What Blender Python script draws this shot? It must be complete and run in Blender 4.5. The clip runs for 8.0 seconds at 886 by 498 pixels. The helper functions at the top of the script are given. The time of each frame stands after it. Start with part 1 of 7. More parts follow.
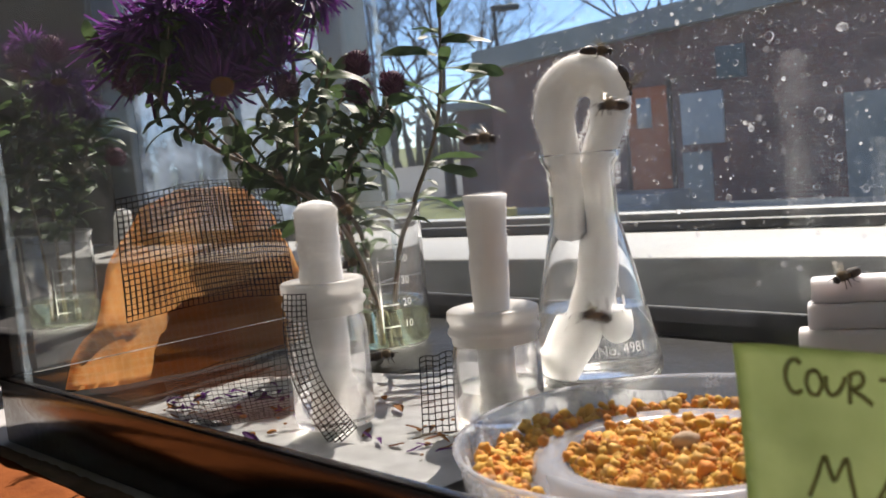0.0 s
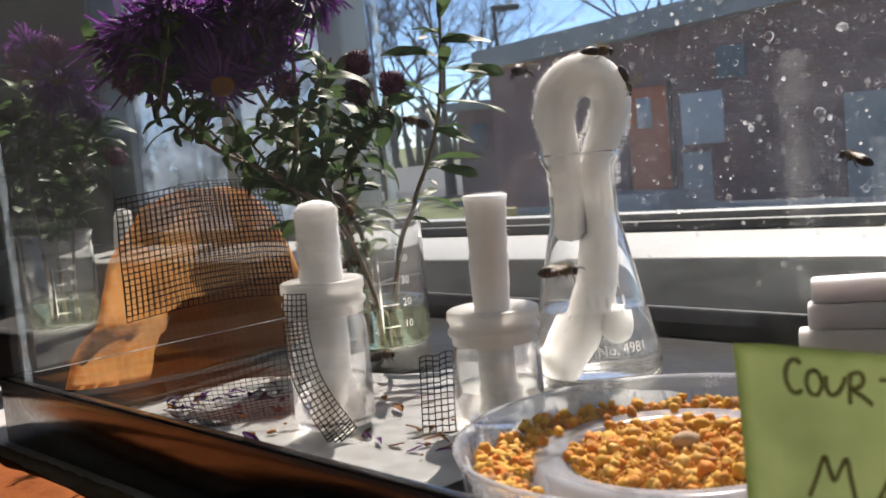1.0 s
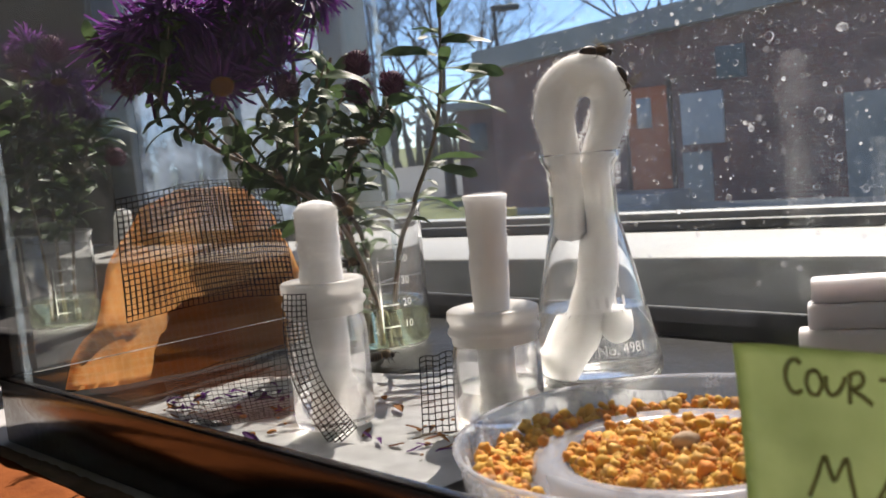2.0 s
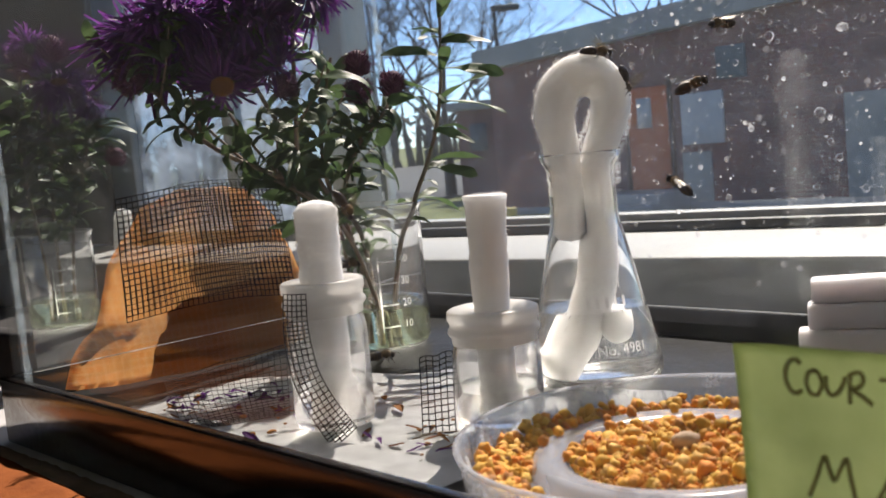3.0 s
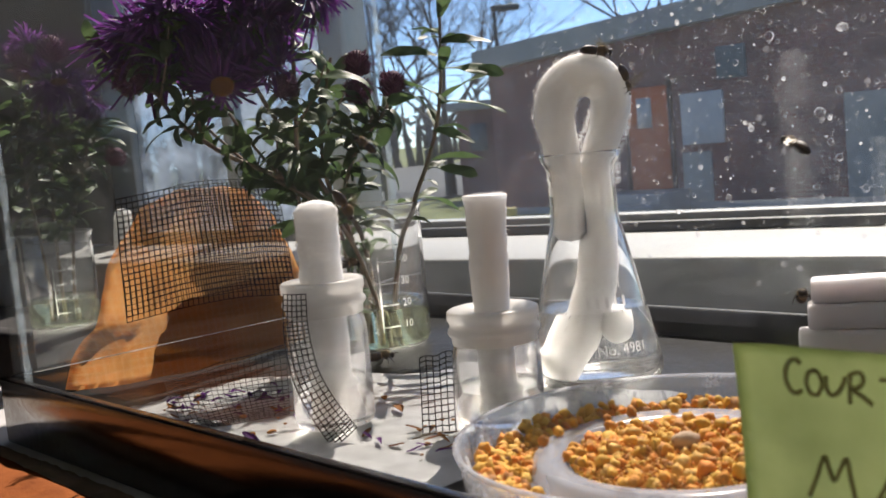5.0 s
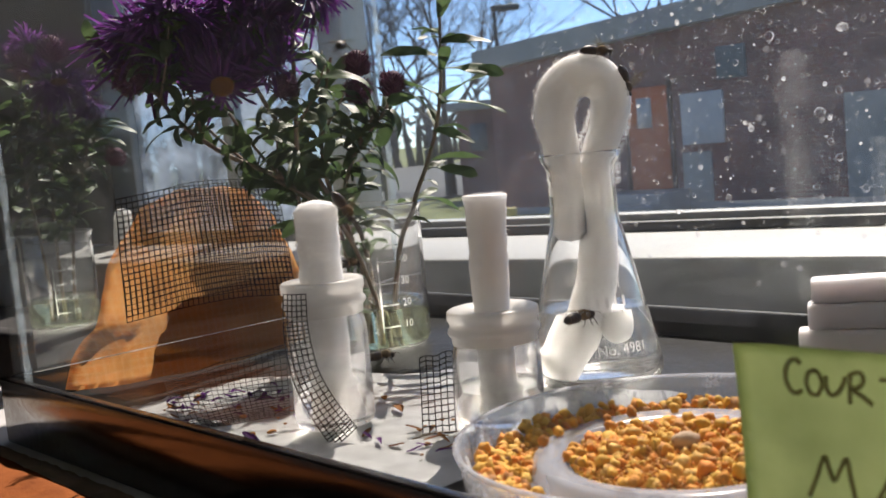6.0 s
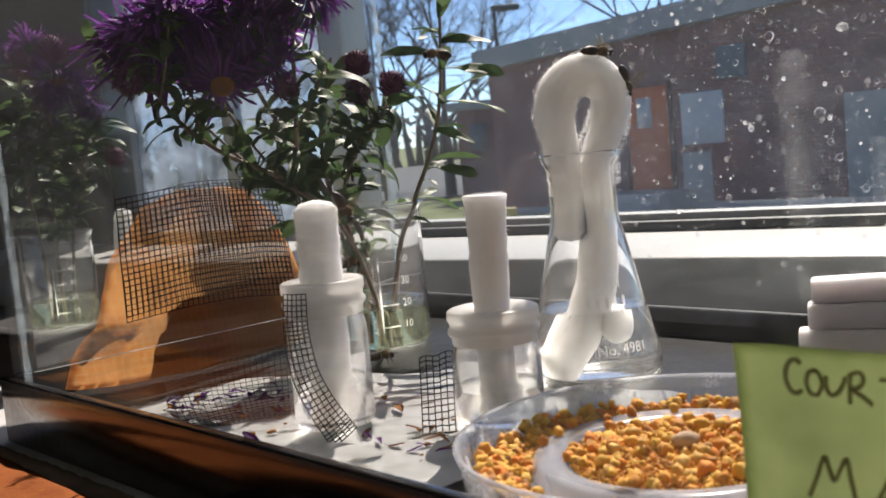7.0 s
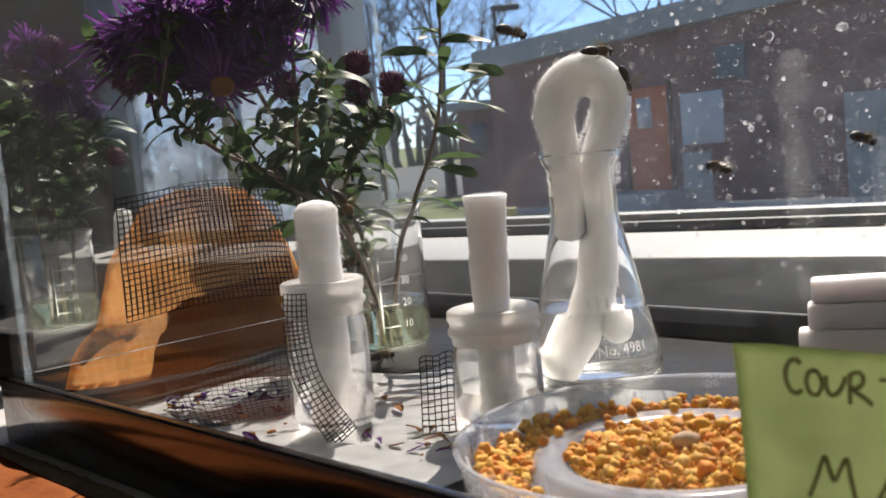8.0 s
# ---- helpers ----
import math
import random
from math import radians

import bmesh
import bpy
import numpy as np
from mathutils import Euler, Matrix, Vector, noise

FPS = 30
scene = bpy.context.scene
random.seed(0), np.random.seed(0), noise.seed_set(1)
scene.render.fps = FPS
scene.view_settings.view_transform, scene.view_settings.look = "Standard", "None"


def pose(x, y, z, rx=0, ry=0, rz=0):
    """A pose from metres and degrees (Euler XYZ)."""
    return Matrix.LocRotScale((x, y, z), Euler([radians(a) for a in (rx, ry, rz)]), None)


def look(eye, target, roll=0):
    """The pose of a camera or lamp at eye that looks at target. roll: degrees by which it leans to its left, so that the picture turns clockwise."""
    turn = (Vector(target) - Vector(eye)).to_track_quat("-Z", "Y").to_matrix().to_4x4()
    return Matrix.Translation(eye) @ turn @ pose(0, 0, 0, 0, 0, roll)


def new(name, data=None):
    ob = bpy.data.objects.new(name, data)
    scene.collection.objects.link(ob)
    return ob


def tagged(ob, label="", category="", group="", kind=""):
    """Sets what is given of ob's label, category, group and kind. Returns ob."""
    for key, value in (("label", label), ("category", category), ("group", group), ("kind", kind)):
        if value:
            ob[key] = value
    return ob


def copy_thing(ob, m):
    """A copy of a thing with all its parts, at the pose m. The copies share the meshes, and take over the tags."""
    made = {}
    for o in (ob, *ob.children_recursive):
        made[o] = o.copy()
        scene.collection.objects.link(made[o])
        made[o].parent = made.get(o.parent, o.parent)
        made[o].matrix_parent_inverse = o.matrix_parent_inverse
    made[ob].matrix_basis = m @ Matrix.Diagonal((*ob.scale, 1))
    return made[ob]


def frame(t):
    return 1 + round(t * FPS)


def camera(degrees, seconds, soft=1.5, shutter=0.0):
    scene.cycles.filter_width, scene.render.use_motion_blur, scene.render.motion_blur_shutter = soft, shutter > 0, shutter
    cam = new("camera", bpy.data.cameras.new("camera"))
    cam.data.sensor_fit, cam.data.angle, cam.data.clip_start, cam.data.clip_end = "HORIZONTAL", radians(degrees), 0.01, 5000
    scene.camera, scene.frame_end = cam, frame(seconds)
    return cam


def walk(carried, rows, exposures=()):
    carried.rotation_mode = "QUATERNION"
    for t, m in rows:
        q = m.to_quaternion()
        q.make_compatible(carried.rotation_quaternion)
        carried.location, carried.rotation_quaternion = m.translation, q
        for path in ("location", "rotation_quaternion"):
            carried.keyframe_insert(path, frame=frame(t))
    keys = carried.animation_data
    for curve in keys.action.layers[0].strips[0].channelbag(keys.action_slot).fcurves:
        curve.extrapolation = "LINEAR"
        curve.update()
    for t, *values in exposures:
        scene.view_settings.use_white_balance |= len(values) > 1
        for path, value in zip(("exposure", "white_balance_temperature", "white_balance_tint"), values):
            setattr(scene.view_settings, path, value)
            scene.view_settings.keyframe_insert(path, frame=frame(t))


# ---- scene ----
cam = camera(44.85, 8.0, soft=1.6, shutter=0.45)
STAND = look((0, 0, 0.080), (0, 1, -0.020), -5.5)
walk(cam, [(0.0, STAND), (8.0, STAND)], exposures=[(0.0, 1.24, 6850, 18), (8.0, 1.24, 6850, 18)])
cam.data.dof.use_dof, cam.data.dof.focus_distance, cam.data.dof.aperture_fstop = True, 0.405, 44.0

scene.cycles.transparent_max_bounces = 32

# ---- daylight: clear sky, one sun behind the window to the right ----
SUN_AZ, SUN_EL = 18.0, 48.0
world = bpy.data.worlds.new("sky")
scene.world = world
world.use_nodes = True
sky = world.node_tree.nodes.new("ShaderNodeTexSky")
sky.sky_type = "NISHITA"
sky.sun_disc = False
sky.air_density, sky.dust_density, sky.ozone_density = 0.55, 0.0, 5.0
sky.sun_elevation, sky.sun_rotation = radians(SUN_EL), radians(SUN_AZ)
world.node_tree.links.new(sky.outputs[0], world.node_tree.nodes["Background"].inputs["Color"])
world.node_tree.nodes["Background"].inputs["Strength"].default_value = 0.092
sun_data = bpy.data.lights.new("sun", "SUN")
sun_data.energy, sun_data.angle, sun_data.color = 3.7, radians(0.5), (1.0, 0.94, 0.86)
sun = new("sun", sun_data)
_a, _e = radians(SUN_AZ), radians(SUN_EL)
sun.matrix_world = look((math.sin(_a) * math.cos(_e) * 9, math.cos(_a) * math.cos(_e) * 9, math.sin(_e) * 9), (0, 0, 0))

# ---- places ----
TANK = pose(-0.160, 0.386, 0, 0, 0, -47.8)      # left front corner of the glass box: x along the front pane, y to the window
WALL = pose(-0.0104, 0.554, 0, 0, 0, -38.34)    # inner edge of the window sill: x along it, y outwards
LEDGE, SILL, YARD = -0.014, 0.020, -1.70
TANK_L, TANK_W, TANK_H = 0.46, 0.188, 0.235


# ---- materials ----
def nodes_of(name):
    m = bpy.data.materials.new(name)
    m.use_nodes = True
    nt = m.node_tree
    return m, nt, nt.nodes["Principled BSDF"], nt.nodes["Material Output"]


def noise_node(nt, scale, detail=4, rough=0.55, coord="Object"):
    tc, n = nt.nodes.new("ShaderNodeTexCoord"), nt.nodes.new("ShaderNodeTexNoise")
    n.inputs["Scale"].default_value, n.inputs["Detail"].default_value, n.inputs["Roughness"].default_value = scale, detail, rough
    nt.links.new(tc.outputs[coord], n.inputs["Vector"])
    return n


def ramp_node(nt, source, lo, hi, a, b):
    r = nt.nodes.new("ShaderNodeMapRange")
    r.inputs["From Min"].default_value, r.inputs["From Max"].default_value = lo, hi
    r.inputs["To Min"].default_value, r.inputs["To Max"].default_value = a, b
    nt.links.new(source, r.inputs["Value"])
    return r.outputs["Result"]


def mix_node(nt, fac, a, b, kind="MIX"):
    m = nt.nodes.new("ShaderNodeMix")
    m.data_type, m.blend_type = "RGBA", kind
    for sock, v in ((m.inputs["Factor"], fac), (m.inputs[6], a), (m.inputs[7], b)):
        if hasattr(v, "is_linked"):
            nt.links.new(v, sock)
        elif isinstance(v, (int, float)):
            sock.default_value = v
        else:
            sock.default_value = (*v, 1)
    return m.outputs[2]


def matte(name, a, b, scale, rough=0.7, bump=0.0, bump_scale=None, metal=0.0, fine=None, spec=0.5, random_tint=0.0):
    """Two mixed tones at a coarse and a fine scale, with grain relief."""
    m, nt, bsdf, _ = nodes_of(name)
    n = noise_node(nt, scale)
    col = mix_node(nt, ramp_node(nt, n.outputs[0], 0.3, 0.7, 0, 1), a, b)
    n2 = noise_node(nt, fine or scale * 7, 6, 0.7)
    col = mix_node(nt, ramp_node(nt, n2.outputs[0], 0.25, 0.75, 0.0, 0.35), col, tuple(c * 0.55 for c in a))
    if random_tint:
        oi = nt.nodes.new("ShaderNodeObjectInfo")
        hs = nt.nodes.new("ShaderNodeHueSaturation")
        nt.links.new(ramp_node(nt, oi.outputs["Random"], 0, 1, 1 - random_tint, 1 + random_tint), hs.inputs["Value"])
        nt.links.new(ramp_node(nt, oi.outputs["Random"], 0, 1, 0.5 - random_tint * 0.08, 0.5 + random_tint * 0.08), hs.inputs["Hue"])
        nt.links.new(col, hs.inputs["Color"])
        col = hs.outputs[0]
    nt.links.new(col, bsdf.inputs["Base Color"])
    nt.links.new(ramp_node(nt, n2.outputs[0], 0.2, 0.8, max(rough - 0.12, 0.02), min(rough + 0.12, 1)), bsdf.inputs["Roughness"])
    bsdf.inputs["Metallic"].default_value = metal
    bsdf.inputs["Specular IOR Level"].default_value = spec
    if bump:
        bn = nt.nodes.new("ShaderNodeBump")
        bn.inputs["Strength"].default_value, bn.inputs["Distance"].default_value = min(bump, 1.0), 0.3 / (bump_scale or scale * 7)
        nb = noise_node(nt, bump_scale or scale * 7, 6, 0.65)
        nt.links.new(nb.outputs[0], bn.inputs["Height"])
        nt.links.new(bn.outputs[0], bsdf.inputs["Normal"])
    return m


def see_through(name, tint=(0.97, 0.99, 0.98), gloss=0.75, base=0.035, rough=0.01, dust=0.0, dust_scale=30, dust_tone=(0.8, 0.8, 0.8), power=5.0, bend=0.0, ior=1.33):
    """Thin clear glass, plastic or water: a clear pass, a gloss that grows to grazing, and a film of pale dust."""
    m, nt, bsdf, out = nodes_of(name)
    nt.nodes.remove(bsdf)
    clear, glossy, mix = nt.nodes.new("ShaderNodeBsdfTransparent"), nt.nodes.new("ShaderNodeBsdfGlossy"), nt.nodes.new("ShaderNodeMixShader")
    clear.inputs["Color"].default_value = (*tint, 1)
    glossy.inputs["Roughness"].default_value = rough
    lw = nt.nodes.new("ShaderNodeLayerWeight")
    lw.inputs["Blend"].default_value = 0.5
    pw = nt.nodes.new("ShaderNodeMath")
    pw.operation, pw.inputs[1].default_value = "POWER", power
    nt.links.new(lw.outputs["Facing"], pw.inputs[0])
    nt.links.new(ramp_node(nt, pw.outputs[0], 0, 1, base, gloss), mix.inputs[0])
    nt.links.new(clear.outputs[0], mix.inputs[1])
    nt.links.new(glossy.outputs[0], mix.inputs[2])
    last = mix.outputs[0]
    if bend:
        rf, bm = nt.nodes.new("ShaderNodeBsdfRefraction"), nt.nodes.new("ShaderNodeMixShader")
        rf.inputs["IOR"].default_value, rf.inputs["Roughness"].default_value = ior, 0.0
        bm.inputs[0].default_value = bend
        nt.links.new(last, bm.inputs[1])
        nt.links.new(rf.outputs[0], bm.inputs[2])
        last = bm.outputs[0]
    if dust:
        d, tr, dm, add = (nt.nodes.new("ShaderNodeBsdfDiffuse"), nt.nodes.new("ShaderNodeBsdfTranslucent"),
                          nt.nodes.new("ShaderNodeMixShader"), nt.nodes.new("ShaderNodeMixShader"))
        d.inputs["Color"].default_value = tr.inputs["Color"].default_value = (*dust_tone, 1)
        dm.inputs[0].default_value = 0.6
        nt.links.new(d.outputs[0], dm.inputs[1])
        nt.links.new(tr.outputs[0], dm.inputs[2])
        n = noise_node(nt, dust_scale, 5, 0.7)
        n2 = noise_node(nt, dust_scale * 25, 3, 0.6)
        s = nt.nodes.new("ShaderNodeMath")
        s.operation = "MULTIPLY"
        nt.links.new(ramp_node(nt, n.outputs[0], 0.35, 0.72, 0.15, 2.1), s.inputs[0])
        nt.links.new(ramp_node(nt, n2.outputs[0], 0.3, 0.7, dust * 0.5, dust * 1.5), s.inputs[1])
        nt.links.new(s.outputs[0], add.inputs[0])
        nt.links.new(last, add.inputs[1])
        nt.links.new(dm.outputs[0], add.inputs[2])
        last = add.outputs[0]
    nt.links.new(last, out.inputs["Surface"])
    return m


def glowing_through(name, a, b, scale, through_share=0.45, clear=0.0, rough=0.6, bump=0.0, bump_scale=None, random_tint=0.0, gloss=0.05, checks=None):
    """Leaves, petals, cotton, thin cloth and paper: part of the light passes and scatters."""
    m, nt, bsdf, out = nodes_of(name)
    n = noise_node(nt, scale)
    col = mix_node(nt, ramp_node(nt, n.outputs[0], 0.3, 0.7, 0, 1), a, b)
    if random_tint:
        oi, hs = nt.nodes.new("ShaderNodeObjectInfo"), nt.nodes.new("ShaderNodeHueSaturation")
        nt.links.new(ramp_node(nt, oi.outputs["Random"], 0, 1, 1 - random_tint, 1 + random_tint), hs.inputs["Value"])
        nt.links.new(col, hs.inputs["Color"])
        col = hs.outputs[0]
    if checks:
        tone, pitch = checks
        for axis in ("X", "Z"):
            wv, tc = nt.nodes.new("ShaderNodeTexWave"), nt.nodes.new("ShaderNodeTexCoord")
            wv.bands_direction = "Y" if axis == "X" else "Z"
            wv.inputs["Scale"].default_value, wv.inputs["Distortion"].default_value = pitch, 0.6
            nt.links.new(tc.outputs["Object"], wv.inputs["Vector"])
            col = mix_node(nt, ramp_node(nt, wv.outputs["Fac"], 0.65, 0.95, 0, 0.45), col, tone)
    nt.links.new(col, bsdf.inputs["Base Color"])
    bsdf.inputs["Roughness"].default_value, bsdf.inputs["Specular IOR Level"].default_value = rough, gloss * 5
    tr, mix = nt.nodes.new("ShaderNodeBsdfTranslucent"), nt.nodes.new("ShaderNodeMixShader")
    nt.links.new(col, tr.inputs["Color"])
    mix.inputs[0].default_value = through_share
    nt.links.new(bsdf.outputs[0], mix.inputs[1])
    nt.links.new(tr.outputs[0], mix.inputs[2])
    last = mix.outputs[0]
    if bump:
        bn, nb = nt.nodes.new("ShaderNodeBump"), noise_node(nt, bump_scale or scale * 5, 6, 0.7)
        bn.inputs["Strength"].default_value, bn.inputs["Distance"].default_value = bump, 0.4 / (bump_scale or scale * 5)
        nt.links.new(nb.outputs[0], bn.inputs["Height"])
        nt.links.new(bn.outputs[0], bsdf.inputs["Normal"])
        nt.links.new(bn.outputs[0], tr.inputs["Normal"])
    if clear:
        tp, cm = nt.nodes.new("ShaderNodeBsdfTransparent"), nt.nodes.new("ShaderNodeMixShader")
        cm.inputs[0].default_value = clear
        nt.links.new(last, cm.inputs[1])
        nt.links.new(tp.outputs[0], cm.inputs[2])
        last = cm.outputs[0]
    nt.links.new(last, out.inputs["Surface"])
    return m


def soft_body(name, a, b, scale, reach, bump, bump_scale, rough=0.95, spec=0.05):
    """Dense fibres: the light scatters inside."""
    m = matte(name, a, b, scale, rough, bump, bump_scale, spec=spec)
    bsdf = m.node_tree.nodes["Principled BSDF"]
    bsdf.inputs["Subsurface Weight"].default_value = 1.0
    bsdf.inputs["Subsurface Radius"].default_value = (1.0, 0.97, 0.93)
    bsdf.inputs["Subsurface Scale"].default_value = reach
    return m


def island_tones(name, tones, rough=0.75, bump_scale=900, through_share=0.15):
    """Loose grains: each grain takes its own tone."""
    m, nt, bsdf, out = nodes_of(name)
    geo, ramp = nt.nodes.new("ShaderNodeNewGeometry"), nt.nodes.new("ShaderNodeValToRGB")
    nt.links.new(geo.outputs["Random Per Island"], ramp.inputs[0])
    ramp.color_ramp.interpolation = "CONSTANT"
    while len(ramp.color_ramp.elements) < len(tones):
        ramp.color_ramp.elements.new(0.5)
    for i, (el, tone) in enumerate(zip(ramp.color_ramp.elements, tones)):
        el.position, el.color = i / len(tones), (*tone, 1)
    n = noise_node(nt, bump_scale, 5, 0.7)
    col = mix_node(nt, ramp_node(nt, n.outputs[0], 0.3, 0.75, 0.25, 0), ramp.outputs[0], (0.55, 0.27, 0.03))
    nt.links.new(col, bsdf.inputs["Base Color"])
    bsdf.inputs["Roughness"].default_value = rough
    bn = nt.nodes.new("ShaderNodeBump")
    bn.inputs["Strength"].default_value, bn.inputs["Distance"].default_value = 0.8, 0.0004
    nt.links.new(n.outputs[0], bn.inputs["Height"])
    nt.links.new(bn.outputs[0], bsdf.inputs["Normal"])
    tr, mix = nt.nodes.new("ShaderNodeBsdfTranslucent"), nt.nodes.new("ShaderNodeMixShader")
    mix.inputs[0].default_value = through_share
    nt.links.new(col, tr.inputs["Color"])
    nt.links.new(bsdf.outputs[0], mix.inputs[1])
    nt.links.new(tr.outputs[0], mix.inputs[2])
    nt.links.new(mix.outputs[0], out.inputs["Surface"])
    return m


def solid_clear(name, tint, ior, film=0.0):
    """Solid glass or water that bends what lies behind it, with a film of fog."""
    m, nt, bsdf, out = nodes_of(name)
    bsdf.inputs["Base Color"].default_value = (*tint, 1)
    bsdf.inputs["Roughness"].default_value, bsdf.inputs["IOR"].default_value = 0.0, ior
    bsdf.inputs["Transmission Weight"].default_value = 1.0
    if film:
        tr, df, two, mix = nt.nodes.new("ShaderNodeBsdfTranslucent"), nt.nodes.new("ShaderNodeBsdfDiffuse"), nt.nodes.new("ShaderNodeMixShader"), nt.nodes.new("ShaderNodeMixShader")
        two.inputs[0].default_value = 0.5
        nt.links.new(tr.outputs[0], two.inputs[1])
        nt.links.new(df.outputs[0], two.inputs[2])
        n = noise_node(nt, 220, 5, 0.7)
        nt.links.new(ramp_node(nt, n.outputs[0], 0.35, 0.7, film * 0.5, film * 1.6), mix.inputs[0])
        nt.links.new(bsdf.outputs[0], mix.inputs[1])
        nt.links.new(two.outputs[0], mix.inputs[2])
        nt.links.new(mix.outputs[0], out.inputs["Surface"])
    return m


M = {}
M["pane"] = see_through("tank_glass", (0.965, 0.985, 0.975), 0.8, 0.04, dust=0.004, dust_scale=25)
M["back_pane"] = see_through("water_stained_glass", (0.965, 0.985, 0.975), 0.8, 0.04, dust=0.016, dust_scale=30, dust_tone=(0.74, 0.78, 0.86))
M["front_pane"] = see_through("front_glass", (0.97, 0.985, 0.98), 0.8, 0.03, dust=0.0035, dust_scale=18)
M["window_pane"] = see_through("window_glass", (0.97, 0.985, 0.985), 0.8, 0.03, dust=0.010, dust_scale=6, dust_tone=(0.70, 0.77, 0.92))
M["fogged_pane"] = see_through("misted_window_glass", (0.52, 0.57, 0.63), 0.8, 0.03, dust=0.36, dust_scale=40, dust_tone=(0.42, 0.49, 0.60))
M["vessel"] = solid_clear("laboratory_glass", (0.995, 0.998, 0.996), 1.47, film=0.035)
M["water"] = solid_clear("water", (0.97, 0.985, 0.975), 1.33)
M["end_pane"] = see_through("dusty_end_glass", (0.965, 0.985, 0.975), 0.8, 0.05, dust=0.018, dust_scale=25)
M["dish"] = see_through("clear_polystyrene", (0.96, 0.97, 0.98), 0.9, 0.06, 0.03, dust=0.19, dust_scale=40, dust_tone=(0.85, 0.87, 0.9), power=3.0)
M["pond_water"] = solid_clear("faintly_green_water", (0.66, 0.78, 0.48), 1.33)
M["fogged"] = solid_clear("fogged_vial_glass", (0.995, 0.998, 0.996), 1.40, film=0.15)
M["bubble"] = see_through("air_bubble", (0.97, 0.98, 0.98), 1.0, 0.25, 0.0, power=1.5)
M["silicone"] = see_through("clear_silicone", (0.90, 0.95, 0.97), 0.6, 0.05, 0.15, dust=0.18, dust_scale=80, dust_tone=(0.75, 0.85, 0.92))
M["haze_spot"] = see_through("faint_water_spot", (0.97, 0.97, 0.97), 0.4, 0.03, 0.3, dust=0.16, dust_scale=300)
M["spot"] = see_through("dried_water_spot", (0.97, 0.97, 0.97), 0.4, 0.03, 0.3, dust=0.60, dust_scale=300)
M["cotton"] = soft_body("white_cotton", (0.81, 0.81, 0.795), (0.76, 0.76, 0.745), 220, 0.0150, 0.9, 1300)
M["fibre"] = glowing_through("cotton_fibre", (0.96, 0.95, 0.93), (0.93, 0.92, 0.9), 300, 0.9, clear=0.35, rough=0.9)
M["cap"] = glowing_through("frosted_polyethylene", (0.94, 0.93, 0.90), (0.90, 0.89, 0.86), 120, 0.65, clear=0.28, rough=0.28, bump=0.1, bump_scale=500, gloss=0.12)
M["milky"] = glowing_through("milky_polystyrene", (0.72, 0.75, 0.82), (0.66, 0.69, 0.76), 60, 0.4, clear=0.66, rough=0.2, gloss=0.15)
M["cloth"] = glowing_through("thin_orange_checked_cloth", (0.98, 0.60, 0.22), (0.88, 0.40, 0.12), 45, 0.82, clear=0.36, rough=0.9, bump=0.3, bump_scale=900, checks=((0.95, 0.62, 0.28), 110))
# dark layer that puts the shade on the cloth's lower side
M["shade_backing"] = glowing_through("brown_shade_backing", (0.20, 0.08, 0.035), (0.11, 0.045, 0.02), 60, 0.25, rough=0.9, bump=0.3, bump_scale=700)
M["screen"] = matte("black_fibreglass_screen", (0.006, 0.006, 0.007), (0.011, 0.011, 0.011), 300, 0.6, spec=0.15)
M["rim"] = matte("glossy_black_plastic_trim", (0.010, 0.009, 0.009), (0.016, 0.014, 0.013), 60, 0.14, spec=1.0)
M["dull_trim"] = matte("dull_black_plastic", (0.008, 0.008, 0.008), (0.014, 0.014, 0.014), 60, 0.6, 0.1, 500, spec=0.2)
M["floor"] = matte("dusty_dark_glass_floor", (0.010, 0.011, 0.011), (0.030, 0.032, 0.032), 50, 0.38, 0.08, 300, spec=0.04)
M["floor_sheen"] = glowing_through("pale_grey_sheen", (0.70, 0.71, 0.70), (0.48, 0.49, 0.48), 160, 0.1, rough=0.35, bump=0.15, bump_scale=250, gloss=0.1)
M["brick"] = matte("orange_clay_brick", (0.31, 0.115, 0.028), (0.19, 0.068, 0.018), 90, 0.9, 0.9, 700, spec=0.05, random_tint=0.15)
M["mortar"] = matte("grey_mortar", (0.30, 0.24, 0.19), (0.20, 0.16, 0.12), 80, 0.95, 0.9, 500, spec=0.1)
M["board"] = matte("grey_painted_board", (0.45, 0.45, 0.44), (0.38, 0.38, 0.37), 12, 0.6, 0.2, 400)
M["sill"] = matte("white_painted_sill", (0.40, 0.395, 0.39), (0.34, 0.335, 0.33), 14, 0.5, 0.15, 300)
M["gasket"] = matte("black_window_gasket", (0.015, 0.015, 0.016), (0.05, 0.05, 0.05), 90, 0.5, 0.2, 400)
M["rubber"] = matte("dull_black_mat", (0.030, 0.030, 0.030), (0.045, 0.045, 0.045), 40, 0.95, 0.3, 300, spec=0.08)
M["frame"] = matte("blue_grey_window_frame", (0.28, 0.32, 0.37), (0.24, 0.28, 0.33), 20, 0.4)
M["plaster"] = matte("bounce_white_plaster", (0.78, 0.76, 0.73), (0.72, 0.70, 0.67), 6, 0.85, 0.3, 60)
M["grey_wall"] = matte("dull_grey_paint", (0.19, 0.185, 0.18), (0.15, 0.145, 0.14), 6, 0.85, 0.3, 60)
M["ceiling"] = matte("old_white_ceiling", (0.75, 0.74, 0.71), (0.68, 0.67, 0.64), 5, 0.9, 0.2, 50)
M["boards"] = matte("bounce_pale_floor", (0.62, 0.54, 0.46), (0.55, 0.47, 0.39), 8, 0.6)
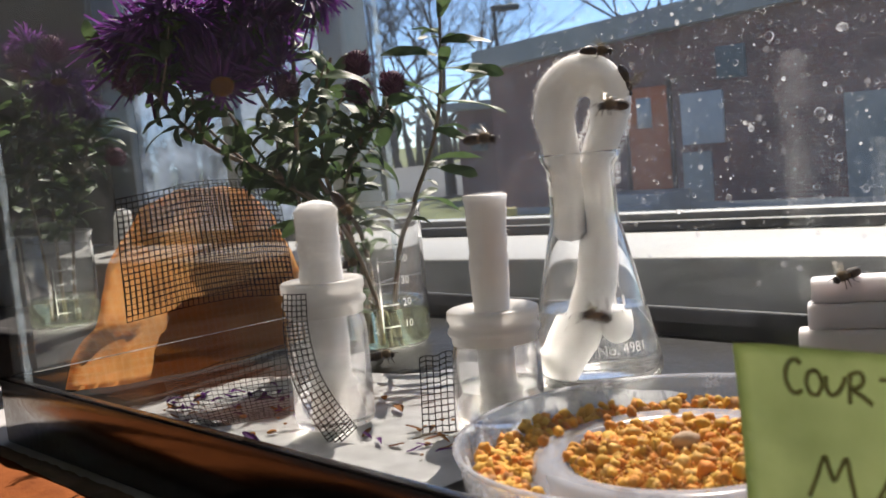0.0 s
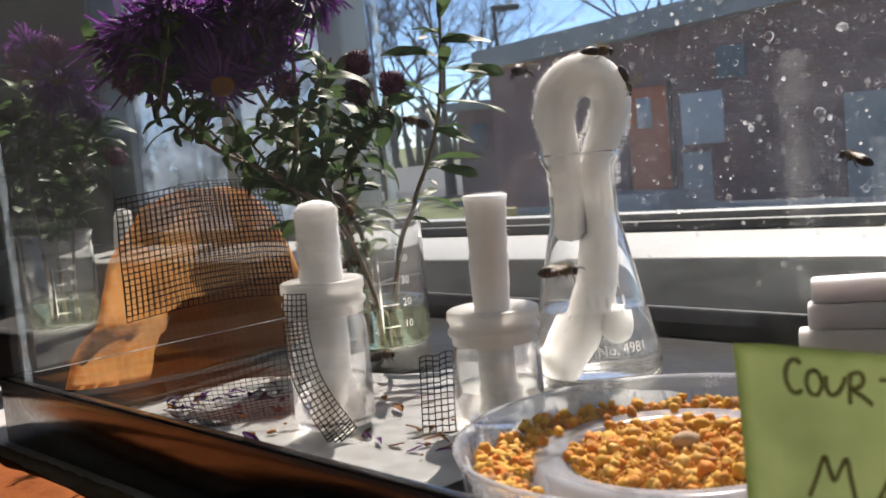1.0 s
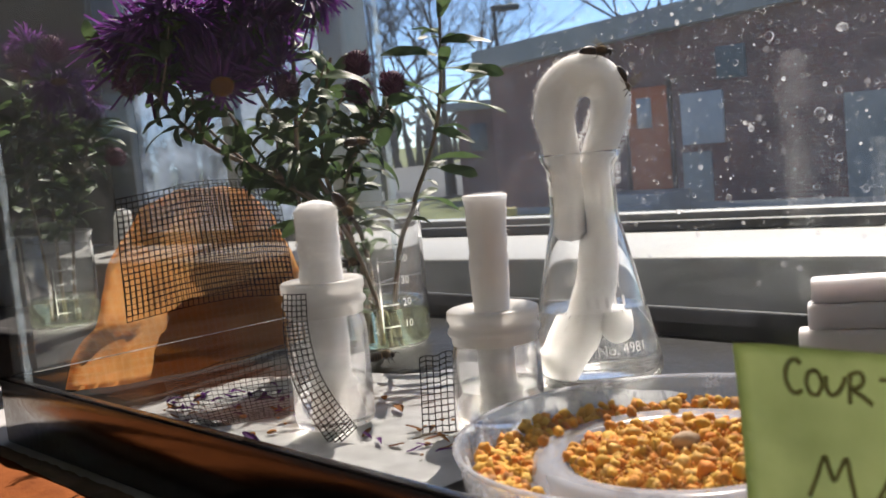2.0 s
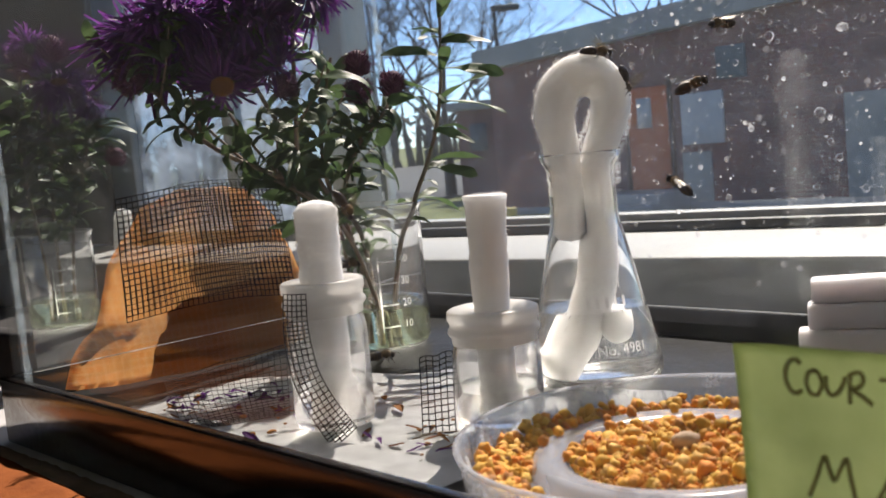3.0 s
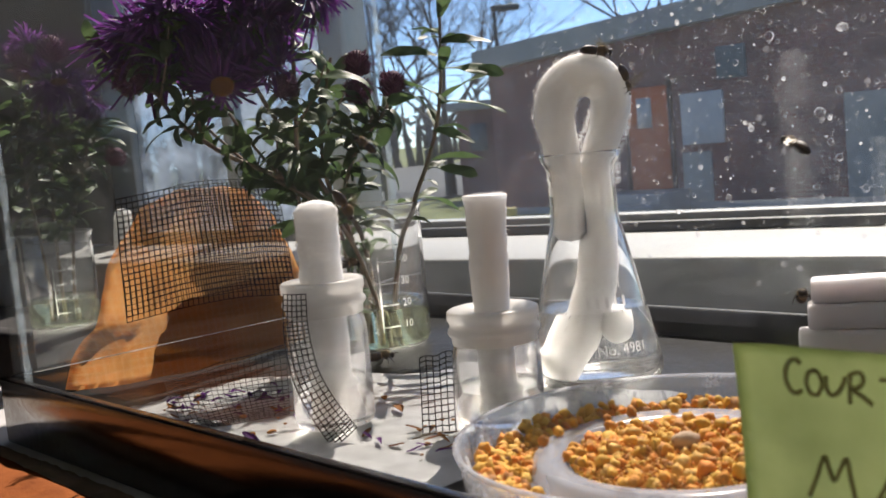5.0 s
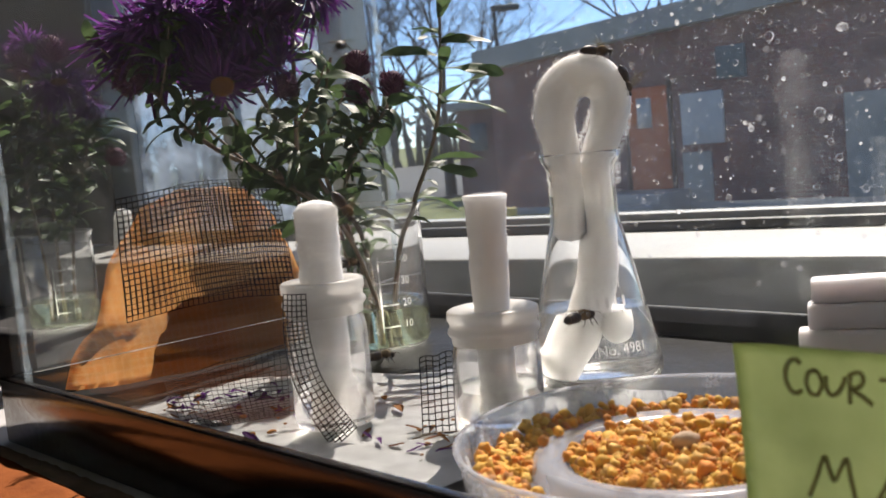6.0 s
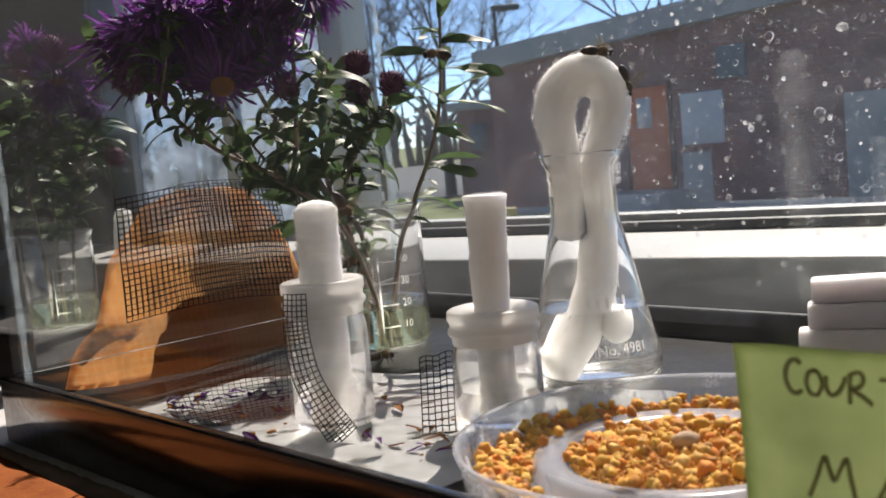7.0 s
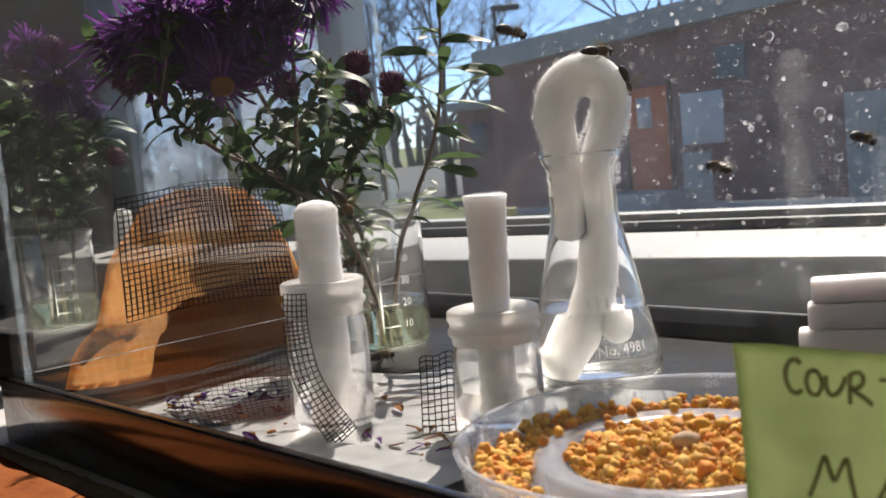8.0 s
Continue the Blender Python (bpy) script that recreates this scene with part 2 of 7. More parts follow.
M["note"] = glowing_through("green_sticky_note", (0.49, 0.55, 0.28), (0.35, 0.41, 0.19), 70, 0.3, rough=0.85, bump=0.2, bump_scale=800, gloss=0.02)
M["ink"] = glowing_through("brown_marker_ink", (0.27, 0.21, 0.11), (0.35, 0.27, 0.14), 400, 0.45, clear=0.35, rough=0.8, gloss=0.01)
M["enamel"] = glowing_through("white_enamel_print", (0.95, 0.95, 0.93), (0.9, 0.9, 0.88), 100, 0.6, clear=0.38, rough=0.5)
M["leaf"] = glowing_through("aster_leaf", (0.055, 0.100, 0.034), (0.095, 0.150, 0.060), 160, 0.42, rough=0.45, bump=0.3, bump_scale=900, random_tint=0.35, gloss=0.05)
M["stem"] = matte("aster_stem", (0.26, 0.22, 0.14), (0.24, 0.14, 0.10), 120, 0.7, 0.4, 900)
M["petal"] = glowing_through("purple_aster_petal", (0.095, 0.016, 0.135), (0.24, 0.068, 0.33), 150, 0.52, rough=0.6, random_tint=0.2)
M["bud"] = glowing_through("dark_red_bud", (0.13, 0.04, 0.08), (0.26, 0.10, 0.17), 300, 0.35, rough=0.7, bump=0.4, bump_scale=1500)
M["disc"] = matte("orange_flower_disc", (0.40, 0.17, 0.025), (0.22, 0.075, 0.015), 900, 0.85, 0.8, 1800)
M["pollen"] = island_tones("pollen_granules", [(0.78, 0.38, 0.04), (0.80, 0.45, 0.05), (0.72, 0.29, 0.03), (0.76, 0.47, 0.07), (0.80, 0.31, 0.03), (0.74, 0.44, 0.06), (0.54, 0.23, 0.04), (0.80, 0.42, 0.04), (0.78, 0.47, 0.11), (0.82, 0.27, 0.02), (0.74, 0.43, 0.05), (0.46, 0.20, 0.05)], through_share=0.22)
M["powder"] = matte("yellow_pollen_powder", (0.72, 0.44, 0.04), (0.60, 0.32, 0.03), 400, 0.95, 1.0, 1800)
M["crumb"] = glowing_through("beige_crumb", (0.62, 0.45, 0.30), (0.5, 0.36, 0.24), 300, 0.2, rough=0.8, bump=0.5, bump_scale=900)
M["thread"] = glowing_through("white_line", (0.9, 0.9, 0.88), (0.8, 0.8, 0.78), 900, 0.5, rough=0.8)
M["wet_cotton"] = soft_body("wet_white_cotton", (0.66, 0.66, 0.65), (0.60, 0.60, 0.59), 220, 0.0140, 0.5, 900, 0.6, 0.3)
M["card"] = soft_body("white_card_block", (0.86, 0.81, 0.82), (0.76, 0.72, 0.73), 30, 0.007, 0.25, 500, 0.75, 0.2)
M["bee_dark"] = matte("dark_bee_shell", (0.02, 0.013, 0.008), (0.04, 0.022, 0.012), 700, 0.55, 0.4, 3000, spec=0.3)
M["bee_amber"] = matte("amber_bee_band", (0.32, 0.16, 0.045), (0.22, 0.10, 0.03), 700, 0.45, 0.4, 3000)
M["bee_fur"] = matte("brown_bee_fur", (0.20, 0.13, 0.06), (0.10, 0.06, 0.03), 900, 0.95, 1.0, 3500)
M["wing"] = see_through("bee_wing", (0.88, 0.84, 0.76), 0.4, 0.04, 0.3, dust=0.05, dust_scale=600, dust_tone=(0.6, 0.5, 0.35))


# ---- mesh helpers ----
def thing(name, label, category, m=None, group="", kind=""):
    ob = tagged(new(name), label, category, group, kind)
    ob.empty_display_size = 0.01
    if m is not None:
        ob.matrix_world = m
    return ob


def link_mesh(name, bm, material, smooth=True):
    me = bpy.data.meshes.new(name)
    bmesh.ops.recalc_face_normals(bm, faces=bm.faces[:])
    bm.to_mesh(me)
    bm.free()
    for mt in (material if isinstance(material, (list, tuple)) else [material]):
        me.materials.append(mt)
    if smooth:
        me.polygons.foreach_set("use_smooth", [True] * len(me.polygons))
    return me


def part(name, bm, material, parent, label="", smooth=True, m=None):
    ob = new(name, link_mesh(name, bm, material, smooth) if isinstance(bm, bmesh.types.BMesh) else bm)
    ob.parent = parent
    if m is not None:
        ob.matrix_basis = m
    return tagged(ob, label)


def solo(name, bm, material, label, category, m=None, group="", kind="", smooth=True):
    ob = new(name, link_mesh(name, bm, material, smooth) if isinstance(bm, bmesh.types.BMesh) else bm)
    if m is not None:
        ob.matrix_world = m
    return tagged(ob, label, category, group, kind)


def box(x0, y0, z0, x1, y1, z1, bevel=0.0, bm=None):
    bm = bm or bmesh.new()
    vs = bmesh.ops.create_cube(bm, size=1)["verts"]
    for v in vs:
        v.co = Vector(((x0, x1)[v.co.x > 0], (y0, y1)[v.co.y > 0], (z0, z1)[v.co.z > 0]))
    if bevel:
        es = list({e for v in vs for e in v.link_edges})
        bmesh.ops.bevel(bm, geom=es, offset=bevel, segments=2, affect="EDGES", profile=0.5)
    return bm


def lathe(profile, seg=48, bm=None, wobble=0.0):
    """Turn (radius, height) points about z; radius 0 closes the shape."""
    bm = bm or bmesh.new()
    rings = []
    for r, z in profile:
        if r < 1e-6:
            rings.append([bm.verts.new((0, 0, z))])
        else:
            rings.append([bm.verts.new((r * math.cos(2 * math.pi * i / seg) * (1 + wobble * math.sin(3 * i + z * 900)), r * math.sin(2 * math.pi * i / seg), z)) for i in range(seg)])
    for a, b in zip(rings, rings[1:]):
        if len(a) == 1 and len(b) == 1:
            continue
        for i in range(seg):
            j = (i + 1) % seg
            if len(a) == 1:
                bm.faces.new((a[0], b[i], b[j]))
            elif len(b) == 1:
                bm.faces.new((a[i], a[j], b[0]))
            else:
                bm.faces.new((a[i], a[j], b[j], b[i]))
    return bm


def smooth_line(pts, steps=6):
    """A line through the points, rounded."""
    p = [Vector(q) for q in pts]
    p = [p[0] * 2 - p[1]] + p + [p[-1] * 2 - p[-2]]
    out = []
    for i in range(1, len(p) - 2):
        for k in range(steps):
            t = k / steps
            a, b, c, d = p[i - 1], p[i], p[i + 1], p[i + 2]
            out.append(0.5 * ((2 * b) + (c - a) * t + (2 * a - 5 * b + 4 * c - d) * t * t + (3 * b - a - 3 * c + d) * t ** 3))
    out.append(p[-2])
    return out


def tube(pts, radius, seg=10, bm=None, caps=True, round_ends=False):
    """A tube along pts; radius is a number or a function of 0..1."""
    bm = bm or bmesh.new()
    rad = radius if callable(radius) else (lambda s: radius)
    side = None
    rings = []
    n = len(pts)
    for i, p in enumerate(pts):
        d = (Vector(pts[min(i + 1, n - 1)]) - Vector(pts[max(i - 1, 0)]))
        d = d.normalized() if d.length > 1e-9 else Vector((0, 0, 1))
        if side is None:
            side = d.orthogonal().normalized()
        side = (side - d * side.dot(d)).normalized()
        up = d.cross(side)
        s = i / max(n - 1, 1)
        r = rad(s)
        rings.append([bm.verts.new(Vector(p) + (side * math.cos(2 * math.pi * k / seg) + up * math.sin(2 * math.pi * k / seg)) * r) for k in range(seg)])
    for a, b in zip(rings, rings[1:]):
        for k in range(seg):
            bm.faces.new((a[k], a[(k + 1) % seg], b[(k + 1) % seg], b[k]))
    if caps:
        for ring, p, q, s in ((rings[0], pts[0], pts[1], 0), (rings[-1], pts[-1], pts[-2], 1)):
            d = (Vector(p) - Vector(q)).normalized()
            if round_ends:
                r = rad(s)
                inner = [bm.verts.new(Vector(p) + d * r * 0.35 + (v.co - Vector(p)) * 0.72) for v in ring]
                tip = bm.verts.new(Vector(p) + d * r * 0.5)
                for k in range(seg):
                    j = (k + 1) % seg
                    bm.faces.new((ring[k], ring[j], inner[j], inner[k]))
                    bm.faces.new((inner[k], inner[j], tip))
            else:
                bm.faces.new(ring if s else ring[::-1])
    return bm


def ball(c, r, seg=8, bm=None, scale=(1, 1, 1)):
    bm = bm or bmesh.new()
    bmesh.ops.create_uvsphere(bm, u_segments=seg, v_segments=max(4, seg // 2 + 1), radius=r, matrix=Matrix.Translation(c) @ Matrix.Diagonal((*scale, 1)))
    return bm


def writing(text, size):
    """Letters of the built-in font as a flat mesh, centred."""
    cu = bpy.data.curves.new("writing", "FONT")
    cu.body, cu.size, cu.align_x, cu.align_y, cu.resolution_u = text, size, "CENTER", "CENTER", 3
    ob = new("writing", cu)
    bpy.context.view_layer.update()
    me = bpy.data.meshes.new_from_object(ob.evaluated_get(bpy.context.evaluated_depsgraph_get()))
    bm = bmesh.new()
    bm.from_mesh(me)
    bpy.data.objects.remove(ob)
    bpy.data.curves.remove(cu)
    bpy.data.meshes.remove(me)
    return bm


def wrap(bm, face_deg, z0, radius):
    """Bend a flat print (x across, y up) round a turned vessel; radius is a function of the height."""
    for v in bm.verts:
        z = z0 + v.co.y
        r = radius(z) + 0.00015
        a = radians(face_deg) + v.co.x / r
        v.co = Vector((r * math.cos(a), r * math.sin(a), z))
    return bm


# ---- the room round the window ----
def build_room():
    s0, s1, top = -0.42, 1.5, 1.25
    y_in, y_out, side = 0.106, 0.24, -0.58
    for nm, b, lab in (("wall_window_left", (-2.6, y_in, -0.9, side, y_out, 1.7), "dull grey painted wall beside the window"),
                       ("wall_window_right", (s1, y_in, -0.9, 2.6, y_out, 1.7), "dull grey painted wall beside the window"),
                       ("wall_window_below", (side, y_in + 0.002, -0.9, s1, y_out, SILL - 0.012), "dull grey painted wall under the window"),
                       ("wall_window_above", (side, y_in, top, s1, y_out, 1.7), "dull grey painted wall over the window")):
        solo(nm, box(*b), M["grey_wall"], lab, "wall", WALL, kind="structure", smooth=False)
    # unseen walls, set close and white to bounce fill light back
    solo("bounce_wall", box(-2.6, -1.37, -0.9, 2.6, -1.25, 1.7), M["plaster"], "unseen white wall close behind the ledge, bouncing fill light", "wall", WALL, kind="structure", smooth=False)
    solo("wall_left", box(-2.72, -1.37, -0.9, -2.6, y_out, 1.7), M["plaster"], "unseen white side wall that bounces fill light", "wall", WALL, kind="structure", smooth=False)
    solo("wall_right", box(2.6, -1.37, -0.9, 2.72, y_out, 1.7), M["plaster"], "unseen white side wall that bounces fill light", "wall", WALL, kind="structure", smooth=False)
    solo("ceiling", box(-2.72, -1.37, 1.7, 2.72, y_out, 1.8), M["ceiling"], "old white ceiling", "ceiling", WALL, kind="structure", smooth=False)
    # unseen floor, kept pale so that it adds to the fill light
    solo("floor", box(-2.72, -1.37, -1.0, 2.72, y_out, -0.9), M["boards"], "unseen pale floor that bounces fill light", "floor", WALL, kind="structure", smooth=False)
    # sill board with a rounded nose, and the ledge in front of it
    solo("window_sill", box(s0 - 0.15, 0, SILL - 0.034, s1, y_in, SILL, 0.0025), M["sill"], "white painted wooden window sill in the sun", "sill", WALL, kind="structure")
    solo("dark_mat", box(-0.70, -0.30, LEDGE, -0.125, -0.012, LEDGE + 0.004, 0.001), M["rubber"], "black rubber mat on the ledge", "mat", WALL)
    solo("ledge", box(s0 - 0.6, -0.52, LEDGE - 0.05, s1, -0.001, LEDGE - 0.0005, 0.002), M["board"], "grey painted board that carries the glass box", "ledge", WALL, kind="structure")
    # black strips added to darken the shaded gap below the sill
    solo("dark_strip", box(-0.123, -0.036, LEDGE, 0.115, -0.002, LEDGE + 0.003, 0.001), M["rubber"], "added black strip that darkens the foot of the sill", "mat", WALL)
    solo("dark_strip", box(0.117, -0.050, LEDGE, 0.60, -0.002, LEDGE + 0.003, 0.001), M["rubber"], "added black strip that darkens the foot of the sill", "mat", WALL)
    # window: black gasket, pale frame rail, mullions, jamb, panes
    win = thing("window_1", "wide fixed window with pale frame and black gasket", "window", WALL, kind="structure")
    part("gasket", box(s0, y_in - 0.004, SILL, s1, y_in + 0.005, SILL + 0.0054, 0.001), M["gasket"], win, "black rubber gasket")
    part("window_frame", box(s0, y_in + 0.006, SILL, s1, y_in + 0.024, SILL + 0.0090, 0.001), M["sill"], win, "white lower frame rail")
    for x, w in ((-0.271, 0.010), (-0.157, 0.022)):
        part("mullion", box(x - w / 2, y_in + 0.0065, SILL + 0.0096, x + w / 2, y_in + 0.034, top, 0.0015), M["sill"], win)
    part("jamb", box(s0, y_in + 0.006, SILL + 0.0096, s0 + 0.032, y_in + 0.020, top, 0.002), M["frame"], win)
    # panel added to keep the background left of the jamb dark
    part("added_panel", box(side, y_in + 0.004, SILL + 0.0002, s0 - 0.001, y_in + 0.022, top, 0.002), M["grey_wall"], win, "added dull grey panel that hides the sky at the side")
    for x0, x1, glass in ((s0 + 0.033, -0.2765, "fogged_pane"), (-0.2655, -0.1685, "fogged_pane"), (-0.1455, s1, "window_pane")):
        pane = part("pane", box(x0, y_in + 0.012, SILL + 0.0096, x1, y_in + 0.016, top), M[glass], win, "misted glass" if glass == "fogged_pane" else "", smooth=False)
        pane.visible_shadow = False


build_room()


# ---- the brick course before the box ----
def build_bricks():
    course = thing("brick_course", "rough orange clay bricks in mortar along the ledge", "bricks", TANK, kind="structure")
    bm = bmesh.new()
    nx, ny = 150, 28
    rows = [[bm.verts.new((-0.53 + 0.66 * i / nx, -0.118 + 0.1095 * j / ny, LEDGE + 0.0008 + 0.0010 * noise.noise(Vector((i * 0.9, j * 0.9, 2))) + 0.0007 * noise.noise(Vector((i * 0.35, j * 0.35, 5))))) for i in range(nx + 1)] for j in range(ny + 1)]
    for j in range(ny):
        for i in range(nx):
            bm.faces.new((rows[j][i], rows[j][i + 1], rows[j + 1][i + 1], rows[j + 1][i]))
    rim = [e for e in bm.edges if e.is_boundary]
    for v in [g for g in bmesh.ops.extrude_edge_only(bm, edges=rim)["geom"] if isinstance(g, bmesh.types.BMVert)]:
        v.co.z = LEDGE - 0.049
    part("mortar", bm, M["mortar"], course)
    # unseen black mats, put there to keep sunlit ledge out of the reflections
    solo("dark_mat", box(0.135, -0.33, LEDGE - 0.0004, 0.62, -0.0085, LEDGE + 0.003, 0.001), M["rubber"], "unseen black mat that keeps the reflections dark", "mat", TANK)
    solo("dark_mat", box(-0.9, -0.42, LEDGE - 0.0004, 0.132, -0.121, LEDGE + 0.003, 0.001), M["rubber"], "unseen black mat before the bricks, darkening the reflections", "mat", TANK)
    rnd = random.Random(4)
    for i in range(3):
        bm = box(0, 0, 0, 0.205, 0.098, 0.05, 0.003)
        bmesh.ops.subdivide_edges(bm, edges=[e for e in bm.edges if e.calc_length() > 0.03], cuts=22, use_grid_fill=True)
        for v in bm.verts:
            v.co += Vector([noise.noise(v.co * 90 + Vector((i * 7, k * 5, 0))) * 0.0010 + noise.noise(v.co * 420 + Vector((k, i, 3))) * 0.0011 for k in range(3)])
        me = link_mesh("brick", bm, M["brick"])
        part("brick", me, None, course, m=pose(-0.505 + i * 0.215, -0.1095, LEDGE - 0.0462 + rnd.uniform(-0.001, 0.0006), 0, 0, rnd.uniform(-0.5, 0.5) - 2.0))


def build_black_box():
    b = solo("black_box", box(-0.16, 0, LEDGE + 0.0042, 0, 0.012, 0.0150, 0.002), M["dull_trim"], "matt black plastic box beside the glass tank", "box", pose(-0.1915, 0.4625, 0, 0, 0, -42))
    return b


build_bricks()
build_black_box()


# ---- the glass box ----
def build_tank():
    L, W, H, g = TANK_L, TANK_W, TANK_H, 0.003
    tank = thing("glass_tank", "small glass aquarium with a glossy black bottom trim", "aquarium", TANK)
    f = part("front_pane", box(0, 0, 0.0005, L, g, H), M["front_pane"], tank, smooth=False)
    parts = [f]
    parts.append(part("end_pane", box(0, g, 0.0005, g, W - g, H), M["end_pane"], tank, smooth=False))
    parts.append(part("end_pane", box(L - g, g, 0.0005, L, W - g, H), M["pane"], tank, smooth=False))
    parts.append(part("back_pane", box(0, W - g, 0.0005, L, W, H), M["back_pane"], tank, smooth=False))
    for p in parts:
        p.visible_shadow = False
    part("floor_pane", box(g, g, -0.004, L - g, W - g, 0.0), M["floor"], tank, smooth=False)
    t = 0.004
    for k, b in enumerate(((-t, -t, LEDGE, L + t, -0.0003, 0.010), (-t, W + 0.0003, LEDGE, L + t, W + t, 0.010), (-t, 0, LEDGE, -0.0003, W, 0.010), (L + 0.0003, 0, LEDGE, L + t, W, 0.010))):
        part("trim", box(*b, 0.0008), M["dull_trim" if k else "rim"], tank, "glossy black plastic trim")
    # silicone beads up the inner corners
    for x, y in ((g, g), (g, W - g), (L - g, W - g), (L - g, g)):
        sx, sy = (1 if x < L / 2 else -1), (1 if y < W / 2 else -1)
        pts = [(x + sx * 0.0008, y + sy * 0.0008, z * H / 24) for z in range(25)]
        part("silicone_bead", tube(pts, lambda s: 0.0013 + 0.0003 * math.sin(s * 60), 8), M["silicone"], tank)
    # added pale sheet by the feeding vials; stands in for the floor's bright reflection
    bm = bmesh.new()
    n, m = 34, 22
    grid = []
    for i in range(n + 1):
        row = []
        for j in range(m + 1):
            x, yy = 0.056 + 0.156 * i / n + 0.007 * (1 - i / n) * noise.noise(Vector((j * 0.4, 3, 1))), 0.0045 + 0.105 * j / m * (0.55 + 0.45 * min(1, 2 * i / n))
            yy += 0.006 * noise.noise(Vector((x * 60, yy * 30, 2))) * (j / m)
            row.append(bm.verts.new((x, yy, 0.0012 + 0.0006 * noise.noise(Vector((x * 70, yy * 70, 0))))))
        grid.append(row)
    for i in range(n):
        for j in range(m):
            bm.faces.new((grid[i][j], grid[i + 1][j], grid[i + 1][j + 1], grid[i][j + 1]))
    bmesh.ops.solidify(bm, geom=bm.faces[:], thickness=0.0003)
    solo("sheen_sheet", bm, M["floor_sheen"], "added pale grey sheet giving the glass floor its sheen", "film", TANK)


build_tank()


def build_spots():
    """Dried drops on the back pane, facing the sun."""
    rnd = random.Random(21)
    bm = bmesh.new()

    def spot(x, z, r, squash, ring):
        seg = 14
        turn = rnd.uniform(0, 3)
        loops = []
        for rr in ((1.0, 0.82) if ring else (1.0, 0.5)):
            loops.append([bm.verts.new((x + r * rr * math.cos(a + turn) * (1 + 0.08 * math.sin(3 * a)), TANK_W - 0.0033 - (0.0001 if rr < 1 else 0), z + r * rr * squash * math.sin(a + turn))) for a in [2 * math.pi * k / seg for k in range(seg)]])
        for k in range(seg):
            bm.faces.new((loops[0][k], loops[0][(k + 1) % seg], loops[1][(k + 1) % seg], loops[1][k]))
        if not ring:
            bm.faces.new(loops[1])

    for _ in range(1800):
        x, z = rnd.uniform(0.09, 0.262), rnd.uniform(0.040, 0.135)
        if rnd.random() > 0.25 + (x - 0.09) / 0.16:
            continue
        r = min(0.00022 * math.exp(rnd.gauss(0.25, 0.6)), 0.0012)
        spot(x, z, r, rnd.uniform(0.7, 1.1), rnd.random() < 0.75)
    for x, z, r, q in ((0.2296, 0.1035, 0.0021, 0.7), (0.2041, 0.1040, 0.0018, 0.95), (0.2073, 0.0767, 0.0012, 0.9), (0.1124, 0.1021, 0.0014, 0.8), (0.1445, 0.0627, 0.0010, 1), (0.2204, 0.0775, 0.0019, 1.0)):
        spot(x, z, r, q, r < 0.002)
    for _ in range(420):
        spot(rnd.uniform(0.05, 0.26), rnd.uniform(0.03, 0.14), rnd.uniform(0.0001, 0.0002), 1, False)
    solo("water_spots", bm, M["spot"], "dried white water spots on the back glass", "water spots", TANK, kind="stuff", smooth=False)

    bm = bmesh.new()
    for _ in range(90):
        spot(rnd.uniform(0.06, 0.27), rnd.uniform(0.006, 0.045), rnd.uniform(0.00012, 0.0004), rnd.uniform(0.6, 1), rnd.random() < 0.4)
    for _ in range(90):
        x, z = rnd.uniform(0.10, 0.268), rnd.uniform(0.008, 0.135)
        c = [bm.verts.new((x + rnd.uniform(0.9, 1.1) * r * math.cos(a), TANK_W - 0.0036, z + r * math.sin(a))) for r in (rnd.uniform(0.0005, 0.0014),) for a in [2 * math.pi * k / 16 for k in range(16)]]
        bm.faces.new(c)
    solo("faint_water_spots", bm, M["haze_spot"], "faint grey water marks on the back glass", "water spots", TANK, kind="stuff", smooth=False)


build_spots()


# ---- cotton, vials, flask, beakers ----
def fuzz(pts, radius, count, seed, length=0.0012):
    """Fine stray fibres on a cotton roll."""
    rnd = random.Random(seed)
    bm = bmesh.new()
    n = len(pts)
    for _ in range(count):
        i = rnd.randrange(1, n - 1)
        d = (pts[i + 1] - pts[i - 1]).normalized()
        out = Vector((rnd.gauss(0, 1), rnd.gauss(0, 1), rnd.gauss(0, 1)))
        out = (out - d * out.dot(d)).normalized()
        r = radius(i / (n - 1)) if callable(radius) else radius
        p = pts[i] + (pts[i + 1] - pts[i]) * rnd.random() + out * r * 0.97
        bend = Vector((rnd.gauss(0, 1), rnd.gauss(0, 1), rnd.gauss(0, 1))) * 0.5
        ln = length * rnd.uniform(0.3, 1.2)
        line = [p, p + (out + bend * 0.3).normalized() * ln * 0.5, p + (out * 0.8 + bend).normalized() * ln]
        tube(line, 0.00005, 3, bm, caps=False)
    return bm


def cotton_tube(pts, radius, seed, seg=28, flat=False):
    """A cotton roll with soft lumps and faint cross creases."""
    rad = radius if callable(radius) else (lambda s: radius)
    lumpy = lambda s: rad(s) * (1 + 0.018 * math.sin(s * 95 + seed) + 0.012 * math.sin(s * 61 + 2 * seed) + 0.022 * noise.noise(Vector((s * 160, seed, 0))))
    bm = tube(pts, lumpy, seg, round_ends=not flat)
    for v in bm.verts:
        k = noise.noise(v.co * 260 + Vector((seed, 0, 0))) * 0.00035 + noise.noise(v.co * 900) * 0.0001
        v.co += Vector((k, k * 0.7, k * 0.4))
    return bm


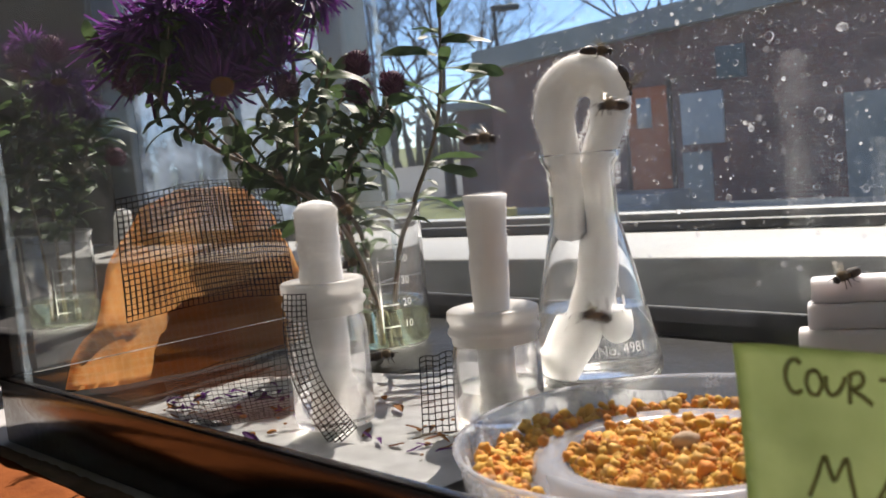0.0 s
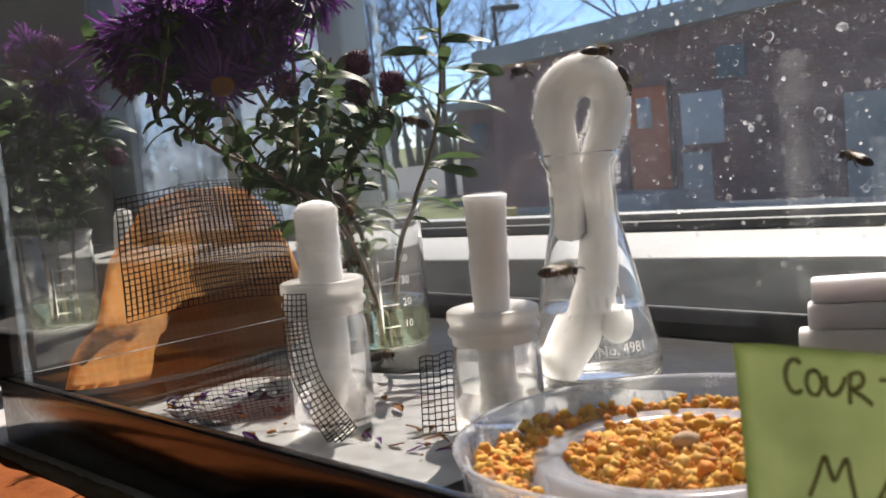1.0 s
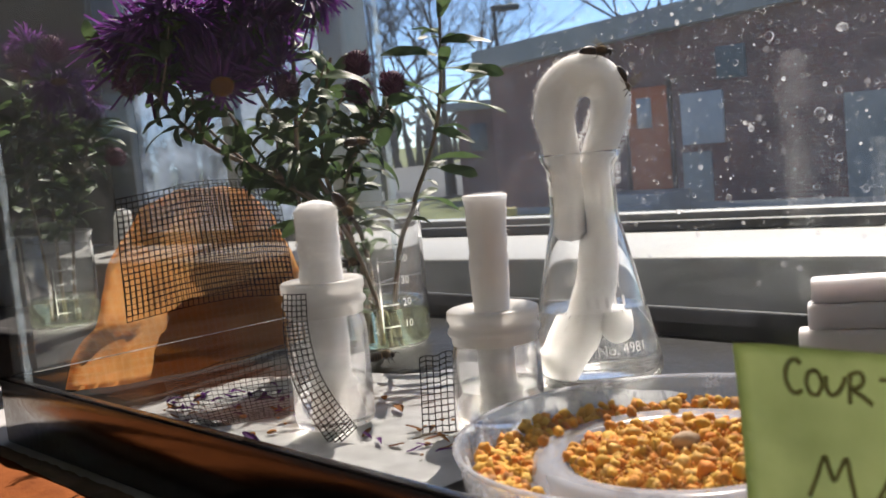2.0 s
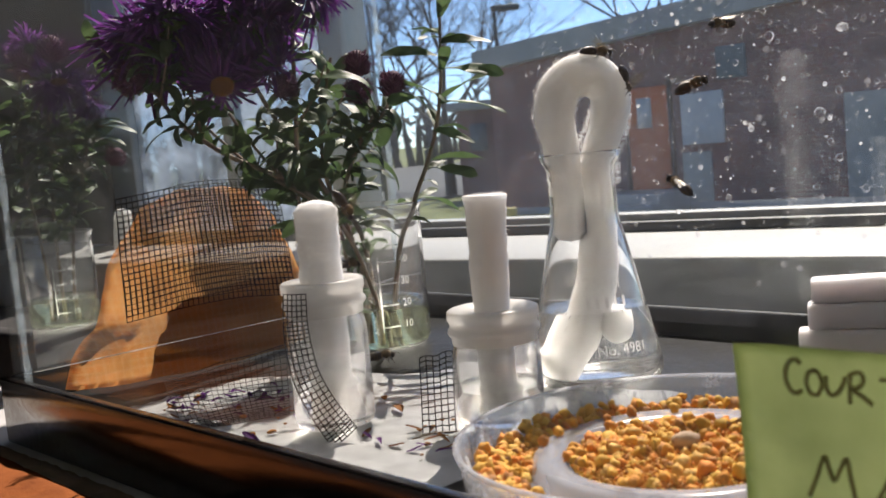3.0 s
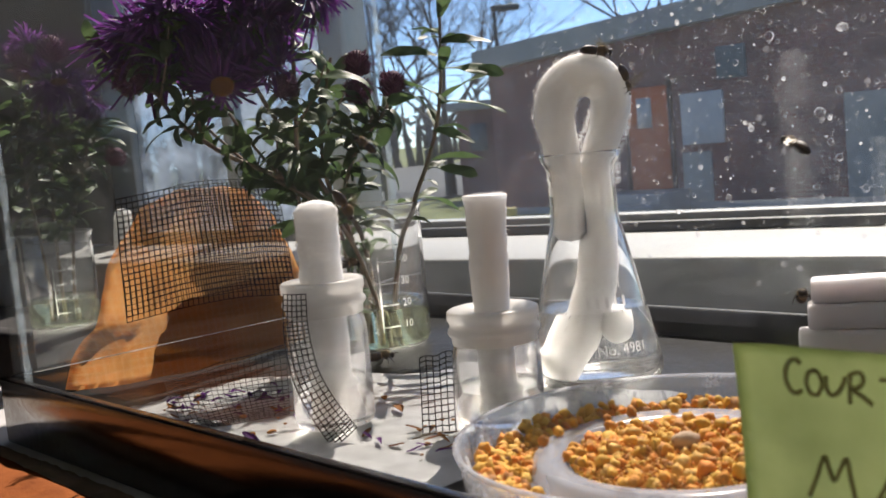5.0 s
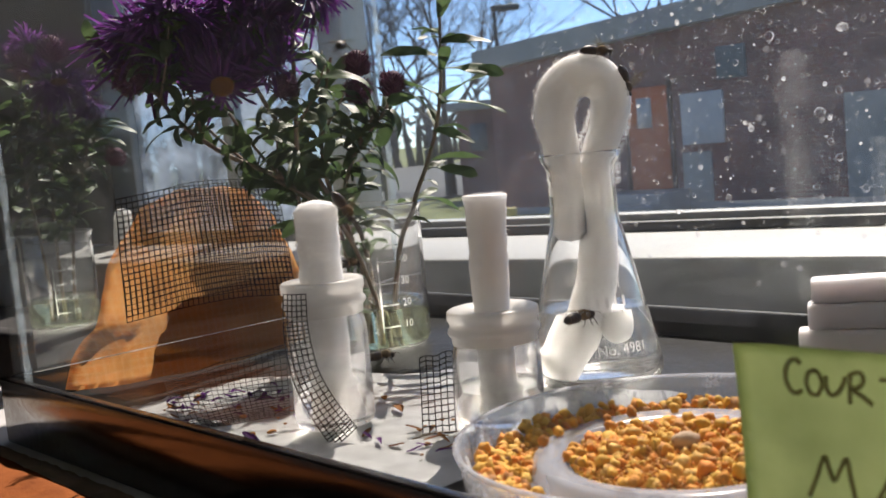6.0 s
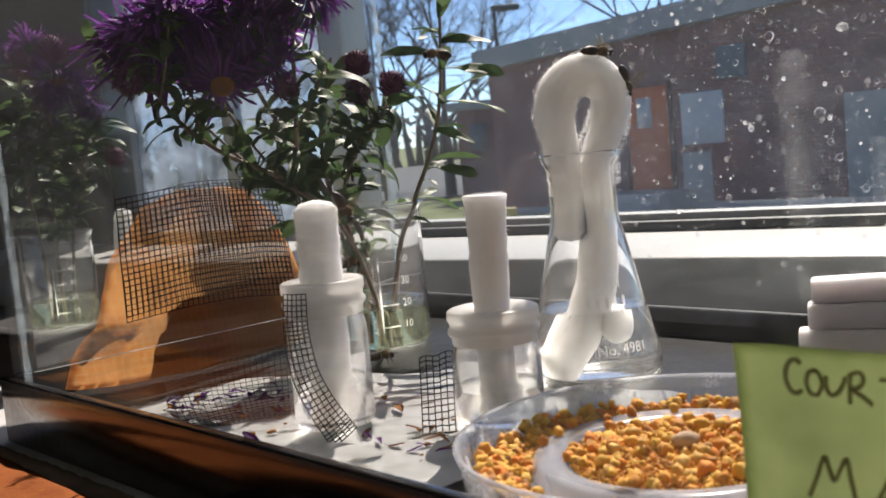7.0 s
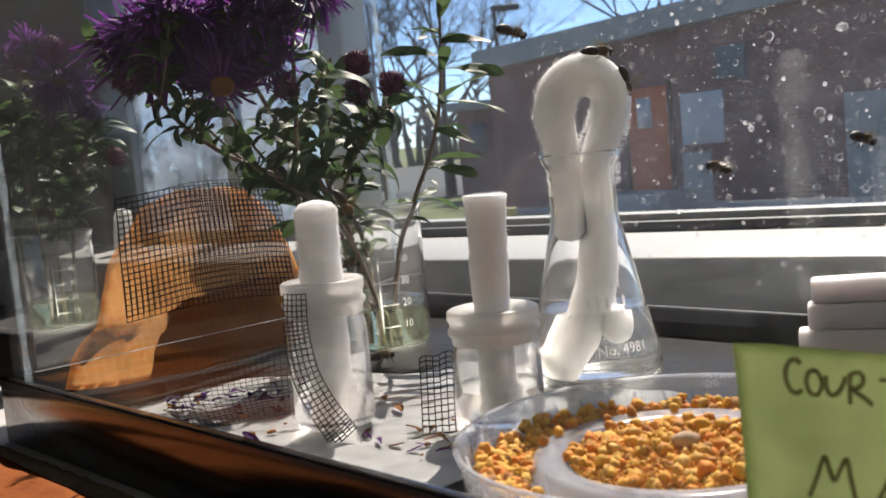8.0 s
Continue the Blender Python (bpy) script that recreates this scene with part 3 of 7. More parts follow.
def ring_cap(r, z0, z1, hole):
    """Snap cap with a raised rim, a flange and a skirt."""
    h = z1 - z0
    return lathe([(hole, z1 - 0.0014), (hole + 0.0004, z1 - 0.0006), (r * 0.84, z1 - 0.0004), (r * 0.93, z1), (r * 0.985, z1 - 0.0004), (r, z1 - 0.0012), (r, z1 - h * 0.30),
                  (r * 0.955, z1 - h * 0.36), (r * 0.955, z1 - h * 0.52), (r * 1.0, z1 - h * 0.58), (r * 1.01, z1 - h * 0.66), (r * 0.985, z1 - h * 0.74), (r * 0.93, z1 - h * 0.78), (r * 0.925, z0), (r * 0.87, z0),
                  (r * 0.87, z1 - 0.0016), (hole, z1 - 0.0018), (hole, z1 - 0.0014)], 56)


def build_vial(m, r, shoulder, cap0, cap1, wick_top, level, lean, label, seed, wick_r=0.0060, hairs=700, cotton="cotton", flat=False):
    vial = thing("feeding_vial", label, "vial", m, "feeding vials")
    g = 0.0011
    neck = r * 0.86
    outer = [(0, 0.0004), (r * 0.55, 0.0006), (r * 0.82, 0.0), (r * 0.95, 0.0008), (r, 0.003), (r, shoulder - 0.004), (r * 0.985, shoulder - 0.002), (r * 0.94, shoulder), (neck, shoulder + 0.0016), (neck, cap0 + 0.004)]
    inner = [(q - g if q > g else 0, z + (0.0018 if z < 0.003 else 0)) for q, z in reversed(outer)]
    part("glass_body", lathe(outer + inner, 56), M["fogged"], vial, "clear glass").visible_shadow = False
    part("cap", ring_cap(r * 1.03, cap0, cap1, 0.0058), M["cap"], vial, "frosted white plastic snap cap")
    wi = [(0, 0.0022), (r - g + 0.0002, 0.0022), (r - g + 0.0003, level), (0, level - 0.0001)]
    part("water", lathe(wi, 48), M["water"], vial, "clear water").visible_shadow = False
    pts = smooth_line([(0.0006, 0, 0.003), (0, 0, cap0 * 0.5), (0, 0, cap1), (lean * 0.5, 0.0002, (cap1 + wick_top) / 2), (lean, 0, wick_top)], 10)
    rad = lambda s: wick_r - 0.0004 * math.exp(-((s * wick_top - cap1) / 0.004) ** 2) + 0.00025 * s + (0.0006 * max(0, (s - 0.85) / 0.15) ** 2 if flat else 0)
    wick = part("cotton_wick", cotton_tube(pts, rad, seed, flat=flat), M[cotton], vial, "white cotton roll standing in the cap")
    part("fibres", fuzz(pts[len(pts) // 2:], wick_r + 0.0002, hairs, seed, 0.0011), M["fibre"], wick)
    tip = pts[-1]
    bm = bmesh.new()
    rnd = random.Random(seed + 3)
    for _ in range(hairs // 2):
        a, q = rnd.uniform(0, 6.28), wick_r * math.sqrt(rnd.random())
        p = Vector(tip) + Vector((q * math.cos(a), q * math.sin(a), 0 if flat else 0.0024 * (1 - (q / wick_r) ** 2)))
        d = Vector((rnd.gauss(0, 0.7), rnd.gauss(0, 0.7), 1)).normalized()
        tube([p, p + d * 0.0005, p + d * 0.0009 + Vector((rnd.gauss(0, 0.0003), rnd.gauss(0, 0.0003), 0))], 0.00005, 3, bm, caps=False)
    part("fibres", bm, M["fibre"], wick)
    # glints: bubbles on the inner wall
    bm = bmesh.new()
    for _ in range(16):
        a = rnd.uniform(0, 6.28)
        ball(((r - g - 0.0004) * math.cos(a), (r - g - 0.0004) * math.sin(a), rnd.uniform(0.004, level)), rnd.uniform(0.00012, 0.00035), 6, bm)
    part("bubbles", bm, M["bubble"], vial)
    return vial


build_vial(pose(-0.0357, 0.3068, 0.0015), 0.0117, 0.031, 0.0325, 0.0425, 0.0622, 0.0125, 0.0004, "clear glass vial with frosted cap and tall cotton wick", 1)
build_vial(pose(0.0119, 0.2932, 0.0015), 0.0124, 0.022, 0.0225, 0.0320, 0.0628, 0.010, 0.0008, "squat clear glass vial with cap and cotton wick", 2, 0.0052, 120, "wet_cotton", True)


def flask_radius(z):
    pts = ((0, 0.0195), (0.003, 0.0212), (0.008, 0.0207), (0.047, 0.0118), (0.052, 0.0106), (0.066, 0.0106), (0.0705, 0.0124), (0.072, 0.0126))
    for (z0, r0), (z1, r1) in zip(pts, pts[1:]):
        if z <= z1:
            return r0 + (r1 - r0) * (z - z0) / (z1 - z0)
    return pts[-1][1]


def build_flask():
    fl = thing("conical_flask", "small conical glass flask with water and a looped cotton wick", "flask", pose(0.0452, 0.3361, 0.0004))
    g = 0.0011
    outer = [(0, 0.0012), (0.012, 0.0008), (0.0175, 0.0), (0.0198, 0.0010), (0.0211, 0.003), (0.0209, 0.0065)]
    outer += [(flask_radius(z), z) for z in (0.012, 0.02, 0.03, 0.04, 0.047)] + [(0.0110, 0.0495), (0.0106, 0.053), (0.0105, 0.060), (0.0107, 0.0665), (0.0116, 0.0690), (0.0127, 0.0705), (0.0129, 0.0715), (0.0125, 0.0722)]
    inner = [(q - g if q > g else 0, z + (0.0018 if z < 0.004 else (-0.0003 if z > 0.07 else 0))) for q, z in reversed(outer)]
    part("glass_body", lathe(outer + inner, 72), M["vessel"], fl, "clear glass").visible_shadow = False
    lvl = 0.0234
    wp = [(0, 0.003), (0.0165, 0.0026), (0.0194, 0.004), (flask_radius(0.008) - g + 0.0003, 0.008), (flask_radius(0.015) - g + 0.0003, 0.015), (flask_radius(lvl) - g + 0.0003, lvl), (flask_radius(lvl) - 0.0035, lvl - 0.0005), (0, lvl - 0.0006)]
    part("water", lathe(wp, 60), M["water"], fl, "clear water with small bubbles").visible_shadow = False
    rnd = random.Random(5)
    bm = bmesh.new()
    for i in range(90):
        a = rnd.uniform(-3.6, 0.4)
        z = lvl - abs(rnd.gauss(0, 0.004)) if i < 70 else rnd.uniform(0.003, lvl)
        q = flask_radius(z) - g - 0.0006
        ball((q * math.cos(a), q * math.sin(a), z), rnd.uniform(0.0001, 0.00033), 6, bm)
    part("bubbles", bm, M["bubble"], fl)
    # the roll: short strand into the neck, loop over the mouth, long strand to the foot
    line = smooth_line([(-0.0046, -0.0004, 0.0470), (-0.0046, -0.0004, 0.0560), (-0.0048, -0.0002, 0.0660), (-0.0060, -0.0010, 0.0760), (-0.0068, -0.0005, 0.0860), (-0.0022, 0, 0.0945), (0.0058, 0, 0.0955),
                        (0.0110, 0, 0.0890), (0.0092, 0.0005, 0.0790), (0.0050, 0.0002, 0.0690), (0.0050, 0.0004, 0.0570), (0.0038, 0, 0.0440), (0.0018, -0.002, 0.0310), (-0.0040, -0.0050, 0.0180), (-0.0100, -0.0066, 0.0095), (-0.0122, -0.0072, 0.0072)], 9)
    rad = lambda s: 0.0064 - 0.0016 * math.exp(-((s - 0.08) / 0.13) ** 2) - 0.0018 * math.exp(-((s - 0.62) / 0.09) ** 2) + 0.0003 * max(0, (s - 0.8) / 0.2)
    wick = part("cotton_wick", cotton_tube(line, rad, 11, 32), M["cotton"], fl, "thick white cotton roll bent into a loop")
    part("fibres", fuzz(line[14:88], rad, 4200, 6, 0.0014), M["fibre"], wick)
    stub = smooth_line([(0.0062, 0.004, 0.0178), (0.0056, -0.003, 0.0174), (0.0052, -0.0082, 0.0170)], 6)
    part("cotton_stub", cotton_tube(stub, 0.0046, 14, 24), M["cotton"], fl, "round cut end of a white cotton roll")
    # print
    for txt, size, deg, z in (("25 ml", 0.0052, -84, 0.0325), ("No. 4981", 0.0044, -72, 0.0125)):
        part("print", wrap(writing(txt, size), deg, z, flask_radius), M["enamel"], fl, "white enamel print", smooth=False)
    for k, w in enumerate((0.0009, 0.0009, 0.0010, 0.0008, 0.0009)):
        bm = box(-0.0061 + k * 0.00285, -0.0017, -0.0001, -0.0061 + k * 0.00285 + w, 0.0014, 0.0001)
        bm.verts.ensure_lookup_table()
        part("print_bar", wrap(bm, -82, 0.0268, flask_radius), M["enamel"], fl, "white enamel print", smooth=False)


build_flask()


def build_beaker(m, full):
    bk = thing("beaker", "small graduated glass beaker holding cut aster stems in water", "beaker", m, "flower beakers")
    r, h, g = 0.0208, 0.0570, 0.0011
    outer = [(0, 0.0006), (r * 0.8, 0.0002), (r * 0.93, 0.0008), (r, 0.0035), (r, h - 0.004), (r + 0.0004, h - 0.002), (r + 0.0014, h - 0.0004), (r + 0.0016, h)]
    inner = [(q - g if q > g else 0, z + (0.0015 if z < 0.003 else 0.0002)) for q, z in reversed(outer)]
    bm = lathe(outer + inner, 60)
    for v in bm.verts:      # pouring spout
        k = max(0, (v.co.z - h + 0.007) / 0.007) * math.exp(-((math.atan2(v.co.y, v.co.x) % (2 * math.pi) - math.pi * 1.02) / 0.16) ** 2)
        v.co.x -= 0.0052 * k
    part("glass_body", bm, M["vessel"], bk, "clear glass").visible_shadow = False
    lvl = 0.0165
    part("water", lathe([(0, 0.0022), (r - g - 0.0012, 0.0022), (r - g + 0.0003, 0.004), (r - g + 0.0003, lvl), (0, lvl - 0.0002)], 48), M["pond_water"], bk, "cloudy greenish water").visible_shadow = False
    if full:
        rr = lambda z: r
        for z, txt in ((0.0100, "10"), (0.0185, "20"), (0.0270, "30"), (0.0355, "40")):
            part("print", wrap(writing(txt, 0.0042), -52, z + 0.0004, rr), M["enamel"], bk, "white enamel print", smooth=False)
            bm = box(-0.0035, -0.0003, -0.0001, 0.0035, 0.0003, 0.0001)
            part("print_bar", wrap(bm, -72, z, rr), M["enamel"], bk, smooth=False)
        bm = box(-0.0003, 0, -0.0001, 0.0003, 0.0292, 0.0001)
        part("print_bar", wrap(bm, -81.5, 0.0082, rr), M["enamel"], bk, smooth=False)
        bm = writing("APPROX  GRADUATION", 0.0027)
        for v in bm.verts:
            v.co = Vector((-v.co.y, v.co.x, 0))
        part("print", wrap(bm, -89, 0.0225, rr), M["enamel"], bk, "white enamel print", smooth=False)
        part("print", wrap(writing("50 ml", 0.004), -128, 0.0345, rr), M["enamel"], bk, "white enamel print", smooth=False)
    rnd = random.Random(8)
    bm = bmesh.new()
    for _ in range(70):
        a = rnd.uniform(-2.6, 0.2)
        ball(((r - g - 0.0006) * math.cos(a), (r - g - 0.0006) * math.sin(a), lvl - abs(rnd.gauss(0, 0.005)) if lvl > 0.01 else 0.006), rnd.uniform(0.0001, 0.0003), 6, bm)
    part("bubbles", bm, M["bubble"], bk)


build_beaker(pose(-0.0287, 0.4309, 0.0005), True)
# this second beaker replaces the mirror image in the end pane
build_beaker(pose(-0.2330, 0.6500, LEDGE + 0.0045), True)


# ---- dish of pollen ----
DISH = pose(0.048, 0.230, 0.0004)


def build_dish():
    d = thing("petri_dish", "clear plastic dish with a raised centre ring", "dish", DISH)
    R, h = 0.0500, 0.0122
    prof = [(0, 0), (R - 0.0032, 0), (R - 0.0024, 0.0006), (R - 0.0006, h - 0.0012), (R, h - 0.001), (R + 0.0002, h), (R - 0.0012, h), (R - 0.0017, h - 0.001), (R - 0.0034, 0.0016), (R - 0.0042, 0.0011), (0, 0.0011)]
    part("dish_body", lathe(prof, 96), M["dish"], d, "clear polystyrene")
    ring = [(0.0335, 0.0012), (0.0328, 0.0072), (0.0322, 0.0080), (0.0268, 0.0076), (0.0258, 0.0068), (0.0250, 0.0013), (0.0262, 0.0013), (0.0268, 0.0060), (0.0318, 0.0066), (0.0322, 0.0012), (0.0335, 0.0012)]
    part("centre_ring", lathe(ring, 96), M["milky"], d, "milky clear raised ring")
    part("rim", lathe([(R - 0.0011, h + 0.0001), (R - 0.0008, h + 0.0005), (R - 0.0003, h + 0.0006), (R + 0.00025, h + 0.0002), (R + 0.00025, h - 0.0002)], 96), M["milky"], d, "whitish rolled rim")
    bm = bmesh.new()
    for k in range(40):   # moulded ribs inside the wall
        a = 2 * math.pi * k / 40
        p0, p1 = Vector(((R - 0.0042) * math.cos(a), (R - 0.0042) * math.sin(a), 0.0014)), Vector(((R - 0.0021) * math.cos(a + 0.03), (R - 0.0021) * math.sin(a + 0.03), h - 0.003))
        tube([p0, (p0 + p1) / 2, p1], 0.00042, 5, bm)
    part("ribs", bm, M["dish"], d)


build_dish()


def build_pollen():
    rnd = random.Random(12)
    src = bmesh.new()
    bmesh.ops.create_icosphere(src, subdivisions=2, radius=1)
    base = [v.co.copy() for v in src.verts]
    tris = [[v.index for v in f.verts] for f in src.faces]
    src.free()
    small = bmesh.new()
    bmesh.ops.create_icosphere(small, subdivisions=1, radius=1)
    sbase = [v.co.copy() for v in small.verts]
    stris = [[v.index for v in f.verts] for f in small.faces]
    small.free()
    verts, faces = [], []

    def grain(x, y, z, r):
        b, t = (base, tris) if r > 0.0008 else (sbase, stris)
        off = len(verts)
        rot = Euler((rnd.uniform(0, 6), rnd.uniform(0, 6), rnd.uniform(0, 6))).to_matrix()
        sc = (rnd.uniform(0.75, 1.25), rnd.uniform(0.7, 1.1), rnd.uniform(0.6, 0.95))
        seed = Vector((rnd.random() * 50, rnd.random() * 50, 0))
        for p in b:
            q = p * (1 + 0.50 * noise.noise(p * 1.4 + seed) + 0.28 * noise.noise(p * 3.2 + seed))
            q = rot @ Vector((q.x * sc[0], q.y * sc[1], q.z * sc[2])) * r
            verts.append((x + q.x, y + q.y, z + q.z))
        faces.extend([[i + off for i in f] for f in t])

    def heap(r0, r1, depth, count, lo, hi, low=0.55, high=1.0):
        for _ in range(count):
            a, q = rnd.uniform(0, 2 * math.pi), math.sqrt(rnd.uniform(r0 * r0, r1 * r1))
            k = depth(q, a)
            r = rnd.uniform(lo, hi)
            grain(q * math.cos(a), q * math.sin(a), 0.0012 + r * 0.6 + k * rnd.uniform(low, high), r)

    centre = lambda q, a: 0.0072 * (1 - 0.25 * (q / 0.025) ** 2) + 0.0012 * noise.noise(Vector((q * math.cos(a) * 150, q * math.sin(a) * 150, 1)))
    outer = lambda q, a: 0.0010 + 0.0046 * max(0, (q - 0.036) / 0.009) + 0.0010 * noise.noise(Vector((q * math.cos(a) * 160, q * math.sin(a) * 160, 4)))
    heap(0, 0.0248, centre, 380, 0.0009, 0.0020, 0.7, 1.0)
    heap(0, 0.0248, centre, 4200, 0.00022, 0.0006, 0.85, 1.04)
    heap(0.0345, 0.0455, outer, 1150, 0.0009, 0.0019)
    heap(0.0345, 0.0455, outer, 500, 0.0003, 0.0007)
    for a, q in ((2.5, 0.031), (2.0, 0.029), (1.75, 0.0305), (2.75, 0.0315), (1.4, 0.030), (2.25, 0.0328)):
        grain(q * math.cos(a), q * math.sin(a), 0.0088, rnd.uniform(0.0011, 0.0016))
    me = bpy.data.meshes.new("pollen_granules")
    me.from_pydata(verts, [], faces)
    me.materials.append(M["pollen"])
    me.polygons.foreach_set("use_smooth", [True] * len(me.polygons))
    solo("pollen_granules", me, None, "orange and yellow bee pollen granules heaped in the dish", "pollen", DISH, kind="stuff")
    # yellow powder between the grains
    bm = bmesh.new()
    rings = []
    for i in range(41):
        q = 0.0246 * i / 40
        rings.append([bm.verts.new((q * math.cos(a), q * math.sin(a), 0.0012 + max(0, centre(q, a)) * 0.88 + 0.0005 * noise.noise(Vector((q * math.cos(a) * 900, q * math.sin(a) * 900, 7))))) for a in [2 * math.pi * k / 120 for k in range(120)]])
    for ra, rb in zip(rings[1:], rings[2:]):
        for k in range(120):
            bm.faces.new((ra[k], ra[(k + 1) % 120], rb[(k + 1) % 120], rb[k]))
    bm.faces.new(rings[1])
    for v in rings[0]:
        bm.verts.remove(v)
    solo("pollen_powder", bm, M["powder"], "yellow pollen powder between the granules", "pollen", DISH, kind="stuff")
    bm = ball((0, 0, 0), 0.0026, 14, scale=(1.2, 0.9, 0.7))
    for v in bm.verts:
        v.co *= 1 + 0.2 * noise.noise(v.co * 700)
    solo("wax_crumb", bm, M["crumb"], "pale beige lump on the heap of pollen", "crumb", DISH @ pose(0.0005, -0.003, 0.0105))


build_pollen()


# ---- screen pieces, cloth, note, cards ----
def wire_net(name, surface, nu, nv, label, thick=0.00026, sub=3):
    """A square net on a bent sheet; surface(u, v) with u, v in 0..1."""
    bm = bmesh.new()
    for i in range(nu + 1):
        n = nv * sub
        tube([surface(i / nu, j / n) for j in range(n + 1)], thick, 4, bm)
    for j in range(nv + 1):
        n = nu * sub
        tube([surface(i / n, j / nv) for i in range(n + 1)], thick, 4, bm)
    return solo(name, bm, M["screen"], label, "screen", group="screen pieces")


def tank_point(x, y, z):
    return TANK @ Vector((x, y, z))


def build_screens():
    wig = lambda u, v, k, s: noise.noise(Vector((u * 3, v * 3, k))) * s
    # tall sheet that leans on the cloth at the end pane
    wire_net("window_screen", lambda u, v: tank_point(0.0315 + 0.003 * math.sin(u * 3.1) - 0.004 * v + wig(u, v, 1, 0.0012), 0.0310 + 0.0735 * u + 0.003 * v * (1 - u), 0.026 + 0.0445 * v + 0.003 * math.sin(u * 3.0) + wig(u, v, 2, 0.0008) - 0.002 * u),
             34, 21, "square of black window screen leaning on the orange cloth", thick=0.00021)
    wire_net("window_screen", lambda u, v: tank_point(0.0290 + 0.003 * math.sin(u * 3.1) - 0.004 * v + wig(u, v, 7, 0.0012), 0.0325 + 0.0735 * u + 0.006 * v * (1 - u) - 0.003 * v, 0.0275 + 0.0425 * v + 0.003 * math.sin(u * 3.0) + wig(u, v, 8, 0.001) + 0.0008 * u),
             33, 20, "second layer of black window screen on the orange cloth", thick=0.00018)
    # sheet that stands up from the floor before the cloth, its foot curled forward
    rows = [(Vector((-0.0805, 0.3125, 0.0018)), Vector((-0.0516, 0.3227, 0.0018))), (Vector((-0.0845, 0.3215, 0.0024)), Vector((-0.0526, 0.3310, 0.0034))),
            (Vector((-0.0925, 0.3420, 0.0062)), Vector((-0.0546, 0.3450, 0.0068))), (Vector((-0.0967, 0.3520, 0.0100)), Vector((-0.0551, 0.3520, 0.0181)))]
    edges = [smooth_line([r[k] for r in rows], 6) for k in (0, 1)]

    def sheet(u, v):
        f = v * (len(edges[0]) - 1)
        i = min(int(f), len(edges[0]) - 2)
        p, q = edges[0][i].lerp(edges[0][i + 1], f - i), edges[1][i].lerp(edges[1][i + 1], f - i)
        return p.lerp(q, u) + Vector((0, 0, wig(u, v, 3, 0.0007)))

    wire_net("window_screen", sheet, 20, 19, "piece of black window screen curling up from the floor", thick=0.00013)
    # strip hooked on the cap and sweeping round the foot of the vial
    line = smooth_line([(-0.0421, 0.2935, 0.0420), (-0.0426, 0.2925, 0.0345), (-0.0424, 0.2918, 0.0284), (-0.0412, 0.2915, 0.0195), (-0.0380, 0.2900, 0.0117), (-0.0345, 0.2885, 0.0058), (-0.0318, 0.2868, 0.0020)], 8)

    def strip(u, v):
        f = v * (len(line) - 1)
        i = min(int(f), len(line) - 2)
        p, t = line[i].lerp(line[i + 1], f - i), (line[i + 1] - line[i]).normalized()
        side = t.cross(Vector((0, -1, 0))).normalized()
        w = 0.0031 + 0.0014 * v
        return p + side * (u - 0.5) * 2 * w + Vector((0, 0.0012 * (2 * u - 1) ** 2, 0))

    wire_net("window_screen", strip, 5, 30, "narrow strip of black window screen hooked on the vial", thick=0.0002)
    a2, b2, c2, d2 = Vector((-0.0102, 0.2845, 0.0018)), Vector((-0.0012, 0.2845, 0.0018)), Vector((-0.0096, 0.2980, 0.0200)), Vector((-0.0002, 0.2985, 0.0212))
    wire_net("window_screen", lambda u, v: a2.lerp(b2, u).lerp(c2.lerp(d2, u), v) + Vector((0, 0.003 * math.sin(v * 3.1), wig(u, v, 5, 0.0006))), 5, 13, "short strip of black window screen leaning on the vial", thick=0.0002)


build_screens()


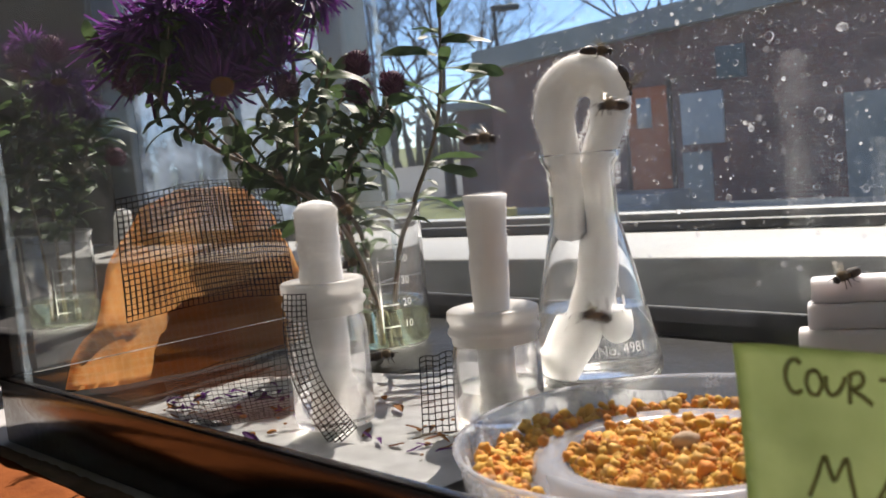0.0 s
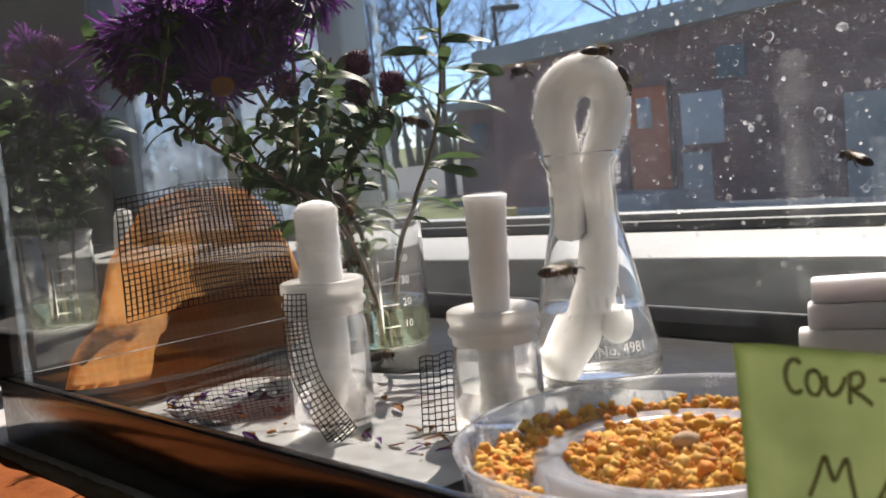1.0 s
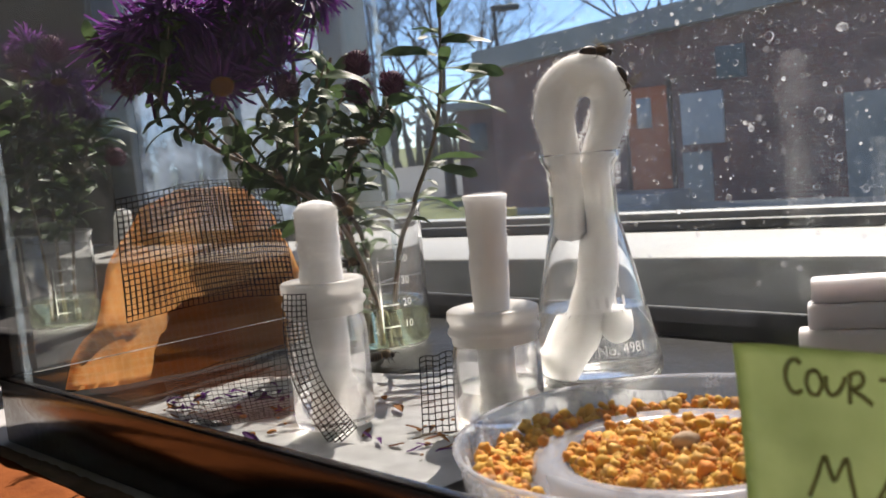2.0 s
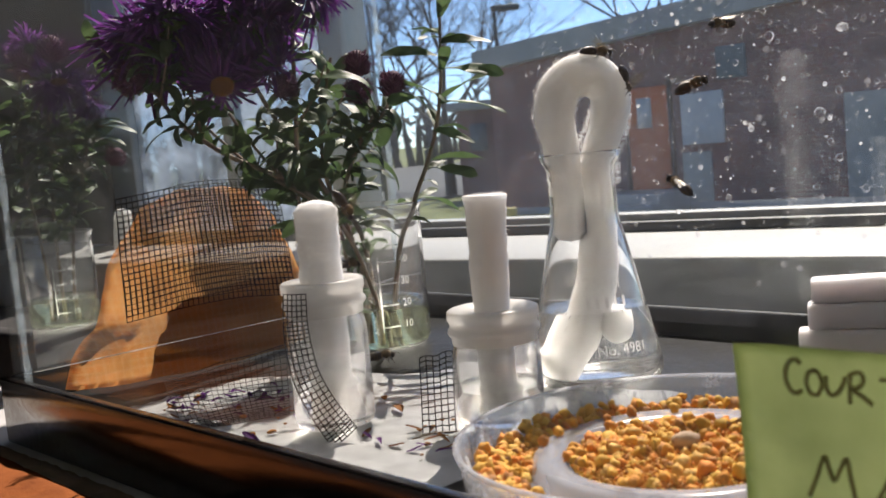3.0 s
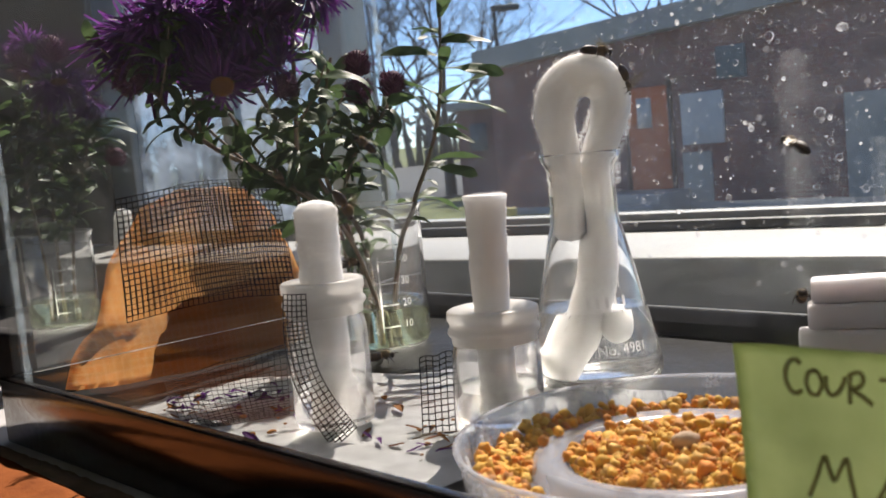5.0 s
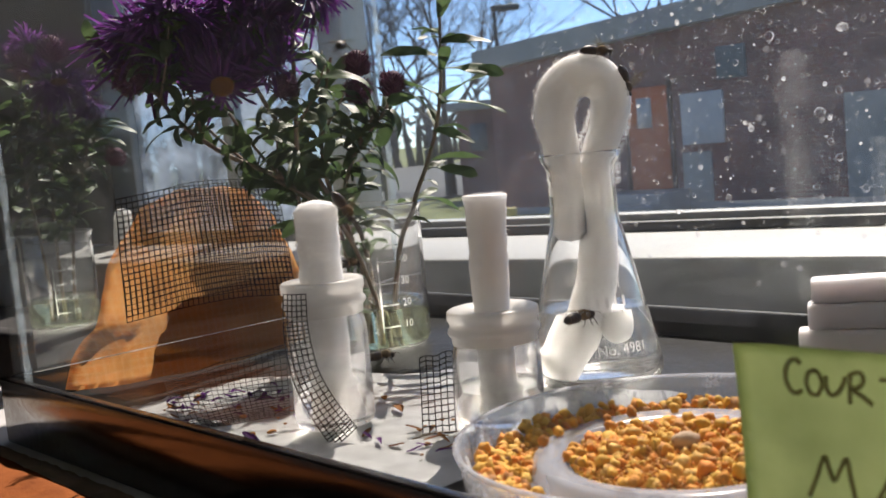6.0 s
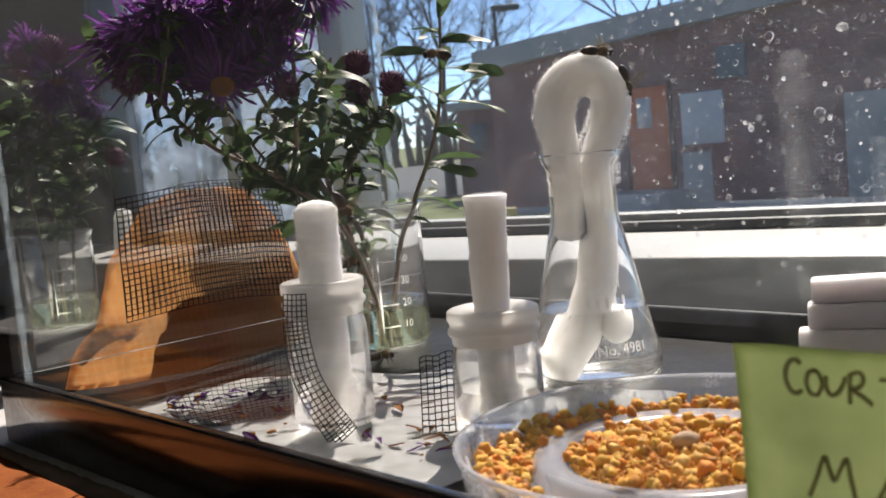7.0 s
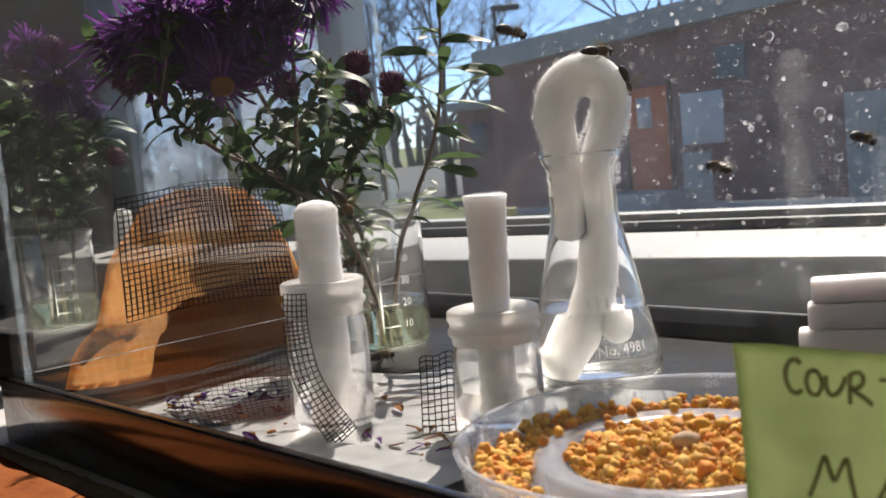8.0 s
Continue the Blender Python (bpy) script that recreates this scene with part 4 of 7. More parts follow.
def build_cloth():
    """Thin cloth draped over a rounded form against the end pane."""
    left = ((0.0, 0.0155), (0.012, 0.0195), (0.018, 0.0240), (0.0225, 0.0310), (0.030, 0.0335), (0.043, 0.0373), (0.065, 0.0541), (0.0705, 0.0700))
    right = ((0.0, 0.1350), (0.035, 0.1230), (0.055, 0.1150), (0.067, 0.1040), (0.0705, 0.0900))

    def edge(tab, z):
        for (z0, y0), (z1, y1) in zip(tab, tab[1:]):
            if z <= z1:
                t = (z - z0) / (z1 - z0)
                t = t * t * (3 - 2 * t) * 0.4 + t * 0.6
                return y0 + (y1 - y0) * t
        return tab[-1][1]

    bm = bmesh.new()
    nu, nv = 60, 44
    # single sheet at one side; behind the other, an added brown layer paints shade
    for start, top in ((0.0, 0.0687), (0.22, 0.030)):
        grid = []
        for j in range(nv + 1):
            row = []
            for i in range(nu + 1):
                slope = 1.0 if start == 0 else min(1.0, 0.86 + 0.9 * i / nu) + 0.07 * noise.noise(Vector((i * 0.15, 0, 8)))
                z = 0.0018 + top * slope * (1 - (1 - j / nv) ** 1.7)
                y0, y1 = edge(left, z), edge(right, z)
                u = start + 0.015 * math.sin(z * 90) * (1 - i / nu) * (start > 0) + (1 - start) * i / nu
                dome = math.sqrt(max(0, 1 - (2 * u - 1) ** 2))
                x = 0.021 * dome * (1 - 0.75 * (z / 0.0705) ** 2) + 0.0009 * noise.noise(Vector((u * 5, z * 40, 0)))
                x += 0.0013 * math.exp(-((u - 0.10 - 1.5 * z) / 0.02) ** 2)     # a pressed crease
                row.append(bm.verts.new((0.0052 + x - 0.0008 * (start > 0), y0 + (y1 - y0) * u, z + 0.0008 * noise.noise(Vector((u * 7, z * 50, 5))))))
            grid.append(row)
        for j in range(nv):
            for i in range(nu):
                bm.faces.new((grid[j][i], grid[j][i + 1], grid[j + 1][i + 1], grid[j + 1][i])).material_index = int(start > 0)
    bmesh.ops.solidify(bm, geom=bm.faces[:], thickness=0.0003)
    solo("orange_cloth", bm, [M["cloth"], M["shade_backing"]], "thin orange checked cloth draped at the glass end pane", "cloth", TANK)


build_cloth()


def build_note():
    note = thing("sticky_note", "green sticky note with brown handwriting on the front glass", "note", TANK)
    w, h, x0, z1 = 0.050, 0.046, 0.3066, 0.0465
    curl = lambda x, z: -0.0046 - 0.0012 * max(0, (x0 + 0.006 - x) / 0.006) - 0.0016 * max(0, (z1 - 0.012 - z) / 0.03)
    bm = bmesh.new()
    n = 24
    grid = [[bm.verts.new((x0 - 0.0008 + w * i / n + 0.0022 * j / n, curl(x0 + w * i / n, z1 - h * j / n), z1 - h * j / n)) for i in range(n + 1)] for j in range(n + 1)]
    for j in range(n):
        for i in range(n):
            bm.faces.new((grid[j][i], grid[j][i + 1], grid[j + 1][i + 1], grid[j + 1][i]))
    bmesh.ops.solidify(bm, geom=bm.faces[:], thickness=0.00012)
    part("paper", bm, M["note"], note, "green paper")
    # pen strokes, in millimetres from the upper left corner of the paper
    strokes = [
        [(9.3, 2.5), (8.8, 1.9), (7.9, 2.0), (7.1, 3.2), (6.9, 4.8), (7.5, 6.3), (8.5, 6.8), (9.3, 6.3)],
        [(11.6, 3.2), (10.5, 3.6), (10.1, 5.0), (10.6, 6.5), (11.7, 6.6), (12.4, 5.2), (12.1, 3.8), (11.4, 3.2), (11.0, 3.4)],
        [(13.1, 3.8), (13.0, 5.4), (13.7, 6.5), (14.8, 6.0), (15.6, 4.6), (15.9, 3.7)],
        [(16.6, 3.2), (16.4, 7.4)], [(16.6, 3.3), (18.0, 2.9), (18.5, 3.8), (17.9, 4.9), (16.8, 5.3), (18.2, 6.2), (19.6, 7.2)],
        [(20.8, 3.6), (24.6, 3.5)], [(22.6, 3.6), (22.5, 7.6)],
        [(9.8, 21.4), (10.9, 18.8), (12.2, 15.4), (12.9, 17.2), (13.6, 18.6), (14.6, 16.8), (15.5, 15.3), (16.1, 18.2), (16.8, 21.6)],
        [(19.2, 21.8), (20.5, 19.0), (21.8, 17.0), (22.6, 19.4), (23.4, 22.0)], [(19.9, 20.2), (23.0, 20.0)],
    ]
    for st in strokes:
        pts = [Vector((x0 + x * 0.001, curl(x0 + x * 0.001, z1 - y * 0.001) - 0.0002, z1 - y * 0.001)) for x, y in st]
        line = smooth_line([tuple(p) for p in pts], 5) if len(pts) > 2 else pts
        part("pen_stroke", tube(line, 0.00033, 6), M["ink"], note, "brown marker stroke")


build_note()


def build_cards():
    for i, (x, y, z, l, h) in enumerate(((0.1040, 0.3180, 0.0006, 0.075, 0.0124), (0.1070, 0.3176, 0.0131, 0.072, 0.0076), (0.1086, 0.3182, 0.0208, 0.066, 0.0074))):
        rz = -20
        bm = box(0, 0, 0, l, 0.009, h, 0.0011)
        bmesh.ops.subdivide_edges(bm, edges=[e for e in bm.edges if e.calc_length() > 0.02], cuts=10, use_grid_fill=True)
        for v in bm.verts:
            v.co.z += 0.0007 * noise.noise(v.co * 60 + Vector((i * 9, 0, 0)))
            v.co.y += 0.0006 * noise.noise(v.co * 80 + Vector((i * 5, 3, 0)))
        solo("folded_card", bm, M["card"], "white folded card block in a stack of three", "card", pose(x, y, z, 0, 0, rz), "stack of cards")


build_cards()


# ---- asters ----
def leaf_mesh(length, width, droop, seed, curl=0.0):
    """A lance-shaped leaf, folded along the midrib; curl rolls its tip under."""
    bm = bmesh.new()
    n = 12
    rows = []
    for i in range(n + 1):
        s = i / n
        w = width * (0.38 + 0.62 * min(1, s / 0.42) ** 0.9) * math.sqrt(max(0.004, 1 - s ** 4.5))
        z = length * (0.12 * s - droop * s * s)
        x = length * (s - 0.18 * droop * s * s)
        if curl:
            r, a = length / curl, curl * s * s
            x, z = x * 0.35 + r * math.sin(a) * 0.65, z * 0.35 - r * (1 - math.cos(a)) * 0.65
        fold = 0.30 * w
        tw = 0.25 * math.sin(s * 3 + seed)
        rows.append([bm.verts.new((x, k * w * 0.5, z + (abs(k) if abs(k) < 0.9 else 0.42) * fold * (1 - 0.3 * s) + k * w * tw + 0.04 * width * math.sin(s * 14 + k * 2))) for k in (-1, -0.5, 0, 0.5, 1)])
    for a, b in zip(rows, rows[1:]):
        for k in range(4):
            bm.faces.new((a[k], a[k + 1], b[k + 1], b[k]))
    return link_mesh("leaf", bm, M["leaf"])


LEAVES = [leaf_mesh(0.022, 0.0052, 0.18, 1), leaf_mesh(0.019, 0.0048, 0.45, 2), leaf_mesh(0.025, 0.0050, 0.30, 3), leaf_mesh(0.014, 0.0036, 0.7, 4), leaf_mesh(0.022, 0.0058, 0.12, 5), leaf_mesh(0.010, 0.0026, 0.5, 6)]
CURLED = [leaf_mesh(0.020, 0.0050, 0.35, 11, 1.8), leaf_mesh(0.017, 0.0056, 0.4, 12, 2.3), leaf_mesh(0.022, 0.0046, 0.25, 13, 1.3), leaf_mesh(0.014, 0.0036, 0.5, 14, 2.8), leaf_mesh(0.018, 0.0062, 0.2, 15, 0.9), leaf_mesh(0.010, 0.0026, 0.4, 16, 1.6), leaf_mesh(0.023, 0.0052, 0.1, 17, 0.7)]


def flower_meshes(seed, radius=0.016, rays=190, lift=0.35):
    rnd = random.Random(seed)
    rays_bm = bmesh.new()
    for k in range(rays):
        a = 2 * math.pi * k / rays + rnd.uniform(-0.05, 0.05)
        el = lift + rnd.uniform(-0.6, 0.5)
        ln, w = radius * rnd.uniform(0.6, 1.1), 0.00042 * rnd.uniform(0.8, 1.4)
        swing = rnd.gauss(0, 0.22)
        d, side = Vector((math.cos(a), math.sin(a), 0)), Vector((-math.sin(a), math.cos(a), 0))
        prev = None
        sag = rnd.uniform(0.2, 2.0)
        for i in range(5):
            s = i / 4
            p = d * (0.0028 + ln * s * (1 - 0.12 * sag * s)) + side * (ln * swing * s * s) + Vector((0, 0, ln * (el * s - sag * s * s * 0.6)))
            ww = w * (0.5 + 1.2 * s) * (1 if s < 0.9 else 0.5)
            cur = [rays_bm.verts.new(p + side * ww + Vector((0, 0, 0.0001))), rays_bm.verts.new(p - Vector((0, 0, ww * 0.5))), rays_bm.verts.new(p - side * ww + Vector((0, 0, 0.0001)))]
            if prev:
                rays_bm.faces.new((prev[0], prev[1], cur[1], cur[0]))
                rays_bm.faces.new((prev[1], prev[2], cur[2], cur[1]))
            prev = cur
    disc_bm = ball((0, 0, 0.0006), 0.0045, 14, scale=(1, 1, 0.45))
    for k in range(90):
        q, a = 0.0042 * math.sqrt((k + 0.5) / 90), k * 2.39996
        p = Vector((q * math.cos(a), q * math.sin(a), 0.0006 + 0.002 * math.sqrt(max(0, 1 - (q / 0.0045) ** 2))))
        tube([p, p + Vector((0, 0, 0.0010)) + p * 0.06], 0.00022, 4, disc_bm)
    cup_bm = lathe([(0, -0.0058), (0.0016, -0.0052), (0.0036, -0.0030), (0.0042, 0.0), (0.0036, 0.0006)], 18)
    for k in range(46):
        a, z = k * 2.4, -0.0045 + 0.0045 * (k % 5) / 4
        d = Vector((math.cos(a), math.sin(a), 0))
        p = d * (0.0026 + 0.0014 * (z + 0.0045) / 0.0045) + Vector((0, 0, z))
        q = p + d * 0.0026 + Vector((0, 0, rnd.uniform(-0.002, 0.0012)))
        tube([p, (p + q) / 2 + Vector((0, 0, 0.0006)), q], lambda s: 0.00034 * (1.05 - s), 4, cup_bm)
    return link_mesh("ray_petals", rays_bm, M["petal"]), link_mesh("disc", disc_bm, M["disc"]), link_mesh("bract_cup", cup_bm, M["leaf"])


def bud_mesh(seed):
    rnd = random.Random(seed)
    bm = lathe([(0, -0.005), (0.0022, -0.0042), (0.0040, -0.0015), (0.0044, 0.001), (0.0034, 0.0036), (0.0018, 0.0052), (0, 0.0056)], 16)
    for k in range(130):
        a, s = k * 2.39996, (k + 0.5) / 130
        z = -0.0045 + 0.0085 * s
        q = 0.0044 * math.sqrt(max(0.02, 1 - ((z - 0.0003) / 0.0056) ** 2))
        d = Vector((math.cos(a), math.sin(a), 0))
        p = d * q + Vector((0, 0, z))
        e = p + d * rnd.uniform(0.0018, 0.0042) * (1.1 - 0.6 * s) + Vector((0, 0, rnd.uniform(-0.0004, 0.0024)))
        tube([p, (p + e) / 2 + Vector((0, 0, 0.0005)), e], lambda t: 0.00032 * (1.08 - t), 4, bm)
    return link_mesh("bud", bm, M["bud"])


FLOWERS = [flower_meshes(31), flower_meshes(32, 0.014, 170, 0.1), flower_meshes(33, 0.017, 200, 0.6)]
BUDS = [bud_mesh(41), bud_mesh(42)]


def aim(p, d, spin=0.0, size=1.0):
    """A pose at p whose z axis points along d."""
    return Matrix.Translation(p) @ Vector(d).to_track_quat("Z", "Y").to_matrix().to_4x4() @ pose(0, 0, 0, 0, 0, spin) @ Matrix.Diagonal((size, size, size, 1))


def sprig(points, seed, leaves, flowers=(), buds=(), leaf_from=0.25, thick=0.0011, leaf_size=1.0, label="leafy aster stem with purple flowers", m=None, side_twigs=0, blades=None):
    rnd = random.Random(seed)
    ob = thing("aster_sprig", label, "flower", m, "cut asters")
    line = smooth_line(points, 9)
    part("stem", tube(line, lambda s: thick * (1 - 0.45 * s), 7), M["stem"], ob, "brown-green stem")
    twigs = [line]
    for k in range(side_twigs):
        i = int(len(line) * rnd.uniform(0.4, 0.85))
        d = Vector((rnd.uniform(-1, 1), rnd.uniform(-0.7, 0.7), rnd.uniform(0.3, 1.0))).normalized()
        ln = rnd.uniform(0.015, 0.03)
        tw = smooth_line([line[i], line[i] + d * ln * 0.5, line[i] + d * ln + Vector((0, 0, 0.004))], 6)
        part("twig", tube(tw, lambda s: thick * 0.55 * (1 - 0.5 * s), 5), M["stem"], ob)
        twigs.append(tw)
    for k in range(leaves):
        tw = twigs[0] if k % 3 or len(twigs) == 1 else twigs[1 + (k // 3) % (len(twigs) - 1)]
        lo = leaf_from if tw is line else 0.15
        f = lo + (1 - lo) * rnd.random()
        i = min(int(f * (len(tw) - 1)), len(tw) - 2)
        p, t = tw[i], (tw[i + 1] - tw[i]).normalized()
        a = k * 2.39996 + rnd.uniform(-0.4, 0.4)
        out = Vector((math.cos(a), math.sin(a), 0))
        out = (out - t * out.dot(t)).normalized()
        d = (out + t * rnd.uniform(0.25, 0.9)).normalized()
        up = (t - d * t.dot(d)).normalized()
        rot = Matrix((d, up.cross(d), up)).transposed().to_4x4()
        sz = leaf_size * rnd.uniform(0.6, 1.15)
        part("leaf", rnd.choice(blades or CURLED), None, ob, m=Matrix.Translation(p) @ rot @ Matrix.Diagonal((sz, sz, sz, 1)))
    for (p, d, kind, size) in flowers:
        mm = aim(p, d, rnd.uniform(0, 360), size)
        rp, dc, cp = FLOWERS[kind]
        head = part("flower_head", rp, None, ob, "purple ray petals", m=mm)
        part("disc", dc, None, head, "orange centre disc")
        part("bract_cup", cp, None, head, "green bracts")
    for (p, d, size) in buds:
        part("bud", BUDS[rnd.randrange(2)], None, ob, "closed dark red flower bud", m=aim(p, d, rnd.uniform(0, 360), size))
    return ob


def build_asters():
    base = Vector((-0.0287, 0.4309, 0.003))
    tall = sprig([base + Vector((0.005, 0.004, 0)), (-0.0170, 0.4270, 0.0400), (-0.0110, 0.4240, 0.0536), (-0.0080, 0.4240, 0.0613), (-0.0021, 0.4240, 0.0740), (0.0027, 0.4240, 0.0886), (0.0058, 0.4240, 0.1070), (0.0071, 0.4240, 0.1254), (0.0082, 0.4240, 0.1441)],
                 51, 22, leaf_from=0.12, leaf_size=0.95, blades=LEAVES, label="tall leafy green aster stem in the beaker")
    # its long leaves: foot, reach along x, y and z, blade
    for x, z, dx, dy, dz, k in ((0.0058, 0.1080, 0.0222, -0.006, -0.0105, 4), (0.0040, 0.0950, 0.0245, -0.004, -0.0085, 2), (0.0064, 0.1185, 0.0195, -0.002, -0.0062, 0), (-0.0035, 0.0705, 0.0180, -0.006, -0.0098, 4), (0.0012, 0.0850, 0.0135, -0.005, -0.0098, 0),
                                (0.0052, 0.1130, -0.0222, -0.003, 0.0004, 2), (0.0020, 0.0880, -0.0070, -0.006, 0.0085, 4), (0.0068, 0.1200, -0.0085, -0.008, -0.0030, 0), (0.0075, 0.1300, 0.0100, -0.006, 0.0080, 4), (0.0078, 0.1330, -0.0100, -0.004, 0.0060, 0)):
        d = Vector((dx, dy, dz))
        mesh = LEAVES[k]
        size = d.length / max(v.co.x for v in mesh.vertices)
        d = (d + Vector((0, 0, 0.25 * d.length))).normalized()
        up = (Vector((0, -0.55, 1)) - d * Vector((0, -0.55, 1)).dot(d)).normalized()
        rot = Matrix((d, up.cross(d), up)).transposed().to_4x4()
        part("leaf", mesh, None, tall, m=Matrix.Translation((x, 0.4235, z)) @ rot @ Matrix.Diagonal((size, size, size, 1)))
    sprig([base + Vector((-0.006, 0.002, 0)), (-0.0440, 0.4300, 0.0400), (-0.0523, 0.4068, 0.0611), (-0.0482, 0.3818, 0.0800), (-0.0455, 0.3702, 0.0973), (-0.0444, 0.3702, 0.1136), (-0.0428, 0.3702, 0.1336)], 52, 78,
          flowers=[((-0.0372, 0.3676, 0.1354), (0.3, -0.5, 0.3), 0, 0.88), ((-0.0571, 0.3737, 0.1232), (-0.3, 0.3, 0.8), 2, 1.0), ((-0.0519, 0.3650, 0.1111), (0.3, 0.5, -0.5), 1, 0.8)], leaf_from=0.12, side_twigs=3)
    sprig([base + Vector((0.001, -0.006, 0)), (-0.0310, 0.425, 0.0430), (-0.0370, 0.424, 0.0600), (-0.0320, 0.422, 0.0760), (-0.0257, 0.421, 0.0870), (-0.0190, 0.420, 0.0960)], 53, 84,
          buds=[((-0.0262, 0.420, 0.1125), (-0.1, 0, 1), 1.0), ((-0.0268, 0.418, 0.1020), (0.1, -0.3, 1), 1.0), ((-0.0135, 0.420, 0.1035), (0.15, 0, 1), 1.0)], leaf_from=0.03, side_twigs=2, label="aster stem with three dark red buds")
    sprig([base + Vector((-0.008, -0.004, 0)), (-0.0400, 0.4250, 0.0480), (-0.0517, 0.4002, 0.0683), (-0.0715, 0.3755, 0.0822), (-0.0836, 0.3642, 0.0942), (-0.0904, 0.3642, 0.1051), (-0.0900, 0.3650, 0.1146)], 54, 70,
          flowers=[((-0.0874, 0.3668, 0.1224), (-0.3, 0.5, 0.55), 2, 1.1)], buds=[((-0.0985, 0.3668, 0.1110), (-0.8, 0, 0.3), 1.1), ((-0.0480, 0.3660, 0.1035), (0.5, -0.2, 0.4), 0.9)], leaf_from=0.15, side_twigs=3)
    sprig([base + Vector((-0.003, 0.008, 0)), (-0.0380, 0.4360, 0.0450), (-0.0473, 0.4162, 0.0743), (-0.0571, 0.3925, 0.0959), (-0.0621, 0.3806, 0.1114), (-0.0640, 0.3806, 0.1232)], 55, 60,
          flowers=[((-0.0657, 0.3789, 0.1284), (0.0, 0.6, 0.6), 0, 1.15), ((-0.0683, 0.3633, 0.1060), (0.12, -0.50, -0.62), 1, 0.9), ((-0.0554, 0.3789, 0.1354), (0.2, 0.4, 0.6), 1, 1.0)], leaf_from=0.12, side_twigs=3)
    sprig([base + Vector((0.0, 0.002, 0)), (-0.0360, 0.428, 0.045), (-0.0430, 0.424, 0.070), (-0.0420, 0.420, 0.095), (-0.0360, 0.419, 0.116)], 59, 40, leaf_from=0.12, leaf_size=1.05, side_twigs=3, label="leafy aster stem without flowers")
    # dense dark heads at the top of the bunch
    for k, (x, y, z) in enumerate(((-0.0815, 0.3616, 0.1290), (-0.0965, 0.3676, 0.1225))):
        sprig([base + Vector((0.004 * math.cos(k), 0.004 * math.sin(k) + 0.004, 0)), (-0.0346, 0.3754, 0.0541), ((x - 0.045) / 2, 0.402, 0.080), (x, y, z - 0.006)], 70 + k, 16,
              flowers=[((x, y, z), (0.4 * math.sin(k * 2), 0.55, 0.5), k % 3, 0.92)], leaf_from=0.3, leaf_size=0.95, thick=0.0008, side_twigs=1, label="thin aster stem with a full purple head")
    # copy of the bunch beyond the end pane, built in place of its reflection
    b2 = Vector((-0.2330, 0.6500, LEDGE + 0.008))
    sprig([b2, (-0.232, 0.648, 0.050), (-0.228, 0.645, 0.090), (-0.224, 0.642, 0.128)], 56, 90, flowers=[((-0.2120, 0.630, 0.1330), (0.2, -0.35, 0.9), 0, 1.1), ((-0.2020, 0.640, 0.1270), (0.8, 0.1, 0.3), 2, 0.9)], leaf_from=0.32, leaf_size=1.3, side_twigs=5, label="copied bushy aster stem with a purple flower, for the reflection")
    sprig([b2 + Vector((-0.006, 0, 0)), (-0.243, 0.650, 0.050), (-0.247, 0.648, 0.100), (-0.238, 0.648, 0.150)], 57, 90, flowers=[((-0.2330, 0.648, 0.1580), (-0.3, 0.7, 0.5), 2, 0.75)], buds=[((-0.2200, 0.646, 0.1560), (0.2, 0.2, 0.8), 1.5), ((-0.2390, 0.646, 0.1500), (-0.6, 0.1, 0.5), 1.4)], leaf_from=0.32, leaf_size=1.3, side_twigs=5, label="copied bushy aster stem with a dark purple flower, for the reflection")
    sprig([b2 + Vector((0.006, 0, 0)), (-0.222, 0.652, 0.050), (-0.210, 0.650, 0.085), (-0.203, 0.648, 0.110)], 58, 90, buds=[((-0.2000, 0.647, 0.1190), (0.2, 0, 1), 1.2), ((-0.1900, 0.647, 0.0890), (0.6, 0, 1), 1.1)], leaf_from=0.32, leaf_size=1.3, side_twigs=5, label="copied bushy aster stem with a pink bud, for the reflection")


build_asters()


# ---- bits on the floor ----
def build_bright_line():
    """A made-up white line from the foot of the glass corner to the first vial, broken towards the vial."""
    a, b = tank_point(0.0042, 0.006, 0.0106), Vector((-0.0470, 0.3225, 0.0318))
    bm = tube([a, a.lerp(b, 0.45)], 0.00016, 6)
    rnd = random.Random(9)
    f = 0.453
    while f < 0.985:
        ln = rnd.uniform(0.006, 0.018)
        tube([a.lerp(b, f), a.lerp(b, min(f + ln, 1))], rnd.uniform(0.00012, 0.0002), 5, bm)
        tube([a.lerp(b, f + ln), a.lerp(b, min(f + ln + 0.006, 1))], 0.00006, 4, bm)
        f += ln + 0.006
    # stands in for the bright line along the end pane's foot
    solo("thread", bm, M["thread"], "made-up broken white line across the orange cloth", "thread")


